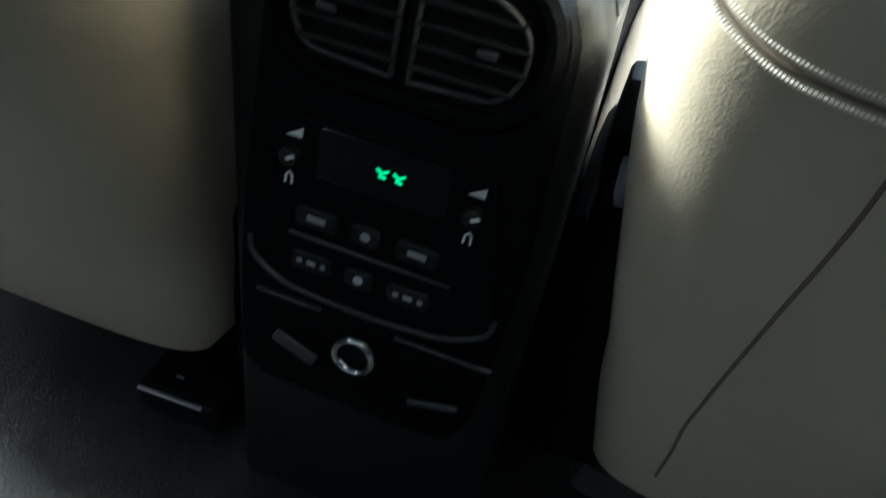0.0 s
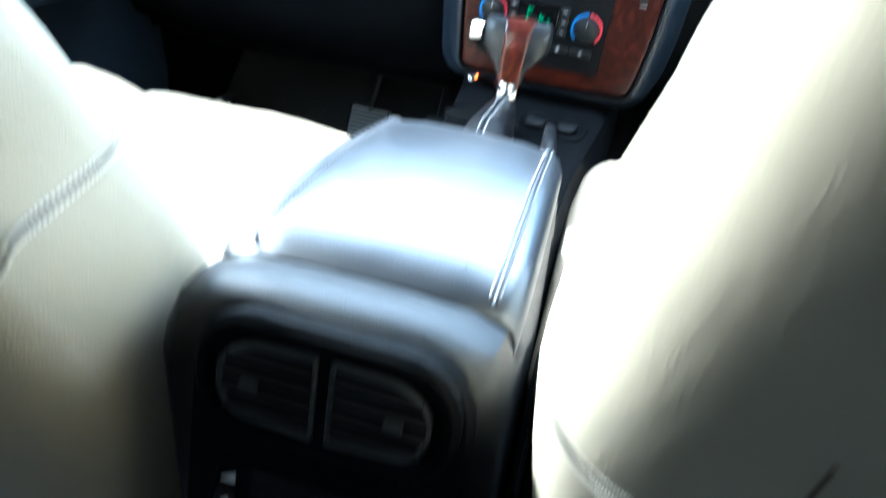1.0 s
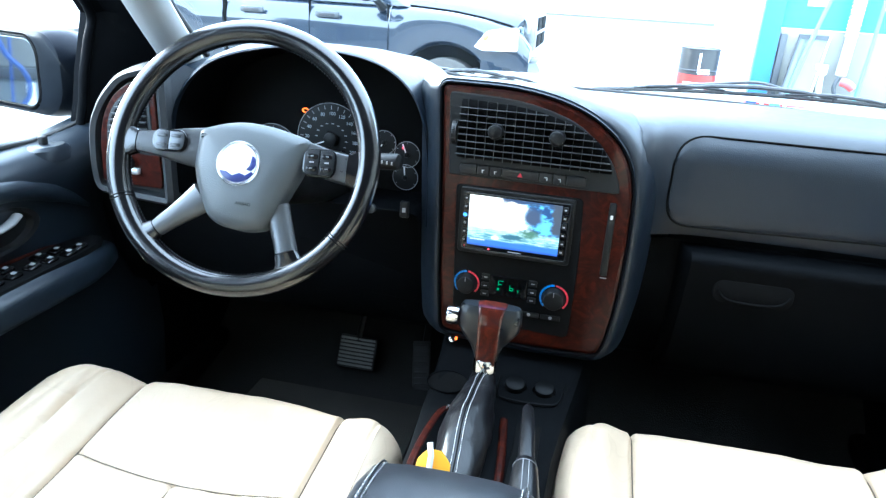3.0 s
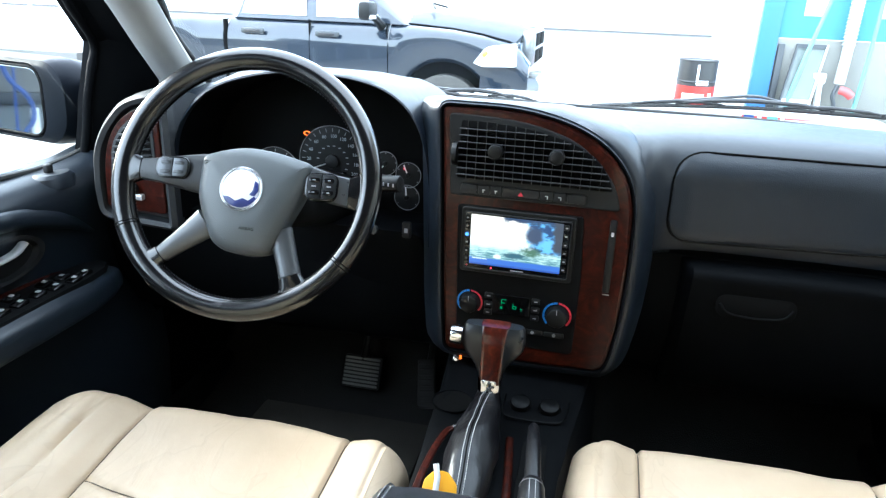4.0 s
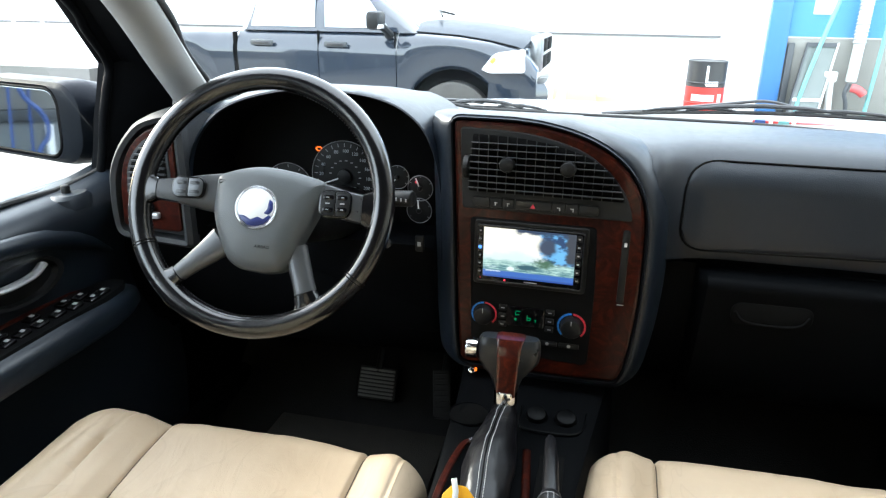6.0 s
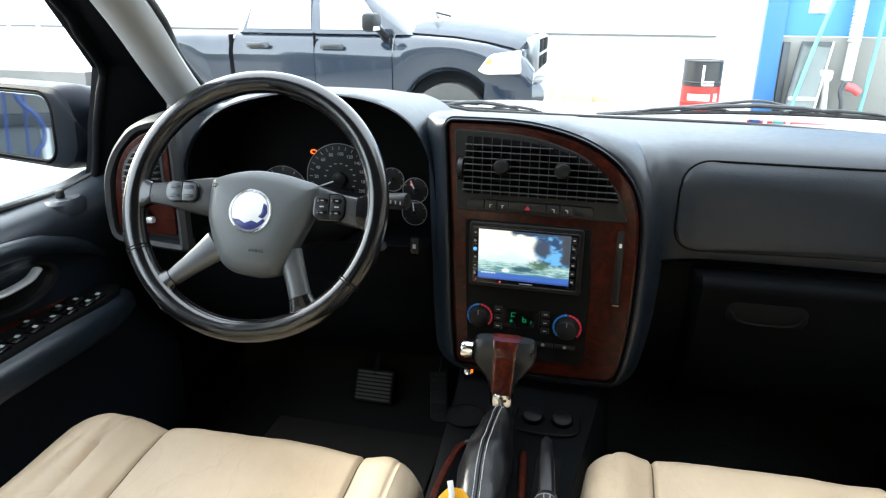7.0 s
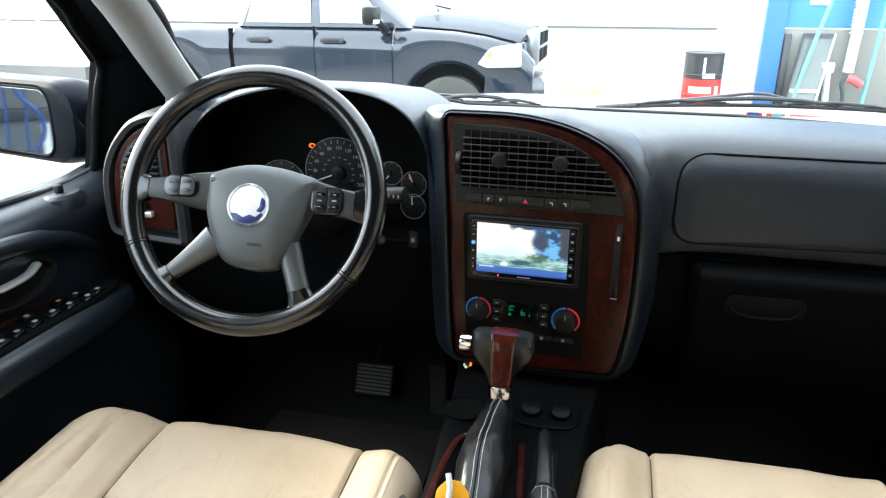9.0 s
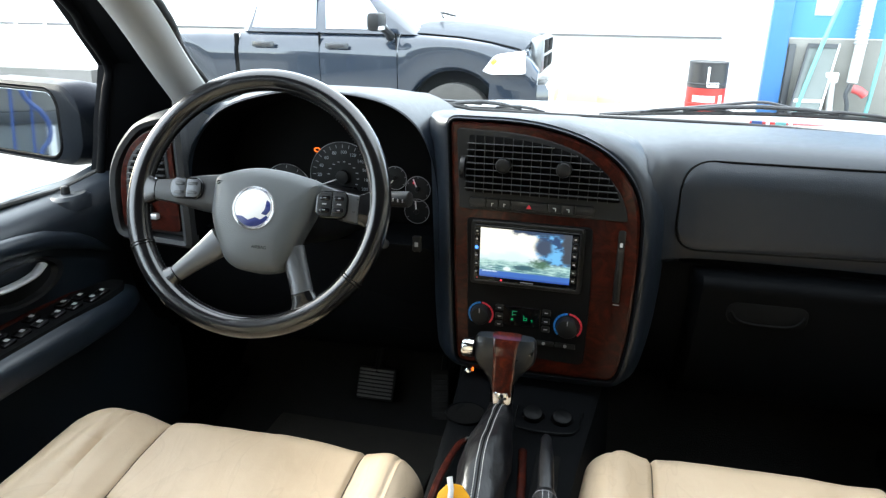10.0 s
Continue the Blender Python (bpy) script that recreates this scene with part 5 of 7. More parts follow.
for s in (-1, 1):
    part("fan_symbol", rear(loft([[(s * 0.0515 - 0.0045, -0.0042, 0.4330), (s * 0.0515 + 0.0045, -0.0042, 0.4330), (s * 0.0515 + 0.0045, -0.0042, 0.4385)], [(s * 0.0515 - 0.0045, -0.003, 0.4330), (s * 0.0515 + 0.0045, -0.003, 0.4330), (s * 0.0515 + 0.0045, -0.003, 0.4385)]])), M_WHITE, pan, "white wedge symbol")
    kn_ = part("fan_knob", rear(disc((s * 0.0525, -0.003, 0.4215), (0, -1, 0), 0.0055, 0.006, 16, 0.001)), M_PLASTIC, pan)
    part("knob_mark", rear(box((s * 0.0525 + 0.002, -0.0093, 0.4225), (0.005, 0.0006, 0.002), 0, Matrix.Rotation(radians(-30), 4, "Y"))), M_WHITE, kn_)
    part("symbol", rear(tube([(s * 0.0525 - 0.002, -0.004, 0.404), (s * 0.0525 - 0.0018, -0.004, 0.409), (s * 0.0525, -0.004, 0.411), (s * 0.0525 + 0.0018, -0.004, 0.409), (s * 0.0525 + 0.002, -0.004, 0.404)], 0.0007, 5)), M_WHITE, pan)
for row, z in ((0, 0.387), (1, 0.3565)):
    for kx in (-0.033, -0.003, 0.028):
        k_ = part("key", rear(plate(rounded(0.026 if abs(kx) > 0.01 else 0.018, 0.013, 0.004, 3, kx, z), -0.001, -0.0055, 0.0012)), M_PLASTIC, pan)
        if abs(kx) < 0.01:
            part("key_mark", rear(disc((kx, -0.0054, z), (0, -1, 0), 0.003, 0.0006, 10)), M_GREY_PRINT, k_)
        elif row == 0:
            part("key_mark", rear(box((kx, -0.0058, z), (0.011, 0.0006, 0.004))), M_GREY_PRINT, k_, "small pale word as a bar")
        else:
            for dx, w in ((-0.0075, 0.003), (0, 0.0055), (0.0075, 0.003)):
                part("key_mark", rear(box((kx + dx, -0.0058, z), (w, 0.0006, 0.003))), M_GREY_PRINT, k_)
part("ridge", rear(box((0, -0.0035, 0.3725), (0.10, 0.002, 0.0024), 0.0008)), M_VENT, pan)
so = part("power_socket", rear(tube([(0.002 + 0.0125 * math.cos(a), -0.004, 0.297 + 0.0125 * math.sin(a)) for a in (2 * math.pi * k / 28 for k in range(28))], 0.0026, 8, True)), M_CHROME, con, "round chrome-rimmed power socket")
part("socket_well", rear(disc((0.002, 0.0, 0.297), (0, -1, 0), 0.0125, 0.0015, 24)), M_CAVITY, so)
for kx, w in ((-0.046, 0.044), (0.056, 0.062)):
    part("tray_edge", rear(box((kx, -0.003, 0.323), (w, 0.003, 0.0025), 0.0008)), M_VENT, con)
part("tray_lip", rear(box((-0.038, -0.004, 0.286), (0.032, 0.004, 0.010), 0.002, Matrix.Rotation(radians(22), 4, "Y"))), M_VENT, con)
part("tray_lip", rear(box((0.058, -0.004, 0.281), (0.034, 0.004, 0.005), 0.002, Matrix.Rotation(radians(-16), 4, "Y"))), M_VENT, con)

# front tray of the console
tr = []
for y, wl, wr, top in ((0.50, 0.088, 0.10, 0.345), (0.62, 0.088, 0.108, 0.352), (0.75, 0.092, 0.114, 0.352), (0.85, 0.098, 0.126, 0.354), (0.95, 0.102, 0.140, 0.356), (1.03, 0.106, 0.152, 0.372), (1.12, 0.11, 0.16, 0.41)):
    tr.append([(-wl - 0.02, y, 0.02), (-wl - 0.008, y, top - 0.03), (-wl, y, top), (-wl + 0.01, y, top + 0.006), (-0.05, y, top + 0.004), (0.05, y, top + 0.004), (wr - 0.01, y, top + 0.006), (wr, y, top), (wr + 0.008, y, top - 0.03), (wr + 0.02, y, 0.02)])
part("front_tray", loft(tr), M_LOWER, con, "charcoal front console tray")
part("wood_strip", tube(spline([(-0.072, 0.56, 0.36), (-0.076, 0.70, 0.364), (-0.066, 0.80, 0.364), (-0.05, 0.826, 0.364)], 5), [0.0055] * 15 + [0.003], 10, flat=0.6), M_WOOD, con, "burl wood strip along the gate")
part("wood_strip", tube(spline([(0.052, 0.56, 0.360), (0.046, 0.70, 0.362), (0.035, 0.82, 0.362)], 5), 0.006, 10, flat=0.5), M_WOOD, con, "burl wood strip along the gate")
part("chrome_tip", tube([(-0.056, 0.818, 0.366), (-0.040, 0.832, 0.366)], 0.0045, 8), M_CHROME, con, "small chrome accent")
# Flat black disc painted for the shade down in the cup holder.
part("cup_well", disc((-0.072, 0.90, 0.3575), (0, 0, 1), 0.034, 0.0035, 28), M_CAVITY, con, "black disc for the shade in the cup holder")
part("cup_ring", tube([(-0.072 + 0.034 * math.cos(a), 0.90 + 0.034 * math.sin(a), 0.362) for a in (2 * math.pi * k / 28 for k in range(28))], 0.0015, 6, True), M_LOWER, con)
for kx in (0.040, 0.089):
    k_ = part("socket_cap", disc((kx, 0.922, 0.352), (0, -0.30, 1), 0.0175, 0.022, 28, 0.005), M_CAP, con, "round black socket cap")
    part("cap_rim", tube([(kx + 0.0185 * math.cos(a), 0.922 + 0.0185 * math.sin(a), 0.3615) for a in (2 * math.pi * k / 26 for k in range(26))], 0.0016, 6, True), M_CAP, k_)
part("tray_edge", tube(spline([(0.012, 0.945, 0.362), (0.014, 0.893, 0.3625), (0.030, 0.876, 0.363), (0.095, 0.876, 0.3635), (0.116, 0.893, 0.364), (0.122, 0.945, 0.364)], 6), 0.0018, 8), M_CAP, con, "raised edge of the socket tray")
part("small_lamp", disc((-0.088, 1.005, 0.385), (0, -0.8, 0.5), 0.006, 0.006, 14, 0.001), M_CHROME, con)
part("small_lamp", box((-0.080, 0.998, 0.392), (0.003, 0.003, 0.006)), M_AMBER, con, "tiny orange lamp")
# Black block painted for the shade in the lever's slot.
part("brake_slot", box((0.075, 0.70, 0.3575), (0.038, 0.24, 0.006), 0.002), M_CAVITY, con)

# gear lever
gear = thing("gear_lever", "gear lever with burl wood grip and stitched leather boot", "gear lever", (-0.006, 0.78, 0.36))
boot_path = spline([(-0.008, 0.866, 0.418), (-0.008, 0.860, 0.406), (-0.009, 0.836, 0.393), (-0.011, 0.79, 0.384), (-0.013, 0.74, 0.375), (-0.012, 0.68, 0.360), (-0.012, 0.62, 0.345)], 6)
boot_r = [v.z for v in spline([(0, 0, 0.0170), (0, 0, 0.0195), (0, 0, 0.026), (0, 0, 0.033), (0, 0, 0.037), (0, 0, 0.034), (0, 0, 0.03)], 6)]


def boot_fold(q, k):
    """Soft folds of the leather that run down and round the boot."""
    return (0.045 * math.sin(4 * q + 0.35 * k) + 0.022 * math.sin(7 * q - 0.6 * k + 1.1) + 0.02 * math.sin(1.15 * k + 2 * q)) * min(1, k / 10)


bl = []
for k, (c, r) in enumerate(zip(boot_path, boot_r)):
    d = (boot_path[min(k + 1, len(boot_path) - 1)] - boot_path[max(0, k - 1)]).normalized()
    up = Vector((1, 0, 0)).cross(d).normalized()
    bl.append([c + r * (1 + boot_fold(q, k)) * (math.cos(q) * Vector((1, 0, 0)) + math.sin(q) * up) for q in (2 * math.pi * j / 36 for j in range(36))])
boot = part("boot", loft(bl), M_BOOT, gear, "black leather boot")


def on_boot(k, off, lift):
    """A point on the boot's upper side."""
    c, r = boot_path[k], boot_r[k]
    d = (boot_path[min(k + 1, len(boot_path) - 1)] - boot_path[max(0, k - 1)]).normalized()
    up = Vector((1, 0, 0)).cross(d).normalized()
    ux = (off + 0.002 - 0.006 * math.sin(math.pi * k / 36)) / r
    q = -math.acos(ux)
    rr_ = r * (1 + boot_fold(q, k)) + lift
    return c + rr_ * (math.cos(q) * Vector((1, 0, 0)) + math.sin(q) * up)


for off in (-0.0046, 0.0046):
    pts = [on_boot(k, off, 0.0006) for k in range(len(boot_path))]
    sb = bmesh.new()
    for a, b_ in zip(pts, pts[1:]):
        n_ = max(1, round((b_ - a).length / 0.0042))
        for j in range(n_):
            p0, p1 = a + (b_ - a) * (j / n_), a + (b_ - a) * ((j + 0.75) / n_)
            tube([p0, p1], 0.0006, 5, False, sb)
    part("stitching", sb, M_THREAD_PALE, boot, "row of pale stitches")
part("boot_seam", tube([on_boot(k, 0, 0.0003) for k in range(len(boot_path))], 0.0011, 5), M_CAVITY, boot)
part("collar", disc((-0.008, 0.867, 0.417), (0.0, 0.05, 1.0), 0.0195, 0.022, 32, 0.003), M_CHROME, gear, "chrome collar")
GRIP = [(0.430, -0.025, 0.010, 0.0165), (0.445, -0.0275, 0.0115, 0.0175), (0.460, -0.0345, 0.0175, 0.0185), (0.475, -0.047, 0.030, 0.0195), (0.488, -0.0565, 0.0405, 0.0205), (0.500, -0.0575, 0.0425, 0.0205), (0.511, -0.0565, 0.042, 0.019), (0.519, -0.0555, 0.041, 0.0165), (0.5245, -0.052, 0.038, 0.012)]
INLAY = [(0.4315, -0.0235, 0.0085), (0.46, -0.0250, 0.0110), (0.49, -0.0265, 0.0145), (0.5245, -0.028, 0.0175)]


def grip_loop(z, x0, x1, d, e=0.62):
    return [((x0 + x1) / 2 + (x1 - x0) / 2 * math.copysign(abs(math.cos(q)) ** e, math.cos(q)), 0.870 + 0.10 * (z - 0.43) + d * math.copysign(abs(math.sin(q)) ** e, math.sin(q)), z) for q in (2 * math.pi * k / 32 for k in range(32))]


part("grip_arm", loft([grip_loop(z, x0, x1, d) for z, x0, x1, d in GRIP]), M_GRIP, gear, "black handle shell with two arms")
il = []
for k in range(15):
    z = 0.431 + 0.0935 * k / 14
    x0 = lerp_table([(a_, b_) for a_, b_, c_ in INLAY], z)
    x1 = lerp_table([(a_, c_) for a_, b_, c_ in INLAY], z)
    d = lerp_table([(a_, d_) for a_, b_, c_, d_ in GRIP], z) + 0.0016
    il.append(grip_loop(z + (0.001 if k == 14 else 0), x0, x1, d, 0.35))
part("wood_grip", loft(il), M_WOOD_GRIP, gear, "burl wood grip")
part("release_button", disc((-0.057, 0.876, 0.5005), (-1, 0, 0), 0.0155, 0.019, 28, 0.003), M_CHROME, gear, "chrome release button")

# parking brake
pb = thing("parking_brake", "black leather parking brake lever beside the gear lever", "brake lever", (0.082, 0.68, 0.36))
part("lever", tube([(0.085, 0.60, 0.382), (0.081, 0.68, 0.400), (0.076, 0.74, 0.408), (0.0715, 0.785, 0.411), (0.0705, 0.795, 0.410)], [0.011, 0.0115, 0.0105, 0.008, 0.004], 16), M_BOOT, pb)
pboot = part("boot", tube([(0.087, 0.56, 0.365), (0.0845, 0.63, 0.384), (0.0815, 0.670, 0.396), (0.081, 0.680, 0.399), (0.081, 0.682, 0.3995)], [0.026, 0.021, 0.0165, 0.0135, 0.011], 20), M_BOOT, pb)
for off in (-0.004, 0.004):
    part("stitching", tube([(0.087 + off, 0.56, 0.3915), (0.0845 + off, 0.63, 0.4055), (0.0815 + off, 0.668, 0.4132)], 0.0006, 5), M_THREAD, pboot)
part("stitching", tube([(0.0815 + 0.0168 * math.cos(q), 0.6685, 0.3955 + 0.0168 * math.sin(q)) for q in (math.pi * k / 14 for k in range(15))], 0.0006, 5), M_THREAD, pboot)

# yellow tag on its tie
tag = thing("key_tag", "yellow plastic key tag with a white tie", "tag", (-0.037, 0.64, 0.385))
tm = Matrix.Translation((-0.037, 0.640, 0.396)) @ Matrix.Rotation(radians(-35), 4, "X")
b = plate(fillet([(-0.024, -0.012), (0.024, -0.012), (0.022, 0.006), (0.008, 0.020), (-0.010, 0.020), (-0.022, 0.006)], 0.004, 3), 0.003, 0.0, 0.0008)
bmesh.ops.transform(b, matrix=tm, verts=b.verts)
part("tag_body", b, M_YELLOW, tag)
b = tube([(-0.004, -0.003, -0.006), (-0.004, -0.004, 0.012), (-0.009, -0.002, 0.028)], [0.004, 0.004, 0.004], 8, flat=0.35)
bmesh.ops.transform(b, matrix=tm, verts=b.verts)
part("tie", b, M_WHITE, tag, "white plastic tie")


# ---------------- front seats ----------------
def seat(name, cx, dy, label, flip, clen, bolster, FRONT, REAR, WIDER):
    """A front seat: sculpted cushion, backrest, head rest, trims and rails. flip is +1 where the console lies at its right."""
    th = thing(name, label, "seat", (cx, 0.5 + dy, 0.0), "front seats")
    HW, IN, HWO, BOL = 0.272, 0.171, 0.334, bolster
    front = 0.815 + dy + clen
    back = 0.20 + dy
    nu, nv = 200, 130
    L = front - back

    def top_z(u, v):
        """Height of the cushion: u across in metres from its middle, v from its front edge backwards in metres."""
        base = (0.351 if flip > 0 else 0.348) - 0.055 * min(1, v / 0.5) - 0.006 * math.exp(-((v - 0.0) / 0.05) ** 2)
        a = abs(u)
        bol = 0.0
        if a > IN:
            outer = u * flip < 0
            t = min(1, (a - IN) / ((HWO if outer else HW) - IN))
            hb = 0.028 if outer else BOL
            ts = min(1.0, t / 0.5)
            bol = hb * 0.85 * ts * ts * (3 - 2 * ts) if not outer else hb * math.sin(math.pi * min(1, t * 0.78)) ** 1.3 + 0.012 * min(1, v / 0.3) * outer
        z = base + bol + 0.006 * math.cos(u / IN * math.pi / 2) * (a < IN)
        seam = math.exp(-((a - IN) / 0.004) ** 2) * 0.008
        if a > IN and u * flip < 0:
            seam += math.exp(-((a - IN) / 0.045) ** 2) * 0.012
        if a < IN:
            vs = 0.235 - 0.03 * (u / IN) ** 2
            seam += math.exp(-((v - vs) / 0.004) ** 2) * 0.005
            if v > vs:
                seam += math.exp(-(u / 0.004) ** 2) * 0.005
        else:
            seam += math.exp(-((a - IN - 0.062) / 0.003) ** 2) * 0.002
        wrinkle = 0.006 * noise.noise((u * 30, v * 7, 3.1)) * max(0, min(1, (a - IN) / 0.03)) * (u * flip < 0)
        if u * flip < 0 and a > IN and flip > 0:
            for c_, w_, d_ in ((0.30, 0.03, 0.0014), (0.44, 0.028, 0.0020), (0.58, 0.03, 0.0016), (0.72, 0.03, 0.0014)):
                wrinkle -= d_ * math.exp(-((t - c_ - 0.10 * math.sin(9 * v + 20 * c_)) / w_) ** 2) * min(1, v / 0.05) * max(0, 1 - v / 0.42)
        return z - seam + wrinkle + 0.0032 * noise.noise((u * 11, v * 9, cx)) + 0.0012 * noise.noise((u * 34, v * 18, 2.0 + cx))

    rows = []
    for j in range(nv + 1):
        s = j / nv
        v = L * s
        f = min(1.0, v / 0.055)
        drop = 0.055 * (1 - math.sqrt(max(0, 1 - (1 - f) ** 2)))
        row = []
        for i in range(nu + 1):
            w = -1 + 2 * i / nu
            hw = HWO if w * flip < 0 else HW + (0.012 * min(1.0, v / 0.12) if flip < 0 else 0.0) - 0.085 * max(0.0, min(1.0, (v - L + 0.26) / 0.16)) ** 1.2
            u = hw * math.copysign(abs(w) ** 0.9, w)
            e = max(0.0, (abs(u) - (hw - 0.058)) / 0.058)
            z = top_z(u, v) - drop - 0.050 * (1 - math.sqrt(max(0, 1 - e * e)))
            yy = front - v - ((0.068 if u < 0 and flip > 0 else 0.03) * (abs(u) / hw) ** 4 if flip > 0 or u < 0 else -0.022 * (u / hw) ** 1.5)
            row.append((cx + u, yy, z))
        rows.append(row)
    skirt0 = [(x, y - 0.0, 0.20) for x, y, z in rows[0]]
    bm = bmesh.new()
    V = [[bm.verts.new(p) for p in r] for r in [skirt0] + rows + [[(x, y, 0.2) for x, y, z in rows[-1]]]]
    for a, b in zip(V, V[1:]):
        for i in range(nu):
            bm.faces.new((a[i], a[i + 1], b[i + 1], b[i]))
    for side in (0, nu):
        low = [bm.verts.new((r[side].co.x - 0.004 * (1 if side else -1), r[side].co.y, 0.20)) for r in V]
        for k in range(len(V) - 1):
            try:
                bm.faces.new((V[k][side], V[k + 1][side], low[k + 1], low[k]))
            except ValueError:
                pass
    cu = part("cushion", bm, M_CREAM, th, "cream leather cushion with sewn seams and light wear")
    for s in (-1, 1):
        sb = tube([(cx + s * IN, front - v - 0.003 - 0.03 * (IN / HW) ** 4, top_z(s * IN, v) - 0.055 * (1 - math.sqrt(max(0, 1 - (1 - min(1, v / 0.055)) ** 2))) + 0.0012) for v in (0.030 + 0.012 * k for k in range(42))], 0.0010, 5)
        part("seam", sb, M_SEAM, cu)
    for k in range(2):
        if k == 0:
            ln = [(u, 0.235 - 0.03 * (u / IN) ** 2) for u in [IN * (-1 + 0.1 * j) for j in range(21)]]
        else:
            ln = [(0.0, 0.237 + 0.02 * j) for j in range(14)]
        part("seam", tube([(cx + u, front - v - 0.03 * (u / HW) ** 4, top_z(u, v) + 0.0014) for u, v in ln], 0.0010, 5), M_SEAM, cu)
    wel = tube(spline([(cx + flip * (HW - 0.040 + 0.006), front - v - 0.0185, top_z(flip * (HW - 0.034), v) - 0.006 - 0.055 * (1 - math.sqrt(max(0, 1 - (1 - min(1, v / 0.055)) ** 2)))) for v in (0.035, 0.05, 0.07, 0.12, 0.2, 0.3, 0.4)], 4), 0.0022, 6)
    part("piping", wel, M_CREAM, cu)
    part("base_trim", box((cx, (front + back) / 2 - 0.03, 0.15), (0.50, L - 0.10, 0.12), 0.02), M_PLASTIC, th, "black plastic seat base")
    trim = []
    for y in (back + 0.02, back + 0.06, back + 0.3, front - 0.16, front - 0.10):
        top = 0.27 if back + 0.03 < y < front - 0.12 else 0.22
        trim.append([(cx + flip * (HW + a_), y, z) for a_, z in ((-0.03, 0.04), (0.002, 0.05), (0.008, 0.16), (0.005, top - 0.01), (-0.002, top), (-0.03, top))])
    part("side_trim", loft(trim), M_PLASTIC, th, "black plastic seat side trim")
    sx = cx + flip * HW
    part("side_shield", loft([[(sx + flip * a_, y, z) for a_, z in ((0.001, 0.1), (0.006, 0.12), (0.008, top - 0.01), (0.004, top), (0.0, top - 0.01))] for y, top in ((back - 0.04, 0.30), (back - 0.02, 0.38), (back + 0.06, 0.40), (back + 0.16, 0.37), (back + 0.24, 0.30))]), M_LOWER, th, "black plastic shield beside the cushion")
    part("hinge_cover", box((sx - flip * 0.052, back + 0.035, 0.26), (0.098, 0.13, 0.28), 0.02), M_LOWER, th, "black plastic hinge cover")
    bk_y = back + 0.055
    part("buckle_stalk", box((sx - flip * 0.004, bk_y, 0.36), (0.010, 0.030, 0.12), 0.003), M_PLASTIC, th)
    part("belt_buckle", box((sx - flip * 0.004, bk_y, 0.420), (0.020, 0.036, 0.062), 0.006), M_LOWER, th, "black seat belt buckle")
    for s in (-1, 1):
        part("rail", box((cx + s * 0.20, (front + back) / 2 + 0.02, 0.045), (0.045, L - 0.14, 0.09), 0.01), M_PLASTIC, th, "black seat rail")

    # backrest
    WID = [(0.13, 0.19), (0.17, 0.218), (0.25, 0.240), (0.35, 0.257), (0.45, 0.270), (0.55, 0.279), (0.66, 0.276), (0.72, 0.268), (0.79, 0.252), (0.815, 0.244), (0.836, 0.231), (0.848, 0.214), (0.858, 0.186), (0.868, 0.12), (0.872, 0.03)]
    zs = [0.13, 0.14, 0.155, 0.17, 0.20, 0.23, 0.26] + [0.30 + 0.02 * k for k in range(25)] + [0.79, 0.80, 0.81, 0.82, 0.83, 0.84, 0.85, 0.857, 0.863, 0.868, 0.8715]
    loops = []
    EX = 0.50

    def ring_at(z, n):
        """One level section of the backrest: flared towards the front, narrower at its rear panel."""
        w, r, f = lerp_table(WID, z) + lerp_table(WIDER, z), lerp_table(REAR, z) + dy, lerp_table(FRONT, z) + dy
        lp = []
        for k in range(n):
            q = 2 * math.pi * k / n
            c, s = math.cos(q), math.sin(q)
            # the rear panel is flatter, with tighter corners, up to the shoulder
            sq = max(0.0, min(1.0, (0.84 - z) / 0.08)) if s < 0 else 0.0
            ex = EX - 0.18 * sq
            taper = (0.25 * max(0.0, -s) ** 1.4) * (1 - sq) + 0.13 * max(0.0, -s) * sq
            ux = w * math.copysign(abs(c) ** ex, c) * (1 - taper)
            yy = (r + f) / 2 + (f - r) / 2 * math.copysign(abs(s) ** ex, s)
            if s > 0:
                yy -= 0.035 * max(0, 1 - (abs(ux) / 0.19) ** 4) * min(1, (z - 0.13) / 0.1) * min(1, max(0, (0.84 - z) / 0.1))
            lp.append((cx + ux, yy, z))
        return lp

    def rear_y(x, z):
        lp = ring_at(z, 192)[96:] + [ring_at(z, 192)[0]]
        for (xa, ya, _), (xb, yb, _) in zip(lp, lp[1:]):
            if (xa - x) * (xb - x) <= 0 and xa != xb:
                return ya + (yb - ya) * (x - xa) / (xb - xa)
        return dy + (lerp_table(REAR, z) + lerp_table(FRONT, z)) / 2

    for z in zs:
        loops.append(ring_at(z, 72))
    bk = part("backrest", loft(loops), M_CREAM_BACK, th, "cream leather backrest with a stitched rear panel")
    # double seam on the rear panel
    side = flip
    edge = lambda d: cx + side * d
    bend = [(66, 0.5512), (50, 0.552), (35, 0.556), (20, 0.566), (10, 0.577), (4, 0.587), (1, 0.595)]

    def corner(sd, a_, z):
        """The point of the rear corner at an angle from the flank, on one side, at a height."""
        lp = ring_at(z, 360)
        return lp[360 - a_ if sd > 0 else 180 + a_]

    def flank_x(sd, y, z):
        """Where the flank of the backrest lies at a depth and height, on one side."""
        lp = [p for p in ring_at(z, 384) if (p[0] - cx) * sd > 0.15]
        for (xa, ya, _), (xb, yb, _) in zip(lp, lp[1:]):
            if (ya - dy - y) * (yb - dy - y) <= 0 and ya != yb:
                return xa + (xb - xa) * (y + dy - ya) / (yb - ya)
        return lp[0][0]

    rise = [(0.130, 0.603), (0.150, 0.606), (0.170, 0.608)]
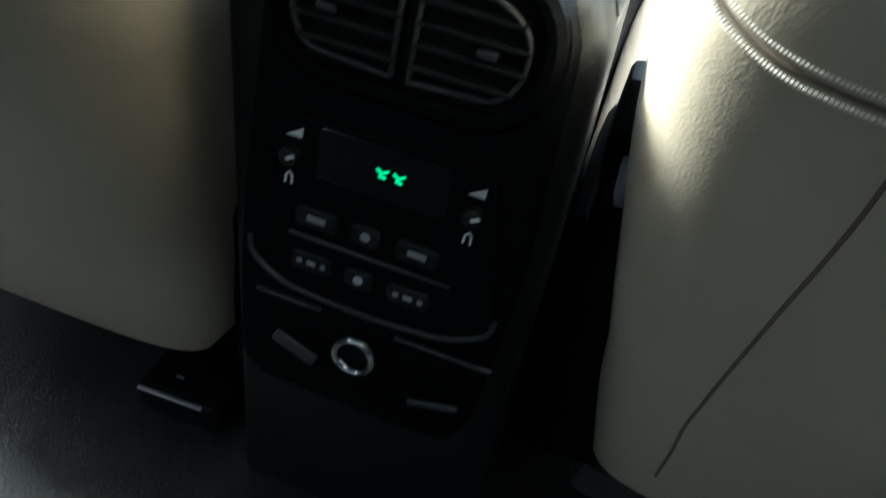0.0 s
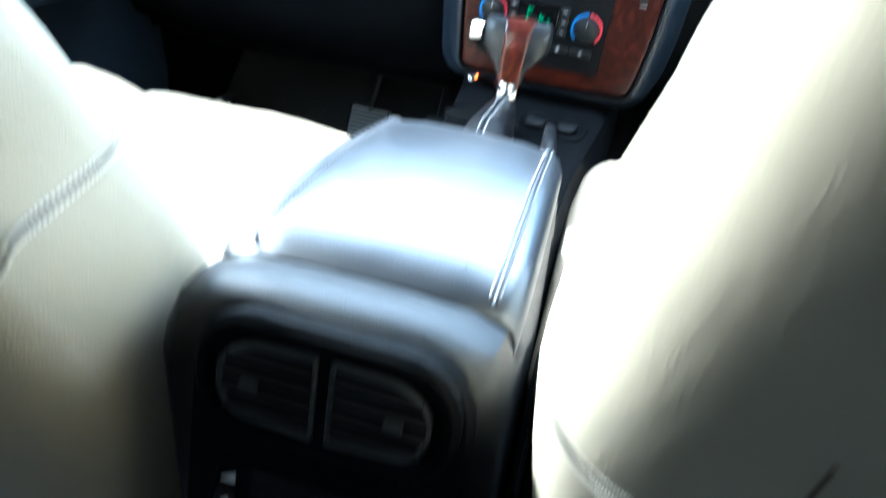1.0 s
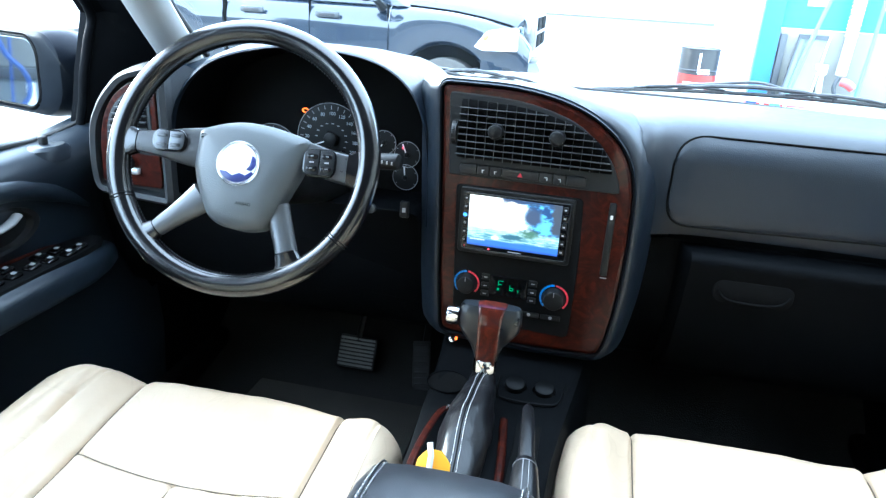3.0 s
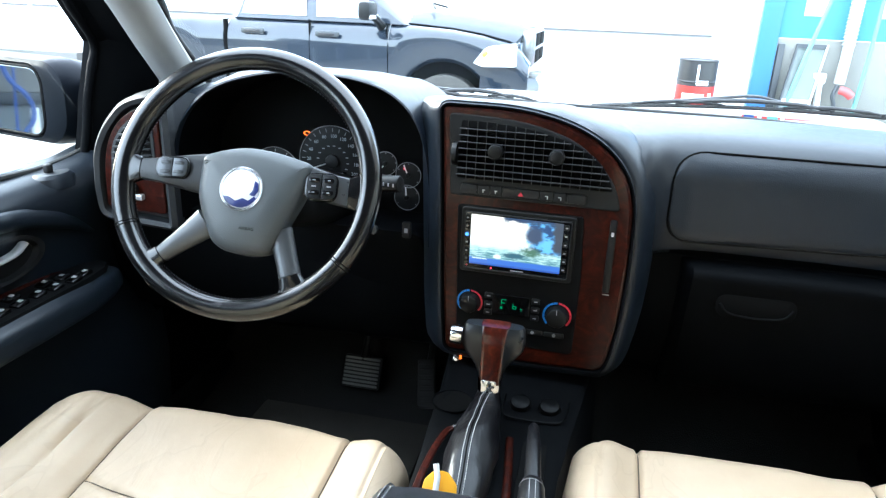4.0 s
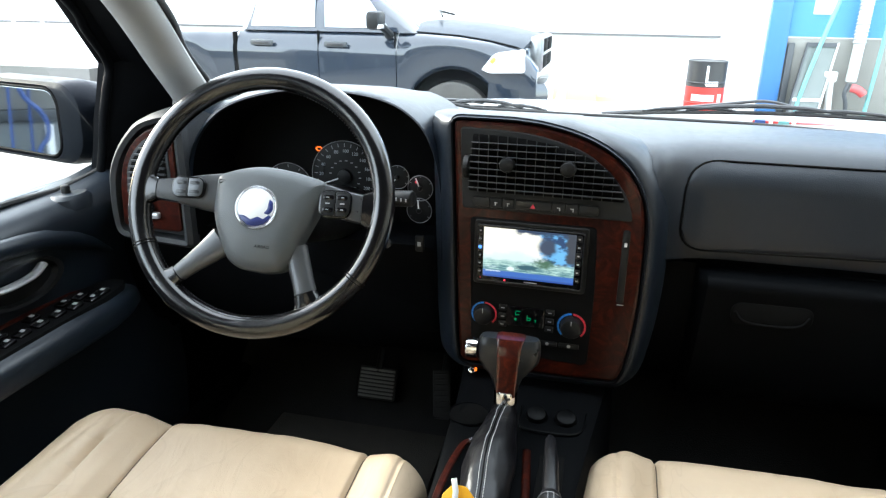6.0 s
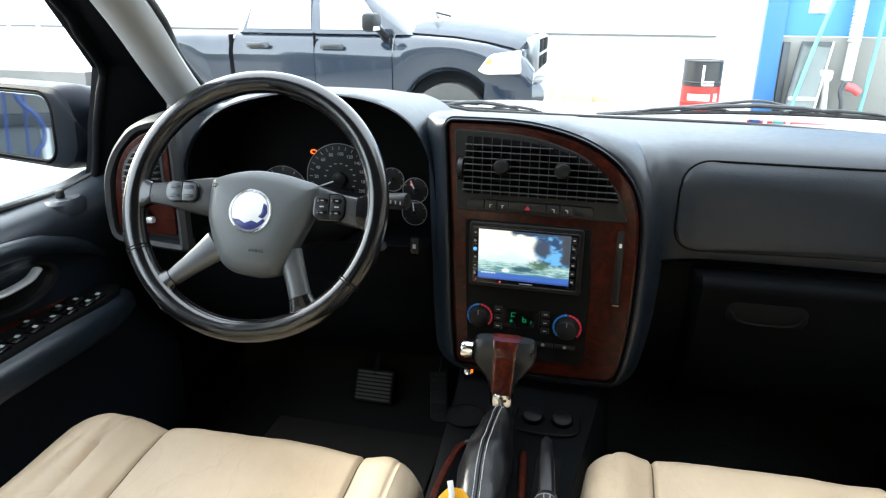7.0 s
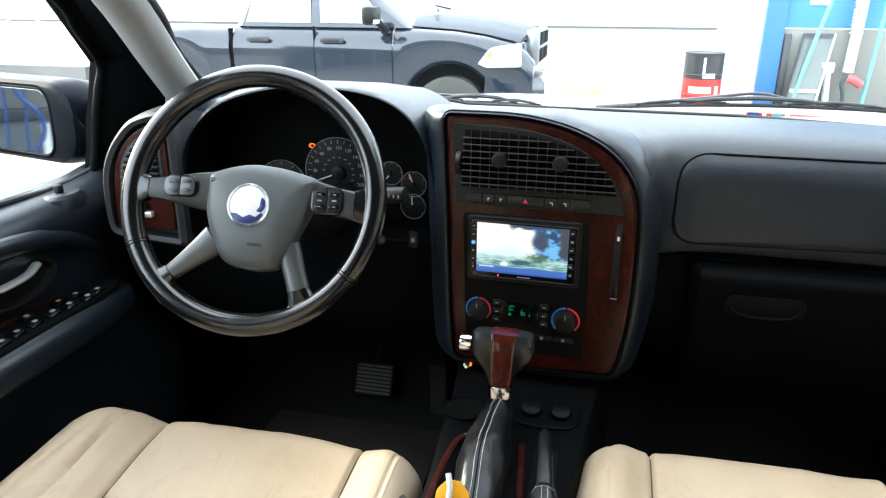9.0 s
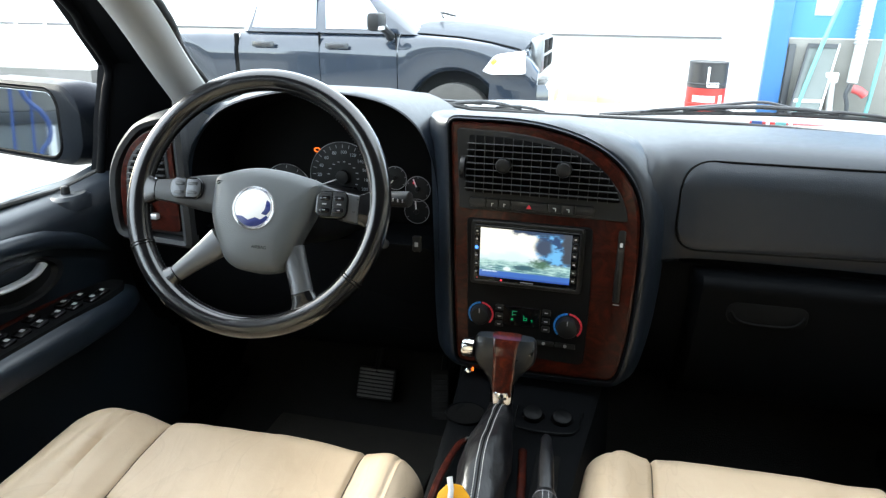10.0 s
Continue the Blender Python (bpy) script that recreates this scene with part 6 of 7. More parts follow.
    line = [(flank_x(-1, y, z), dy + y, z) for y, z in reversed(rise)] + [corner(-1, a_, z) for a_, z in reversed(bend)]
    line += [(cx + q, rear_y(cx + q, 0.551), 0.551) for q in (-0.1, 0.0, 0.1)]
    line += [corner(1, a_, z) for a_, z in bend] + [(flank_x(1, y, z), dy + y, z) for y, z in rise]
    cs = spline(line, 16)
    out = lambda p: Vector((math.copysign(1.0, p.x - cx) * max(0.0, (abs(p.x - cx) - 0.17) / 0.06), -max(0.05, min(1.0, (0.279 - abs(p.x - cx)) / 0.05)), 0.0)).normalized()
    for off in (-0.0035, 0.0035):
        sb = bmesh.new()
        for a, b in zip(cs, cs[1:]):
            n_ = max(1, round((b - a).length / 0.0065))
            for k in range(n_):
                p0, p1 = a + (b - a) * (k / n_), a + (b - a) * ((k + 0.68) / n_)
                up_ = Vector((0, 0, off))
                tube([p0 + up_ + out(p0) * 0.0004, p1 + up_ + out(p1) * 0.0004], 0.0011, 5, False, sb)
        part("stitching", sb, M_THREAD_CREAM, bk, "row of cream stitches")
    part("seam", tube([p + out(p) * 0.0002 for p in cs], 0.0011, 5), M_SEAM, bk)
    if flip < 0:
        vs = spline([(edge(d), 0, z) for d, z in ((0.194, 0.62), (0.192, 0.55), (0.188, 0.50), (0.186, 0.43), (0.181, 0.33), (0.172, 0.27), (0.165, 0.22))], 6)
        part("seam", tube([(p.x, rear_y(p.x, p.z) + 0.0003, p.z) for p in vs], 0.0013, 5), M_SEAM, bk)
    k_ = 12 if flip > 0 else 24
    gus = [Vector(ring_at(z, 72)[k_]) for z in [0.46 + 0.02 * j for j in range(20)] + [0.85, 0.86]]
    part("seam", tube([p + Vector((flip * 0.0003, 0.0003, 0)) for p in gus], 0.0012, 5), M_SEAM, bk)
    # seams over the shoulder
    turn = lambda j: (36 - j) % 72 if flip > 0 else j
    part("seam", tube([Vector(ring_at(z, 72)[turn(31)]) + Vector((0, 0, 0.0004)) for z in [0.74 + 0.01 * j for j in range(11)] + [0.846, 0.851, 0.855, 0.859, 0.862, 0.865, 0.8675]], 0.0006, 5), M_SEAM, bk)
    for zz in (0.8550, 0.8568):
        part("seam", tube([Vector(ring_at(zz, 72)[turn(j)]) + Vector((0, 0, 0.0004)) for j in range(31, 43)], 0.0006, 5), M_SEAM, bk)
    part("hem", box((cx, 0.19 + dy, 0.12), (0.42, 0.06, 0.05), 0.02), M_CARPET, th, "dark cloth below the backrest")
    # head rest
    hl = []
    for t, w, d, z in ((0, 0.10, 0.03, 0.90), (0.1, 0.125, 0.045, 0.915), (0.5, 0.13, 0.055, 0.985), (0.85, 0.115, 0.048, 1.05), (1, 0.08, 0.025, 1.072)):
        hl.append([(cx + w * math.copysign(abs(math.cos(q)) ** 0.6, math.cos(q)), 0.015 + dy + d * math.copysign(abs(math.sin(q)) ** 0.7, math.sin(q)), z) for q in (2 * math.pi * k / 28 for k in range(28))])
    part("head_rest", loft(hl), M_CREAM, th, "cream leather head rest")
    for s in (-1, 1):
        part("post", tube([(cx + s * 0.06, 0.025 + dy, 0.85), (cx + s * 0.06, 0.018 + dy, 0.92)], 0.006, 10), M_CHROME, th, "chrome head rest post")
    return th


seat("driver_seat", -0.386, 0.0, "cream leather driver's seat with worn creased bolster", 1, 0.0, 0.015,
     [(0.13, 0.22), (0.24, 0.30), (0.34, 0.30), (0.45, 0.278), (0.573, 0.218), (0.65, 0.172), (0.69, 0.146), (0.80, 0.072), (0.845, 0.040), (0.865, 0.022), (0.872, 0.0)],
     [(0.13, 0.140), (0.17, 0.122), (0.26, 0.100), (0.34, 0.075), (0.54, 0.020), (0.80, -0.060), (0.845, -0.055), (0.865, -0.030), (0.872, -0.010)],
     [(0.13, 0.055), (0.2, 0.048), (0.3, 0.030), (0.45, 0.018), (0.55, 0.014), (0.62, 0.0)])
seat("passenger_seat", 0.405, 0.015, "cream leather passenger seat set further forward", -1, 0.085, 0.018,
     [(0.13, 0.22), (0.24, 0.28), (0.34, 0.275), (0.45, 0.245), (0.69, 0.155), (0.80, 0.118), (0.845, 0.104), (0.865, 0.085), (0.872, 0.06)],
     [(0.13, 0.165), (0.17, 0.135), (0.26, 0.105), (0.34, 0.080), (0.54, 0.038), (0.80, -0.018), (0.845, -0.012), (0.865, 0.012), (0.872, 0.035)],
     [(0.13, -0.012), (0.3, -0.016), (0.40, -0.008), (0.48, 0.0), (0.57, 0.005), (0.61, 0.002), (0.64, -0.002), (0.70, -0.007), (0.76, -0.007), (0.80, -0.006), (0.82, -0.007), (0.84, -0.003), (0.858, 0.007), (0.872, 0.024)])

rc = thing("rail_cover", "black plastic seat rail cover on the carpet", "cover", (-0.18, 0.19, 0.0))
part("cover", box((-0.180, 0.193, 0.024), (0.092, 0.088, 0.044), 0.008, Matrix.Rotation(radians(2), 4, "Z")), M_GLOSS, rc)
part("edge", box((-0.187, 0.1495, 0.043), (0.07, 0.004, 0.004), 0.001, Matrix.Rotation(radians(2), 4, "Z")), M_SATIN, rc, "thin satin silver edge")
part("cover_mark", box((-0.190, 0.173, 0.0465), (0.008, 0.003, 0.0006)), M_GREY_PRINT, rc)

# ---------------- front doors ----------------
def door(name, s, label):
    th = thing(name, label, "door", (s * 0.84, 0.65, 0.35), "front doors", "structure")
    rows = []
    for y in (0.20, 0.4, 0.6, 0.8, 0.95, 1.05, 1.10, 1.16, 1.2):
        up = 0.030 * max(0, (y - 0.96) / 0.2) ** 1.3
        prof = [(0.905, 0.676 + up), (0.872, 0.678 + up), (0.840, 0.670 + up), (0.822, 0.652 + up), (0.815, 0.63), (0.822, 0.60), (0.834, 0.575), (0.842, 0.52), (0.842, 0.36), (0.83, 0.30), (0.822, 0.2), (0.83, 0.06), (0.905, 0.03)]
        rows.append([(s * a, y, b) for a, b in prof])
    part("panel", sheet(rows, (-s * 0.012, 0, 0)), M_DOOR, th, "blue-black vinyl door panel")
    part("outer_skin", box((s * 0.925, 0.69, 0.33), (0.03, 1.02, 0.70), 0.01), M_BODY, th, "dark painted outer skin")
    # roll over the pull recess
    part("upper_roll", tube(spline([(s * 0.826, 0.28, 0.628), (s * 0.822, 0.6, 0.634), (s * 0.822, 0.82, 0.626), (s * 0.83, 0.94, 0.590), (s * 0.842, 1.03, 0.54)], 6), [0.018] * 18 + [0.016, 0.014, 0.012, 0.010, 0.008, 0.006, 0.004], 10), M_DOOR, th)
    # armrest
    al = []
    for y, w, h, z in ((0.24, 0.045, 0.03, 0.452), (0.27, 0.055, 0.04, 0.452), (0.6, 0.058, 0.042, 0.453), (0.8, 0.060, 0.042, 0.453), (0.9, 0.058, 0.040, 0.452), (0.96, 0.050, 0.036, 0.452), (1.01, 0.036, 0.028, 0.450), (1.035, 0.018, 0.015, 0.448)):
        cx = 0.792 + (0.066 - w) * 0.55
        al.append([(s * (cx + w * math.copysign(abs(math.cos(q)) ** 0.55, math.cos(q))), y, z + h * math.copysign(abs(math.sin(q)) ** 0.6, math.sin(q)) * (1 if math.sin(q) > 0 else 0.45)) for q in (2 * math.pi * k / 28 for k in range(28))])
    arm = part("armrest", loft(al), M_DOOR, th, "padded dark armrest")
    if s < 0:
        sl = []
        for y, w in ((0.60, 0.036), (0.62, 0.04), (0.90, 0.038), (0.96, 0.03), (0.985, 0.014)):
            sl.append([(s * (0.796 + a), y, zt) for a, zt in ((-w, 0.488), (-w + 0.003, 0.4975), (w - 0.003, 0.4975), (w, 0.488))])
        pl = part("switch_plate", loft(sl), M_PANEL, arm, "charcoal window switch plate")
        for y, xx in ((0.64, 0.790), (0.70, 0.782), (0.735, 0.786), (0.712, 0.810), (0.773, 0.786), (0.786, 0.815), (0.814, 0.787), (0.849, 0.782), (0.853, 0.809), (0.887, 0.776), (0.888, 0.803), (0.918, 0.780)):
            k_ = part("window_switch", box((s * xx, y, 0.4995), (0.020, 0.026, 0.008), 0.003, Matrix.Rotation(radians(8), 4, "X")), M_GLOSS, pl, "glossy black window switch")
            # Pale patch painted as the sky's glint on the glossy switch top.
            part("switch_mark", box((s * xx, y + 0.002, 0.5044), (0.008, 0.007, 0.0007), 0.0, Matrix.Rotation(radians(8), 4, "X")), M_GREY_PRINT, k_)
        part("wood_line", tube([(s * 0.840, 0.45, 0.496), (s * 0.841, 0.8, 0.496), (s * 0.836, 0.90, 0.494), (s * 0.82, 0.975, 0.486)], 0.005, 8), M_WOOD, arm, "thin wood line")
        hd = part("handle_bowl", loft([[(s * (0.835 + dx), 0.795 + r * 1.45 * math.cos(q), 0.56 + r * 0.62 * math.sin(q)) for q in (2 * math.pi * k / 28 for k in range(28))] for dx, r in ((0.0, 0.064), (-0.012, 0.062), (-0.010, 0.054), (0.006, 0.048))]), M_PLASTIC, th, "black handle bowl")
        part("handle", tube(spline([(s * 0.822, 0.70, 0.580), (s * 0.814, 0.735, 0.570), (s * 0.812, 0.775, 0.570), (s * 0.814, 0.81, 0.573), (s * 0.822, 0.838, 0.580)], 5), 0.009, 10, flat=0.6), M_SATIN, hd, "chrome door handle")
    pinb = part("lock_boss", loft([[(s * 0.85 + 0.03 * r * math.cos(q), 0.955 + 0.045 * r * math.sin(q), z) for q in (2 * math.pi * k / 24 for k in range(24))] for r, z in ((1.1, 0.650), (1.0, 0.670), (0.8, 0.676))]), M_DASH, th)
    part("lock_pin", disc((s * 0.856, 0.955, 0.672), (0, 0, 1), 0.008, 0.019, 18, 0.004), M_PLASTIC, pinb, "black door lock pin")
    part("sill_seal", tube([(s * 0.878, 0.2, 0.686), (s * 0.878, 0.85, 0.682), (s * 0.878, 0.95, 0.678), (s * 0.879, 1.01, 0.682), (s * 0.88, 1.07, 0.690), (s * 0.882, 1.18, 0.72)], 0.006, 8), M_RUBBER, th, "black rubber window seal")
    part("sound_vent", disc((s * 0.836, 0.45, 0.22), (-s, 0, 0), 0.07, 0.006, 28, 0.002), M_PLASTIC, th, "round door speaker grille")
    return th


door("door_1", -1, "dark blue-black front door lining with armrest switches")
door("door_2", 1, "dark blue-black front passenger door lining")

# outside mirror
om = thing("door_mirror", "dark grey outside mirror on the driver's door", "mirror", (-1.02, 1.16, 0.72))
rm = Matrix.Translation((-1.095, 1.135, 0.775)) @ Matrix.Rotation(radians(MIRROR_YAW), 4, "Z") @ Matrix.Rotation(radians(MIRROR_PITCH), 4, "X")


def on_mirror(bm):
    bmesh.ops.transform(bm, matrix=rm, verts=bm.verts)
    return bm


mo = rounded(0.360, 0.172, 0.066, 8, 0.008, 0.0)
mg = rounded(0.250, 0.132, 0.034, 8, 0.0, 0.0)
wide_m = lambda o, d, y: [(px, y, pz) for px, pz in grow(o, d)]
part("housing", on_mirror(loft([wide_m(mg, 0.006, 0.02), wide_m(mg, 0.006, -0.004), wide_m(mg, 0.010, -0.010), wide_m(mo, -0.014, -0.006), wide_m(mo, -0.004, 0.0), wide_m(mo, 0.0, 0.015), wide_m(mo, 0.002, 0.05), wide_m(mo, -0.006, 0.09), wide_m(mo, -0.03, 0.13)])), M_BODY2, om, "dark grey plastic mirror housing")
part("mirror_glass", on_mirror(plate(mg, 0.0, -0.009, 0.0005)), M_MIRROR, om, "mirror glass", smooth=False)
part("mirror_frame", on_mirror(ring_plate(grow(mg, 0.006), mg, 0.004, -0.011, 0.002)), M_LOWER, om, "black mirror frame")
part("foot", loft([[(-0.94, 1.15, 0.70), (-0.94, 1.24, 0.70), (-0.955, 1.24, 0.80), (-0.955, 1.15, 0.81)], [(-0.875, 1.13, 0.695), (-0.875, 1.22, 0.695), (-0.875, 1.22, 0.80), (-0.875, 1.13, 0.83)]]), M_BODY2, om)

# wipers on the bonnet side of the windscreen
def wiper(blade, arm):
    """A wiper: rubber blade, bridged carrier with claws, and a tapered arm."""
    p, q = Vector(blade[0]), Vector(blade[1])
    th = thing("wiper", "black windscreen wiper resting on the cowl", "wiper", (p + q) / 2, "wipers")
    at_ = lambda t, up: p + (q - p) * t + Vector((0, 0.012 * math.sin(math.pi * t), up + 0.006 * math.sin(math.pi * t)))
    part("blade", tube([at_(k / 10, 0) for k in range(11)], 0.0045, 8), M_RUBBER, th)
    part("bridge", tube([at_(t, up) for t, up in ((0.22, 0.006), (0.34, 0.013), (0.5, 0.016), (0.66, 0.013), (0.78, 0.006))], [0.003, 0.0048, 0.0055, 0.0048, 0.003], 8), M_WIPER, th)
    for a, b in ((0.04, 0.40), (0.60, 0.96)):
        part("yoke", tube([at_(a, 0.003), at_(a + 0.06, 0.008), at_((a + b) / 2, 0.011), at_(b - 0.06, 0.008), at_(b, 0.003)], [0.0022, 0.0036, 0.0042, 0.0036, 0.0022], 8), M_WIPER, th)
    for t in (0.05, 0.22, 0.38, 0.62, 0.78, 0.95):
        part("claw", box(at_(t, 0.003), (0.010, 0.008, 0.009), 0.001), M_WIPER, th)
    part("arm", tube(spline(arm, 5), [0.0085 - 0.0045 * k / (5 * (len(arm) - 1)) for k in range(5 * (len(arm) - 1) + 1)], 8, flat=0.7), M_WIPER, th, "tapered dark arm")


wiper(((-0.36, 1.60, 0.772), (-0.02, 1.63, 0.770)), [(-0.42, 1.60, 0.772), (-0.34, 1.615, 0.786), (-0.276, 1.625, 0.792), (-0.19, 1.632, 0.786)])
wiper(((0.17, 1.62, 0.781), (0.74, 1.55, 0.799)), [(0.10, 1.66, 0.770), (0.22, 1.65, 0.785), (0.36, 1.64, 0.805), (0.46, 1.63, 0.819), (0.53, 1.615, 0.809)])
cw = []
for y, z in ((1.60, 0.752), (1.64, 0.768), (1.70, 0.772), (1.76, 0.770)):
    cw.append([(-0.72 + 1.44 * k / 12, y - 0.12 * ((k - 6) / 6) ** 2, z + 0.014 * max(0.0, (k - 6) / 6)) for k in range(13)])
# Cowl colour carries the sky's reflection.
single("cowl_panel", sheet(cw, (0, 0, 0.01)), M_COWL, "plastic cowl panel under the wipers, painted pale for reflected sky", "cowl", "structure")
strip = thing("cowl_sticker", "red strip with white and blue marks on the cowl", "sticker", (0.58, 1.6, 0.76))
SR = Matrix.Rotation(radians(-10), 4, "Z")
part("strip", box((0.595, 1.575, 0.7765), (0.32, 0.024, 0.008), 0.002, SR), M_STRIPRED, strip)
for mx, mw, mm in ((0.452, 0.022, M_BLUEHOSE), (0.474, 0.008, M_WHITE), (0.500, 0.022, M_TEAL), (0.520, 0.008, M_WHITE), (0.700, 0.012, M_BLUEHOSE)):
    part("mark", box((mx, 1.575 - (mx - 0.595) * math.tan(radians(10)) - 0.003, 0.7775), (mw, 0.024, 0.0085), 0, SR), mm, strip)
cowl = []
for y, z in ((1.58, 0.735), (1.70, 0.745), (1.78, 0.775), (1.9, 0.77), (2.35, 0.70), (2.6, 0.60), (2.68, 0.45), (2.68, -0.1)):
    cowl.append([(-0.84 + 1.68 * k / 12, y - 0.12 * ((k - 6) / 6) ** 2, z - 0.05 * ((k - 6) / 6) ** 2) for k in range(13)])
single("bonnet", sheet(cowl, (0, 0, 0.02)), M_BODY, "dark painted bonnet and cowl of the car", "bonnet")

# ---------------- outside ----------------
GZ = -0.50
bm = bmesh.new()
rows = [[bm.verts.new((x, y, GZ)) for x in (-400, -60, -12, 0, 12, 60, 400)] for y in (-400, -60, -12, 0, 12, 60, 400)]
for a, b in zip(rows, rows[1:]):
    for i in range(6):
        bm.faces.new((a[i], a[i + 1], b[i + 1], b[i]))
single("ground", bm, M_ASPHALT, "pale dusty concrete yard", "ground", "structure", smooth=False)


def truck():
    th = thing("pickup_truck", "black crew cab pickup truck parked across the yard", "truck", (-2.9, 7.7, GZ))
    Y0, Y1 = 6.68, 8.62
    X = lambda d: -0.53 - d            # d metres behind the nose
    Z = lambda h: GZ + 0.06 + h

    def side_loft(profile, mat, name, inset, label=""):
        """Profile of (d, h) extruded over the truck's width with rounded shoulders."""
        lo = []
        for y, k in ((Y0 + inset, 0.985), (Y0 + inset + 0.03, 1.0), ((Y0 + Y1) / 2, 1.01), (Y1 - inset - 0.03, 1.0), (Y1 - inset, 0.985)):
            lo.append([(X(d), y, Z(0.55 + (h - 0.55) * k)) for d, h in profile])
        return part(name, loft(lo), mat, th, label)

    def flank(profile, name):
        """Body flank with a shoulder crease, from upper outline pairs of (d, low, high)."""
        rows = []
        for d, lo_, hi in profile:
            bend = [(0.0, 0.05), (0.12, 0.01), (0.45, 0.0), (0.72, -0.012), (0.80, -0.005), (0.90, 0.03), (0.97, 0.07), (1.0, 0.13)]
            rows.append([(X(d), Y0 + o_, Z(lo_ + (hi - lo_) * t)) for t, o_ in bend])
        return part(name, sheet(rows, (0, -0.05, 0)), M_TRUCK, th)

    hx = lambda d: lerp_table([(0.0, 0.87), (0.1, 1.00), (0.2, 1.085), (0.5, 1.15), (0.8, 1.19), (1.2, 1.215), (6, 1.215)], d)
    R, WX = 0.48, 0.85

    def low(d):
        a = abs(d - WX)
        return 0.40 + (math.sqrt(max(0, R * R - a * a)) * 1.0 if a < R else 0.0) if a < R else 0.40

    prof = [(0.02 + 0.04 * k, low(0.02 + 0.04 * k), hx(0.02 + 0.04 * k)) for k in range(36)]
    flank(prof, "front_wing")
    flank([(1.430 + 0.02 * k, 0.38, 1.215) for k in range(42)], "front_door")
    flank([(2.259 + 0.02 * k, 0.38, 1.215) for k in range(46)], "rear_door")
    flank([(3.21 + 0.05 * k, 0.40 if abs(3.21 + 0.05 * k - 4.05) > 0.5 else 0.40 + math.sqrt(max(0, 0.25 - (3.21 + 0.05 * k - 4.05) ** 2)), 1.20) for k in range(28)], "bed_side")
    for d in (1.44, 2.257):
        part("door_gap", box((X(d), Y0 + 0.02, Z(0.82)), (0.012, 0.03, 0.80)), M_CAVITY, th)
    part("cab_gap", box((X(3.19), Y0 + 0.03, Z(0.77)), (0.04, 0.05, 0.84), 0.01), M_CAVITY, th, "dark gap between cab and bed")
    # bonnet
    rows = []
    for k in range(16):
        d = 0.18 + 1.14 * k / 15
        rows.append([(X(d - 0.10 * (1 - u * u)), (Y0 + Y1) / 2 + u * 0.86, Z(hx(d) + 0.012 + 0.105 * (1 - abs(u) ** 4))) for u in (-1, -0.9, -0.75, -0.5, 0, 0.5, 0.75, 0.9, 1)])
    part("bonnet", sheet(rows, (0, 0, 0.04)), M_BONNET, th, "dull black bonnet")
    part("bonnet_gap", tube([(X(0.18 + 0.057 * k), Y0 + 0.115, Z(hx(0.18 + 0.057 * k) + 0.004)) for k in range(21)], 0.010, 6), M_CAVITY, th, "dark shut line of the bonnet")
    # nose: grille, headlamps, bumper
    part("nose", box((X(0.20), (Y0 + Y1) / 2, Z(0.92)), (0.16, 1.62, 0.36), 0.05), M_TRUCK, th)
    gr = part("grille", box((X(0.08), (Y0 + Y1) / 2, Z(1.02)), (0.13, 1.25, 0.36), 0.045), M_GRILLE, th, "chrome crossbar grille")
    # Black blocks painted for the shade in the grille's openings.
    for yy in (-0.25, 0.25):
        for zz_ in (0.945, 1.105):
            part("opening", box((X(0.018), (Y0 + Y1) / 2 + yy, Z(zz_)), (0.02, 0.42, 0.13), 0.008), M_CAVITY, gr)
    for sgn in (-1, 1):
        yc = (Y0 + Y1) / 2 + sgn * 0.80
        lens = fillet([(0.55, 0.895), (0.43, 1.05), (0.16, 1.085), (0.13, 0.872), (0.47, 0.860)], [0.015, 0.05, 0.03, 0.03, 0.03], 4)
        hl = part("headlamp", loft([[(X(0.36 + (d - 0.36) * k), yc + sgn * (o_ - (0.0 if d > 0.3 else 0.02 * (0.3 - d) / 0.13)), Z(0.96 + (h - 0.96) * k)) for d, h in lens] for k, o_ in ((0.80, 0.268), (0.95, 0.264), (1.0, 0.250), (1.0, -0.20))]), M_LAMP, th, "clear headlamp")
        part("turn_signal", box((X(0.435), yc + sgn * 0.248, Z(0.985)), (0.05, 0.05, 0.07), 0.012, Matrix.Rotation(radians(40), 4, "Y")), M_AMBERLENS, hl, "amber turn signal")
    bp = []
    for u in [-1, -0.95, -0.8, -0.4, 0, 0.4, 0.8, 0.95, 1]:
        back = 0.0 if abs(u) < 0.81 else 0.12 * (abs(u) - 0.8) / 0.2 * 2.2
        bp.append([(X(-0.06 + back + o_), (Y0 + Y1) / 2 + u * 0.97, Z(h)) for o_, h in ((0.10, 0.42), (0.0, 0.45), (-0.02, 0.56), (-0.02, 0.70), (0.02, 0.76), (0.28, 0.77), (0.30, 0.42))])
    bpp = part("bumper", loft(bp), M_TRUCK, th, "dark front bumper")
    part("fog_lamp", disc((X(-0.07), Y0 + 0.28, Z(0.55)), (1, 0, 0), 0.06, 0.02, 20), M_CHROME, bpp)
    part("plate_bar", box((X(-0.075), Y0 + 0.62, Z(0.55)), (0.02, 0.36, 0.14), 0.004), M_WHITE, bpp, "pale plate as a plain bar")
    # cab
    lo = []
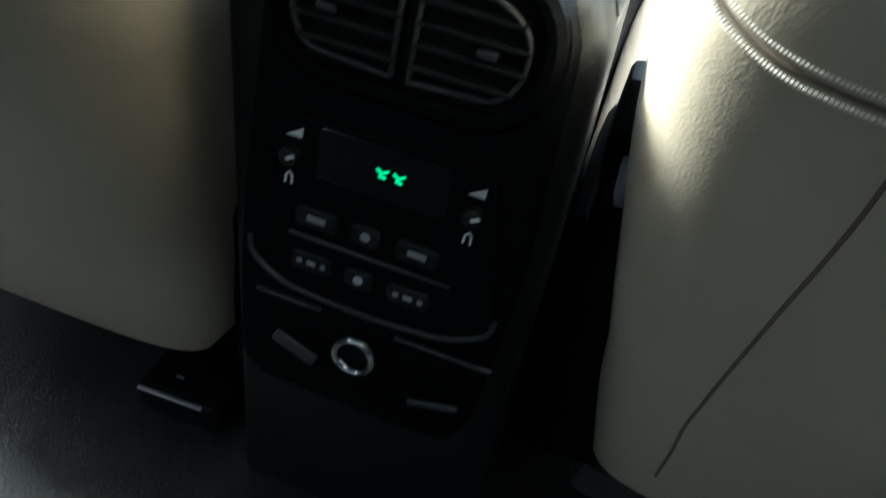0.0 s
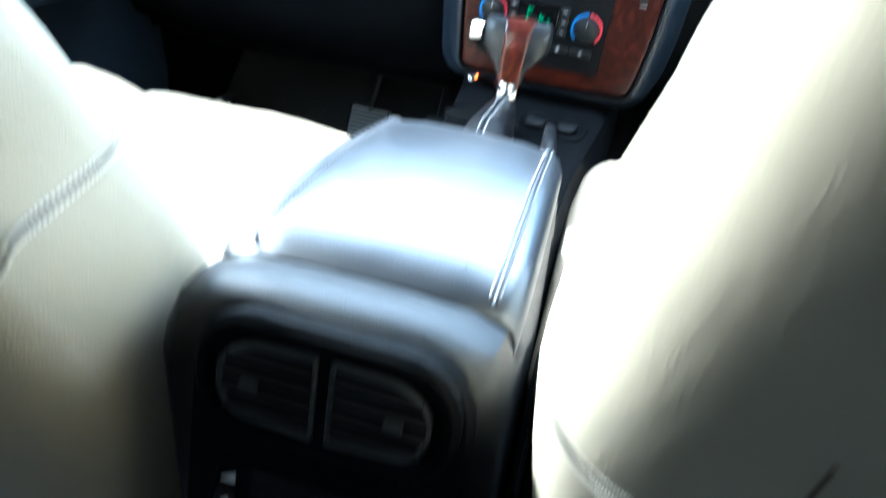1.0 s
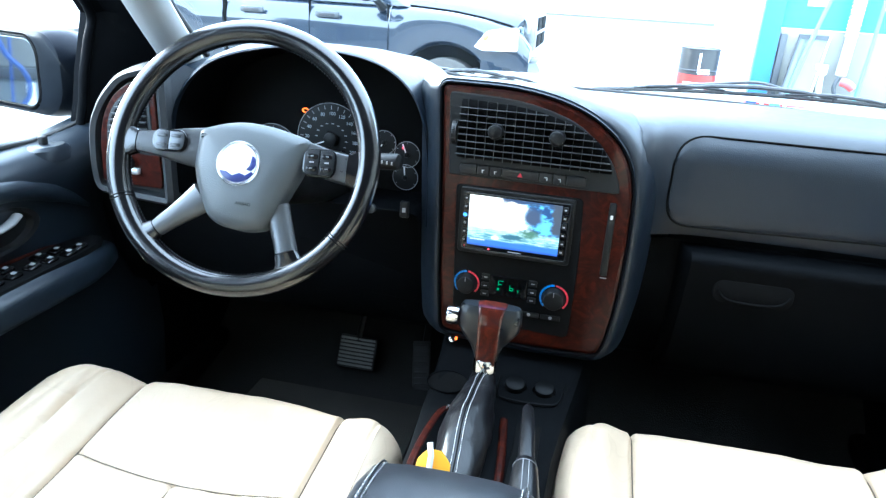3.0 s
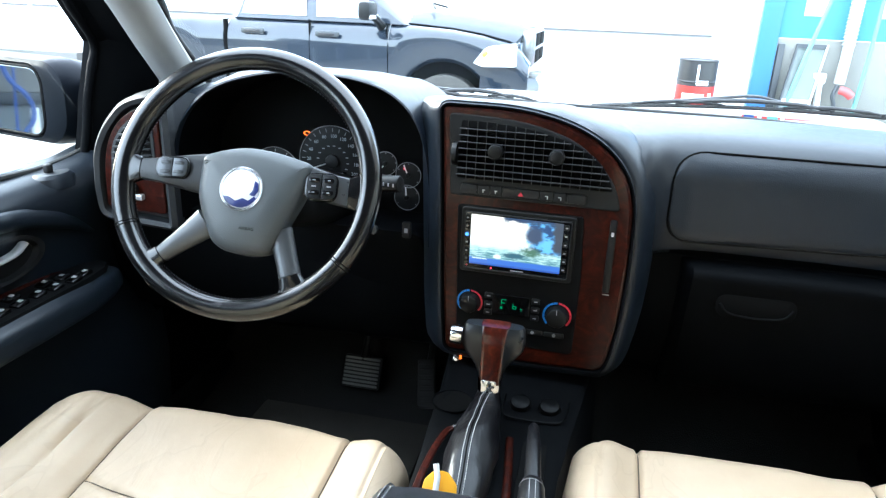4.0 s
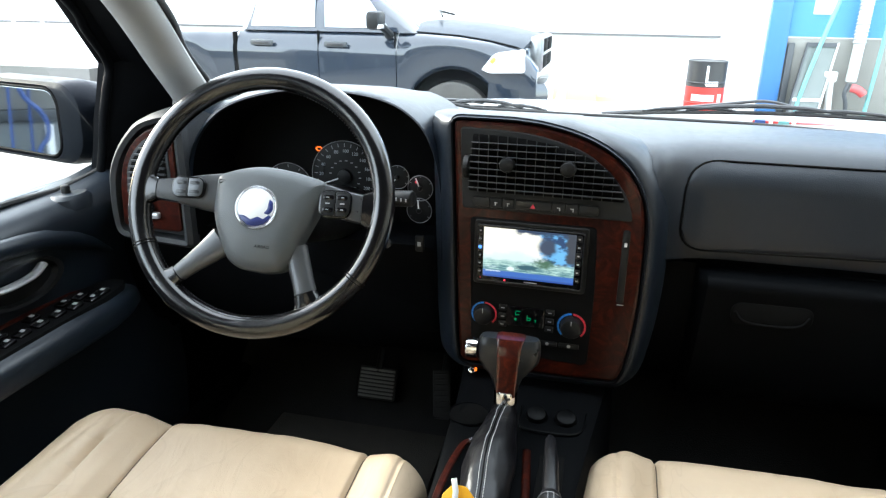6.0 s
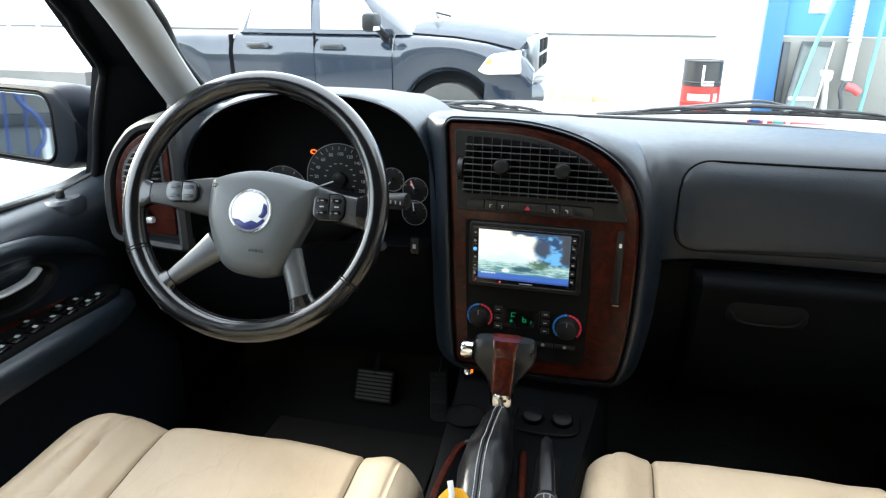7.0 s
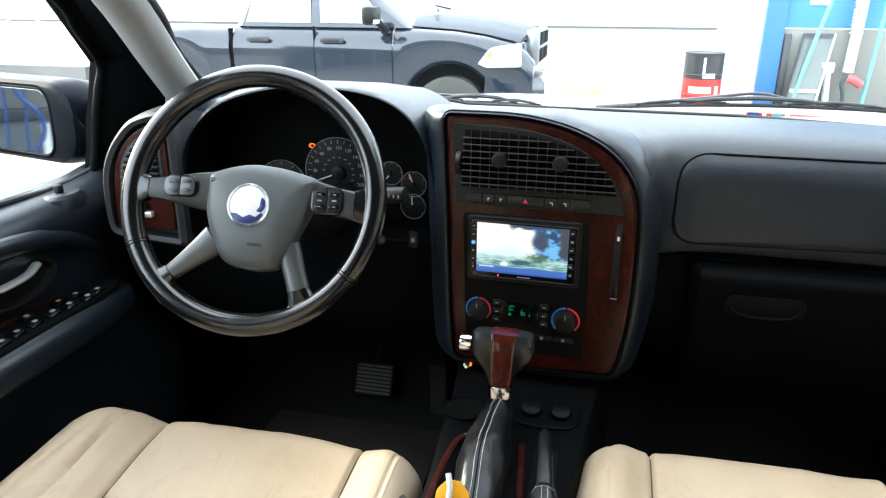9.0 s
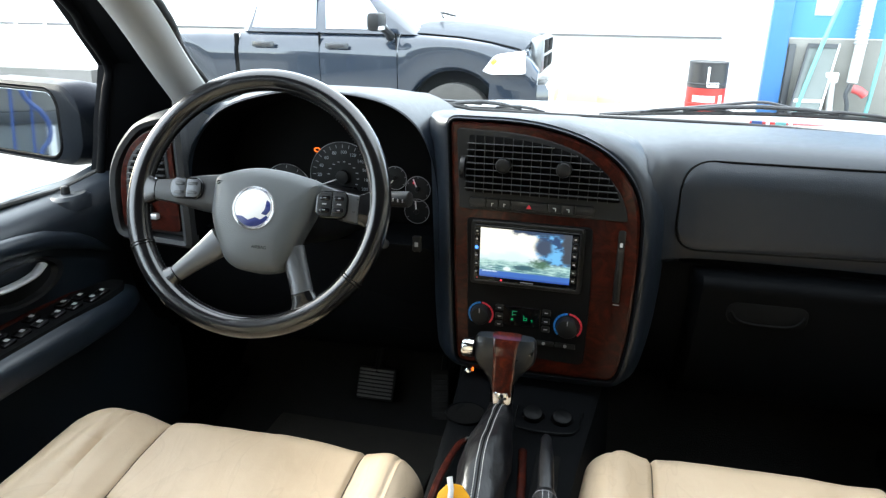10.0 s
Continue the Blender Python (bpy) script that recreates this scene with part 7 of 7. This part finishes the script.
    for h, f, b_, ins in ((1.21, 1.15, 3.18, 0.06), (1.25, 1.23, 3.16, 0.075), (1.70, 1.90, 3.02, 0.20), (1.82, 2.12, 2.92, 0.28), (1.85, 2.35, 2.7, 0.45)):
        lo.append([(X(f), Y0 + ins + 0.1, Z(h)), (X(f + 0.12), Y0 + ins, Z(h)), (X(b_ - 0.1), Y0 + ins, Z(h)), (X(b_), Y0 + ins + 0.1, Z(h)), (X(b_), Y1 - ins - 0.1, Z(h)), (X(b_ - 0.1), Y1 - ins, Z(h)), (X(f + 0.12), Y1 - ins, Z(h)), (X(f), Y1 - ins - 0.1, Z(h))])
    cab = part("cab", loft(lo), M_TRUCK, th, "black cab roof and pillars")
    # Panes are opaque, with the bright view through the cab painted in.
    for d0, d1, t0, t1 in ((1.52, 2.20, 1.95, 2.24), (2.31, 3.02, 2.33, 2.90)):
        part("side_window", loft([[(X(d0), Y0 + 0.066, Z(1.25)), (X(d1), Y0 + 0.066, Z(1.25)), (X(t1), Y0 + 0.197, Z(1.76)), (X(t0), Y0 + 0.197, Z(1.76))], [(X(d0), Y0 + 0.10, Z(1.25)), (X(d1), Y0 + 0.10, Z(1.25)), (X(t1), Y0 + 0.23, Z(1.76)), (X(t0), Y0 + 0.23, Z(1.76))]]), M_TRUCKGLASS, cab, "pale side window, bright view through painted in")
    part("windscreen", loft([[(X(1.21), Y0 + 0.22, Z(1.25)), (X(1.21), Y1 - 0.22, Z(1.25)), (X(1.89), Y1 - 0.34, Z(1.74)), (X(1.89), Y0 + 0.34, Z(1.74))], [(X(1.25), Y0 + 0.22, Z(1.22)), (X(1.25), Y1 - 0.22, Z(1.22)), (X(1.93), Y1 - 0.34, Z(1.71)), (X(1.93), Y0 + 0.34, Z(1.71))]]), M_TRUCKGLASS, cab, "pale windscreen, bright view through painted in")
    part("wiper", tube([(X(1.05), Y0 + 0.4, Z(1.37)), (X(1.2), Y0 + 0.9, Z(1.42)), (X(1.12), Y0 + 1.3, Z(1.38))], 0.012, 6), M_RUBBER, th)
    for d in (2.05, 2.86):
        h_ = part("door_handle", box((X(d), Y0 - 0.035, Z(1.09)), (0.25, 0.035, 0.055), 0.015), M_DARKSTEEL, th, "dark door handle")
        part("handle_bar", box((X(d) , Y0 - 0.055, Z(1.09)), (0.17, 0.012, 0.030), 0.005), M_WIPER, h_, "silver handle bar")
    mr = part("mirror_head", box((X(1.56), Y0 - 0.22, Z(1.33)), (0.13, 0.26, 0.17), 0.04), M_PLASTIC, th, "black door mirror")
    part("mirror_arm", tube([(X(1.50), Y0 + 0.02, Z(1.19)), (X(1.50), Y0 - 0.10, Z(1.24)), (X(1.53), Y0 - 0.18, Z(1.29))], [0.05, 0.035, 0.04], 8), M_PLASTIC, mr)
    part("mirror_lens", box((X(1.505), Y0 - 0.24, Z(1.275)), (0.03, 0.18, 0.04), 0.008), M_LAMP, mr)
    # wheels and underside
    for wx in (WX, 4.05):
        for yy, f in ((Y0 + 0.14, -1), (Y1 - 0.14, 1)):
            w_ = part("tyre", loft([[(X(wx) + r * math.cos(q), yy + o_, Z(0.36) + r * math.sin(q)) for q in (2 * math.pi * k / 40 for k in range(40))] for o_, r in ((-0.13, 0.26), (-0.135, 0.34), (-0.11, 0.395), (0.11, 0.395), (0.135, 0.34), (0.13, 0.26))]), M_TYRE, th, "dusty black tyre")
            part("rim", disc((X(wx), yy + f * 0.02, Z(0.36)), (0, f, 0), 0.255, 0.08, 32, 0.02), M_SATIN, w_, "grey wheel rim")
            part("wheel_arch", loft([[(X(wx) + 0.47 * math.cos(q), yy + o_, Z(0.42) + 0.47 * math.sin(q)) for q in (math.pi * k / 20 for k in range(21))] for o_ in (-0.12 * 1.0, 0.12)], False), M_CAVITY, th)
    part("underbody", box((X(2.5), (Y0 + Y1) / 2, Z(0.66)), (4.4, 1.5, 0.56), 0.05), M_CAVITY, th)
    part("bed", box((X(3.88), (Y0 + Y1) / 2, Z(0.80)), (1.32, 1.7, 0.7), 0.05), M_TRUCK, th)


truck()

# Out of view; added to block daylight from the passenger's side.
single("wall_east", box((2.45, -3.2, GZ + 2.0), (0.3, 11.0, 4.0)), M_CONCRETE, "unseen grey concrete wall added to keep light off the car", "wall", "structure", smooth=False)
# white workshop wall with its blue door frame
WY = 11.2
single("wall_north", box((-9.5, WY + 0.15, GZ + 1.8), (23.1, 0.3, 3.6)), M_WALL, "white rendered workshop wall", "wall", "structure", smooth=False)
single("ledge", box((-9.5, WY - 0.02, 0.665), (22.4, 0.05, 0.03)), M_LEDGE, "thin grey ledge along the white wall", "trim", "structure", smooth=False)
fr = thing("door_frame", "bright blue steel workshop door frame", "door frame", (2.2, WY, GZ), kind="structure")
part("post", box((2.46, WY - 0.06, GZ + 1.8), (0.27, 0.16, 3.6), 0.01), M_BLUEPAINT, fr)
gate = thing("workshop_door", "pale blue and glazed workshop door", "door", (4.2, WY, GZ), kind="structure")
part("leaf", box((4.8, WY + 0.04, 3.09), (4.4, 0.1, 4.8), 0.01), M_PALEBLUE, gate, "pale blue panelled leaf")
for k in range(4):
    part("pane", box((3.05 + k * 1.0, WY - 0.015, 2.3), (0.30, 0.03, 2.6), 0.01), M_PANE, gate, "bright pane")
part("lower_leaf", box((4.75, WY - 0.02, GZ + 0.6), (4.4, 0.1, 1.16), 0.01), M_GREYPANEL, gate, "grey lower door panel")
part("dark_jamb", box((2.66, WY - 0.12, GZ + 0.56), (0.09, 0.06, 1.1), 0.01), M_DARKSTEEL, gate)

pan_ = thing("window_sash", "dark-framed window sash leaning by the workshop door", "window sash", (2.8, WY - 0.3, GZ))
PX = lambda u, t: (2.66 + 0.42 * u + 0.20 * t, WY - 0.45 + 0.29 * t, GZ + 1.12 * t)
for u0, u1, t0, t1, mat in ((0.0, 0.06, 0, 1, M_DARKSTEEL), (0.94, 1.0, 0, 1, M_ALU), (0.06, 0.94, 0.95, 1, M_DARKSTEEL), (0.06, 0.94, 0.28, 0.32, M_ALU), (0.06, 0.94, 0.0, 0.05, M_ALU)):
    q_ = [PX(u0, t0), PX(u1, t0), PX(u1, t1), PX(u0, t1)]
    part("frame", loft([q_, [(a_, b_ + 0.05, c_) for a_, b_, c_ in q_]]), mat, pan_)
for t0, t1 in ((0.05, 0.28), (0.32, 0.95)):
    q_ = [PX(0.06, t0), PX(0.94, t0), PX(0.94, t1), PX(0.06, t1)]
    part("pane", loft([[(a_, b_ + 0.02, c_) for a_, b_, c_ in q_], [(a_, b_ + 0.03, c_) for a_, b_, c_ in q_]]), M_SASHPANE, pan_)
for name, pts, r, mat, label in (("hose", [(3.28, WY - 0.25, 1.7), (3.02, WY - 0.3, 0.7), (2.82, WY - 0.35, -0.2), (2.78, WY - 0.4, GZ)], 0.030, M_TEAL, "pale teal pipe by the workshop door"),
                                 ("pipe", [(3.55, WY - 0.2, 2.2), (3.52, WY - 0.2, 0.6), (3.50, WY - 0.22, 0.1)], 0.075, M_ALU, "ribbed pale ventilation pipe"),
                                 ("hose", [(3.85, WY - 0.2, 2.2), (3.80, WY - 0.25, 0.6), (3.72, WY - 0.3, GZ)], 0.028, M_TEAL, "teal pipe by the workshop door")):
    single(name, tube(spline(pts, 5), r, 12), mat, label, "pipe")
single("pipe_rings", loft([[(3.515 + r * math.cos(q), WY - 0.2 + r * math.sin(q), z) for q in (2 * math.pi * k / 14 for k in range(14))] for j in range(22) for z, r in ((0.62 + 0.05 * j, 0.080), (0.635 + 0.05 * j, 0.096), (0.65 + 0.05 * j, 0.080))]), M_ALU, "ribbed flexible pale pipe sleeve", "pipe")
va = thing("wall_valve", "pale metal valve with a red handle on a pipe", "valve", (3.55, WY - 0.3, GZ))
part("valve_body", box((3.22, WY - 0.2, 0.16), (0.18, 0.12, 0.15), 0.02), M_ALU, va)
part("valve_stem", tube([(3.24, WY - 0.2, 0.1), (3.26, WY - 0.22, -0.2), (3.28, WY - 0.25, GZ)], 0.05, 10), M_ALU, va)
part("valve_handle", tube(spline([(3.50, WY - 0.3, 0.02), (3.58, WY - 0.33, 0.0), (3.66, WY - 0.33, -0.06)], 4), 0.06, 10), M_REDPLASTIC, va, "red handle")
part("valve_hook", tube(spline([(3.46, WY - 0.3, 0.08), (3.42, WY - 0.32, -0.06), (3.46, WY - 0.32, -0.2), (3.5, WY - 0.3, GZ)], 5), 0.03, 8), M_DARKSTEEL, va)

# oil drum
dr = thing("oil_drum", "black and red steel oil drum with white label bars", "barrel", (1.50, 10.6, GZ))
DC, DR = (1.50, 10.62), 0.268


def band(z0, z1, mat, name, ribs=()):
    prof = [(z0, DR)]
    for zr in ribs:
        prof += [(zr - 0.015, DR), (zr, DR + 0.012), (zr + 0.015, DR)]
    prof.append((z1, DR))
    return part(name, loft([[(DC[0] + r * math.cos(q), DC[1] + r * math.sin(q), z) for q in (2 * math.pi * k / 40 for k in range(40))] for z, r in prof]), mat, dr)


up = band(GZ + 0.50, GZ + 0.85, M_DRUMBLACK, "upper_shell", (GZ + 0.56,))
lowb = band(GZ, GZ + 0.50, M_DRUMRED, "lower_shell", (GZ + 0.28,))
part("top_rim", tube([(DC[0] + DR * math.cos(q), DC[1] + DR * math.sin(q), GZ + 0.85) for q in (2 * math.pi * k / 40 for k in range(40))], 0.012, 6, True), M_DRUMBLACK, dr)


def on_drum(a0, a1, z0, z1, mat, parent, name):
    lo = [[(DC[0] + (DR + o_) * math.cos(radians(a0 + (a1 - a0) * k / 10)), DC[1] + (DR + o_) * math.sin(radians(a0 + (a1 - a0) * k / 10)), z) for k in range(11)] for z, o_ in ((z0, 0.002), (z0, 0.006), (z1, 0.006), (z1, 0.002))]
    part(name, loft(lo, False), mat, parent)


on_drum(262, 269, GZ + 0.54, GZ + 0.80, M_WHITE, up, "label_bar")
on_drum(264, 300, GZ + 0.52, GZ + 0.585, M_WHITE, up, "label_bar")
on_drum(225, 292, GZ + 0.31, GZ + 0.40, M_WHITE, lowb, "label_bar")
on_drum(304, 318, GZ + 0.30, GZ + 0.41, M_WHITE, lowb, "label_bar")

# cardboard boxes by the wall
for k, (bx, by, w, h) in enumerate(((-0.25, 10.7, 0.45, 0.42), (0.12, 10.9, 0.4, 0.28))):
    single("cardboard_box", box((bx, by, GZ + h / 2), (w, 0.4, h), 0.006), M_CARD, "pale brown cardboard box by the white wall", "box")

# concrete barrier and mesh fence seen through the driver's window
for k in range(3):
    single("concrete_barrier", loft([[(-7.6 - 2.1 * k + 2.0 * t, 6.9 - 0.5 * k + o_, GZ + z) for o_, z in ((-0.3, 0), (-0.3, 0.15), (-0.12, 0.45), (-0.1, 0.8), (0.1, 0.8), (0.12, 0.45), (0.3, 0.15), (0.3, 0))] for t in (0.02, 0.98)]), M_CONCRETE, "grey concrete barrier block in the yard", "barrier", group="barriers")
fe = thing("fence", "tall pale wire mesh fence with posts", "fence", (-8, 9.5, GZ))
for k in range(9):
    part("post", tube([(-6.5 - 0.55 * k, 9.6, GZ), (-6.5 - 0.55 * k, 9.6, GZ + 2.4)], 0.025, 8), M_ALU, fe)
for k in range(6):
    part("wire", tube([(-6.4, 9.6, GZ + 0.3 + 0.4 * k), (-11.0, 9.6, GZ + 0.3 + 0.4 * k)], 0.01, 6), M_ALU, fe)

# yard behind the car, seen in the mirror
single("wall_south", box((-6, -9.15, GZ + 1.1), (30, 0.3, 2.2)), M_CONCRETE, "grey concrete wall behind the car", "wall", "structure", smooth=False)
wl = thing("yard_wall", "low concrete block wall with a dark rail and hanging hoses", "wall", (-5.2, -1.0, GZ), kind="structure")
part("lower_panel", box((-5.3, -1.0, GZ + 0.43), (0.2, 6.0, 0.86), 0.01), M_DIMPANEL, wl, "grey lower panel")
part("dark_rail", box((-5.19, -1.0, 0.37), (0.05, 6.0, 0.08), 0.005), M_DARKSTEEL, wl, "dark rail")
part("block_course", box((-5.3, -1.0, 1.21), (0.26, 6.0, 1.60), 0.02), M_BLOCK, wl, "rough concrete block course")
for y in (0.9, -0.37, -2.4):
    part("white_post", box((-5.18, y, GZ + 0.40), (0.05, 0.05, 0.80), 0.008), M_WALL, wl, "white post")
hs = [(-5.06, -0.10, 0.80), (-5.03, -0.16, 0.54), (-5.0, -0.255, 0.42), (-5.0, -0.30, 0.32), (-5.0, -0.29, 0.22), (-5.02, -0.235, 0.12), (-5.02, -0.20, -0.1), (-5.0, -0.18, GZ + 0.03)]
single("blue_hose", tube(spline(hs, 8), 0.017, 10), M_BLUEHOSE, "thick blue hose hanging on the yard wall", "hose", group="blue hoses")
for y in (-0.09, -0.22):
    single("blue_hose", tube([(-5.06, y, 0.9), (-5.05, y + 0.02, 0.1), (-5.06, y + 0.03, GZ)], 0.011, 8), M_BLUEHOSE, "thin blue hose hanging on the yard wall", "hose", group="blue hoses")
